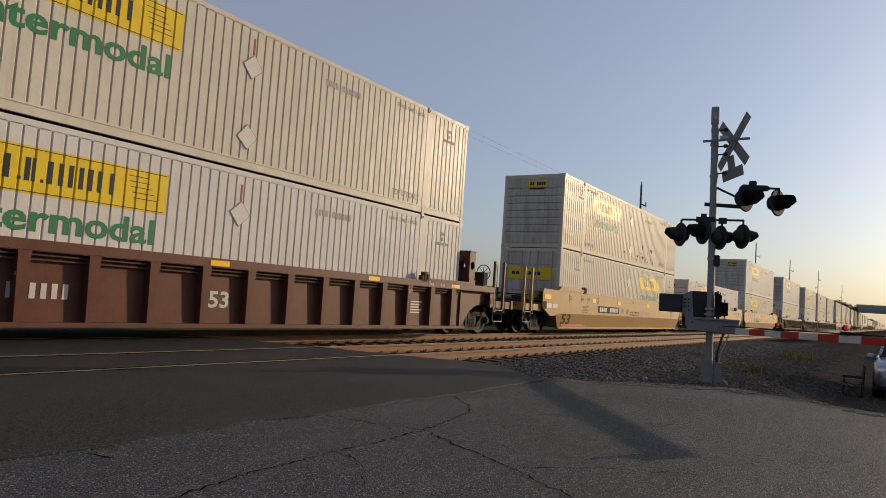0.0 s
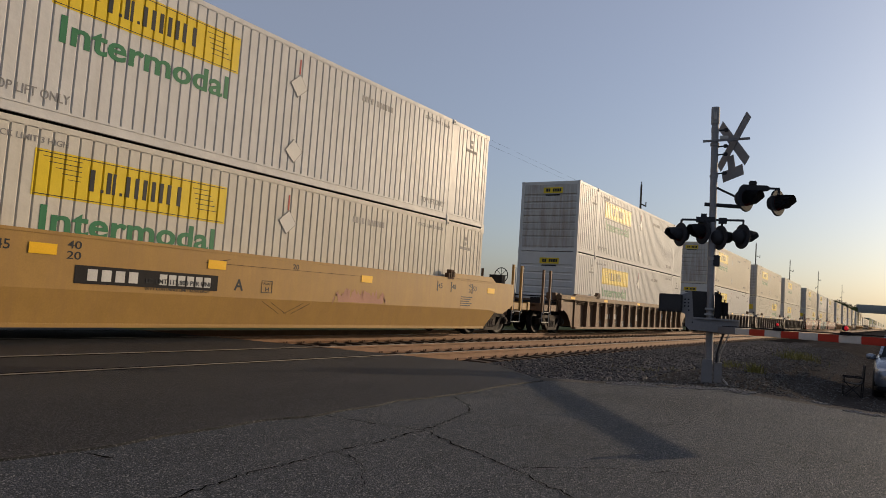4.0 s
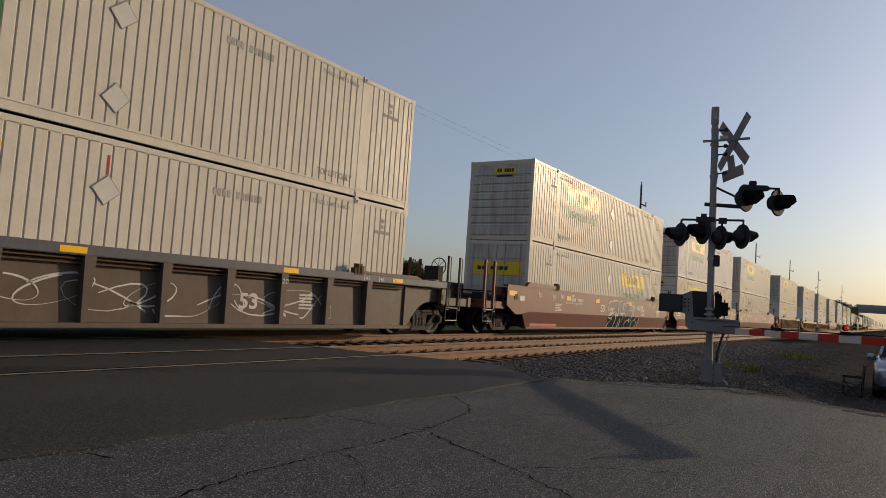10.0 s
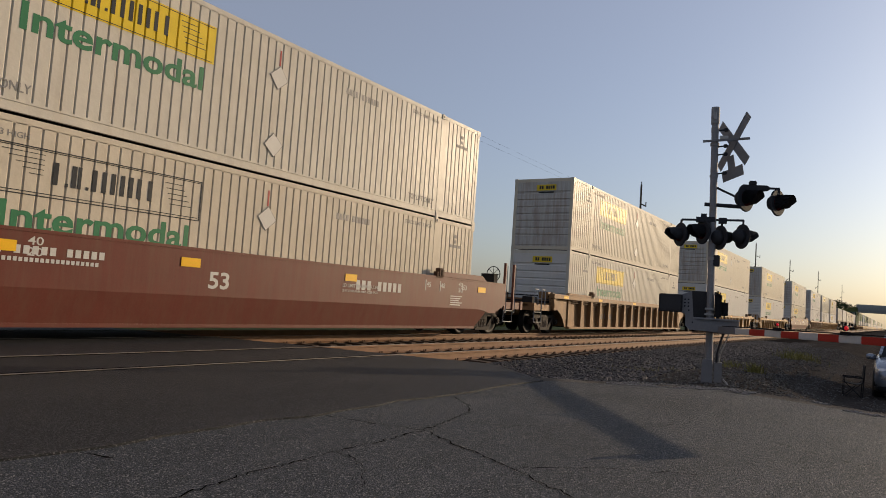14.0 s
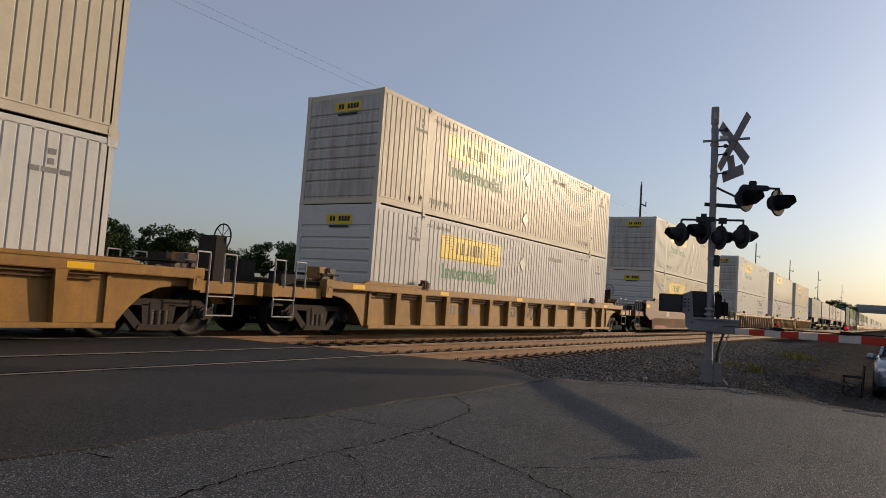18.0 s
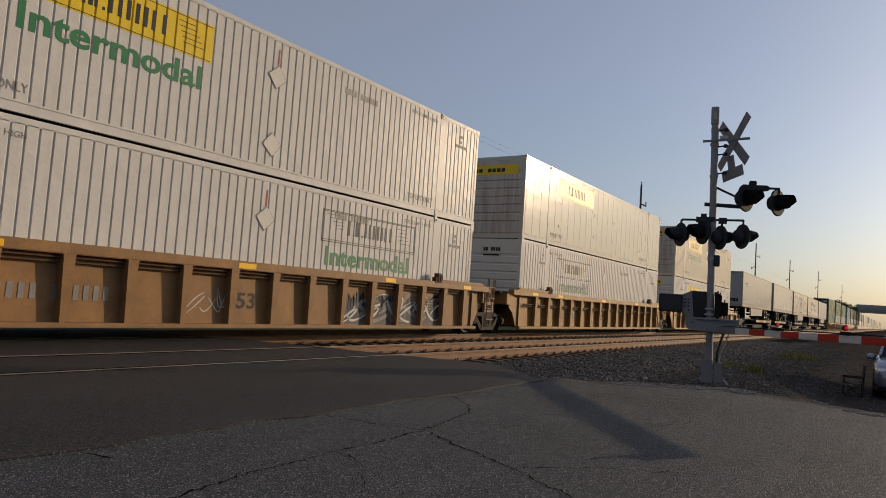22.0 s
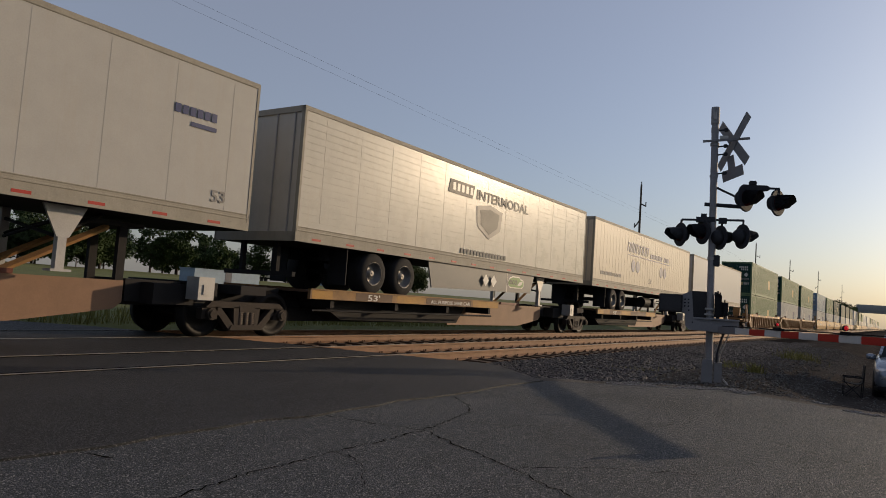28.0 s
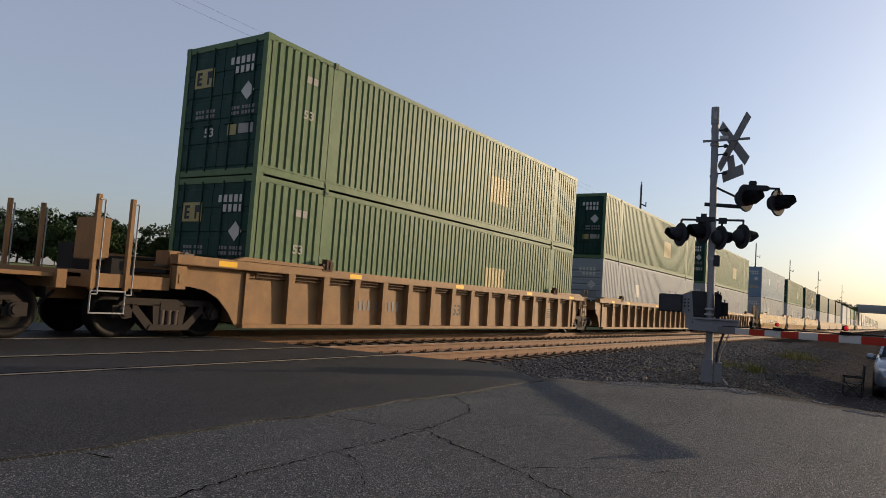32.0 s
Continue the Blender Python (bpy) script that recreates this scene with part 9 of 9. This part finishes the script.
def parked_car():
    c = thing("parked_car", "silver-blue car parked nose first on the gravel", "car", at=pose(18.4, -11.1, ground_z(20, -11) - 0.03))
    part("body", loft([(0.0, 0.62, 0.34, 0.62, 0.6), (0.06, 0.74, 0.26, 0.70, 0.5), (0.25, 0.83, 0.22, 0.79, 0.42), (0.8, 0.87, 0.22, 0.90, 0.38), (1.35, 0.88, 0.22, 0.98, 0.36), (3.9, 0.88, 0.22, 1.0, 0.36), (4.45, 0.84, 0.26, 0.98, 0.4), (4.6, 0.7, 0.36, 0.9, 0.5)], 28), M["carpaint"], c, "silver-blue painted body", smooth=True)
    part("cabin", loft([(1.25, 0.78, 0.85, 1.0, 0.5), (1.7, 0.74, 0.85, 1.28, 0.45), (2.1, 0.66, 0.85, 1.46, 0.42), (2.7, 0.65, 0.85, 1.5, 0.42), (3.4, 0.66, 0.85, 1.46, 0.42), (4.1, 0.74, 0.85, 1.1, 0.5)], 24), M["glass"], c, "dark windows", smooth=True)
    part("roof", loft([(1.95, 0.6, 1.38, 1.45, 0.6), (2.2, 0.61, 1.4, 1.5, 0.6), (2.8, 0.61, 1.4, 1.53, 0.6), (3.5, 0.6, 1.36, 1.48, 0.6)], 16), M["carpaint"], c, smooth=True)
    for y, s in ((-0.76, -1), (0.76, 1)):
        part("roof_pillar", rods([((1.25, y, 0.98), (2.05, y * 0.86, 1.44))], 0.035), M["carpaint"], c)
        hl = part("headlight", loft([(0.10, 0.10, -0.05, 0.06, 0.8), (0.2, 0.15, -0.07, 0.09, 0.7), (0.42, 0.15, -0.05, 0.11, 0.7), (0.5, 0.1, 0.0, 0.1, 0.8)], 14), M["chrome"], c, "clear headlight", Matrix.Translation((0.0, s * 0.64, 0.64)), True)
        mr = part("mirror", loft([(0.0, 0.06, -0.04, 0.04, 0.8), (0.04, 0.11, -0.07, 0.07, 0.7), (0.13, 0.11, -0.07, 0.07, 0.7), (0.15, 0.09, -0.05, 0.05, 0.7)], 14), M["carpaint"], c, "pale wing mirror", Matrix.Translation((1.5, s * 0.95, 0.92)), True)
        part("mirror_stalk", boxes((0.02, 0.1, min(0, -s * 0.2), max(0, -s * 0.2), -0.07, -0.03)), M["black"], mr)
    part("grille", bbox(-0.03, 0.1, -0.4, 0.4, 0.40, 0.55, 0.02), M["black"], c)
    part("lower_bumper", loft([(-0.02, 0.6, 0.2, 0.36, 0.6), (0.1, 0.76, 0.17, 0.36, 0.5), (0.4, 0.86, 0.17, 0.34, 0.5)], 18), M["black"], c, "dark lower bumper", smooth=True)
    for x in (0.92, 3.52):
        for y in (-0.78, 0.78):
            w = part("wheel", shared(("cwheel",), lambda: finish("wheel", lathe([(0.2, -0.11), (0.3, -0.11), (0.33, -0.07), (0.33, 0.07), (0.3, 0.11), (0.2, 0.11)], 22, "y", False), M["tyre"])), M["tyre"], c, at=Matrix.Translation((x, y, 0.33)))
            part("rim", shared(("crim",), lambda: finish("rim", lathe([(0.0, -0.07), (0.19, -0.085), (0.2, 0.0), (0.19, 0.085), (0.0, 0.07)], 18), M["alu"])), M["alu"], w)
    return c


parked_car()


def camp_chair():
    """Folding fabric chair seen from its side; x runs from its front to its back."""
    z = ground_z(18.5, -9.9)
    c = thing("camp_chair", "dark fabric folding camp chair standing on the dirt", "chair", at=pose(18.45, -9.66, z - 0.01, 0, 0, -84) @ Matrix.Scale(0.86, 4))
    for y in (-0.25, 0.25):
        part("leg", rods([((0.0, y, 0.0), (0.42, y, 0.42))], 0.011), M["black"], c)
        part("leg", rods([((0.42, y, 0.0), (0.0, y, 0.42))], 0.011), M["black"], c)
        part("front_post", rods([((0.0, y, 0.0), (0.0, y, 0.58))], 0.011), M["black"], c)
        part("back_post", rods([((0.42, y, 0.0), (0.47, y, 0.86))], 0.013), M["black"], c)
        part("armrest", bbox(-0.03, 0.45, y - 0.035, y + 0.035, 0.52, 0.55, 0.012), M["black"], c)
    part("seat", prism([(-0.02, 0.42), (0.12, 0.38), (0.3, 0.36), (0.44, 0.40), (0.44, 0.385), (0.3, 0.345), (0.12, 0.365), (-0.02, 0.405)], -0.25, 0.25, "y"), M["tyre"], c, "sagging black fabric seat")
    part("backrest", prism([(0.42, 0.4), (0.445, 0.4), (0.485, 0.85), (0.46, 0.85)], -0.25, 0.25, "y"), M["tyre"], c, "black fabric backrest")
    return c


camp_chair()


# ---- what moves ----
def roll(wheels, u):
    """Turns a wheelset by the way it has gone while it passes the crossing."""
    x, y, zz = wheels.location
    when = [k / 30 for k in range(961) if -5 < u + x - run(k / 30) < 48]
    if not when:
        return
    def at(t):
        return pose(x, y, zz, 0, -math.degrees(run(t) / WHEEL_R) % 360, 0)
    rows = [(t, at(t)) for t in when]
    if when[0] > 0:
        rows.insert(0, (0.0, at(when[0])))
    if when[-1] < 32:
        rows.append((32.0, at(when[-1])))
    walk(wheels, rows)


def motions():
    walk(LORRY, [(t, pose(100.0 + 27.0 * (t - 27.5), 118.0, 2.02)) for t in (0.0, 16.0, 32.0)])
    for ob, u, z in TRAIN:
        walk(ob, [(t, pose(u - run(t), TRACK_Y, z)) for t in TIMES])
        for part_ob in ob.children:
            if part_ob.name.startswith("wheelset"):
                roll(part_ob, u)


motions()
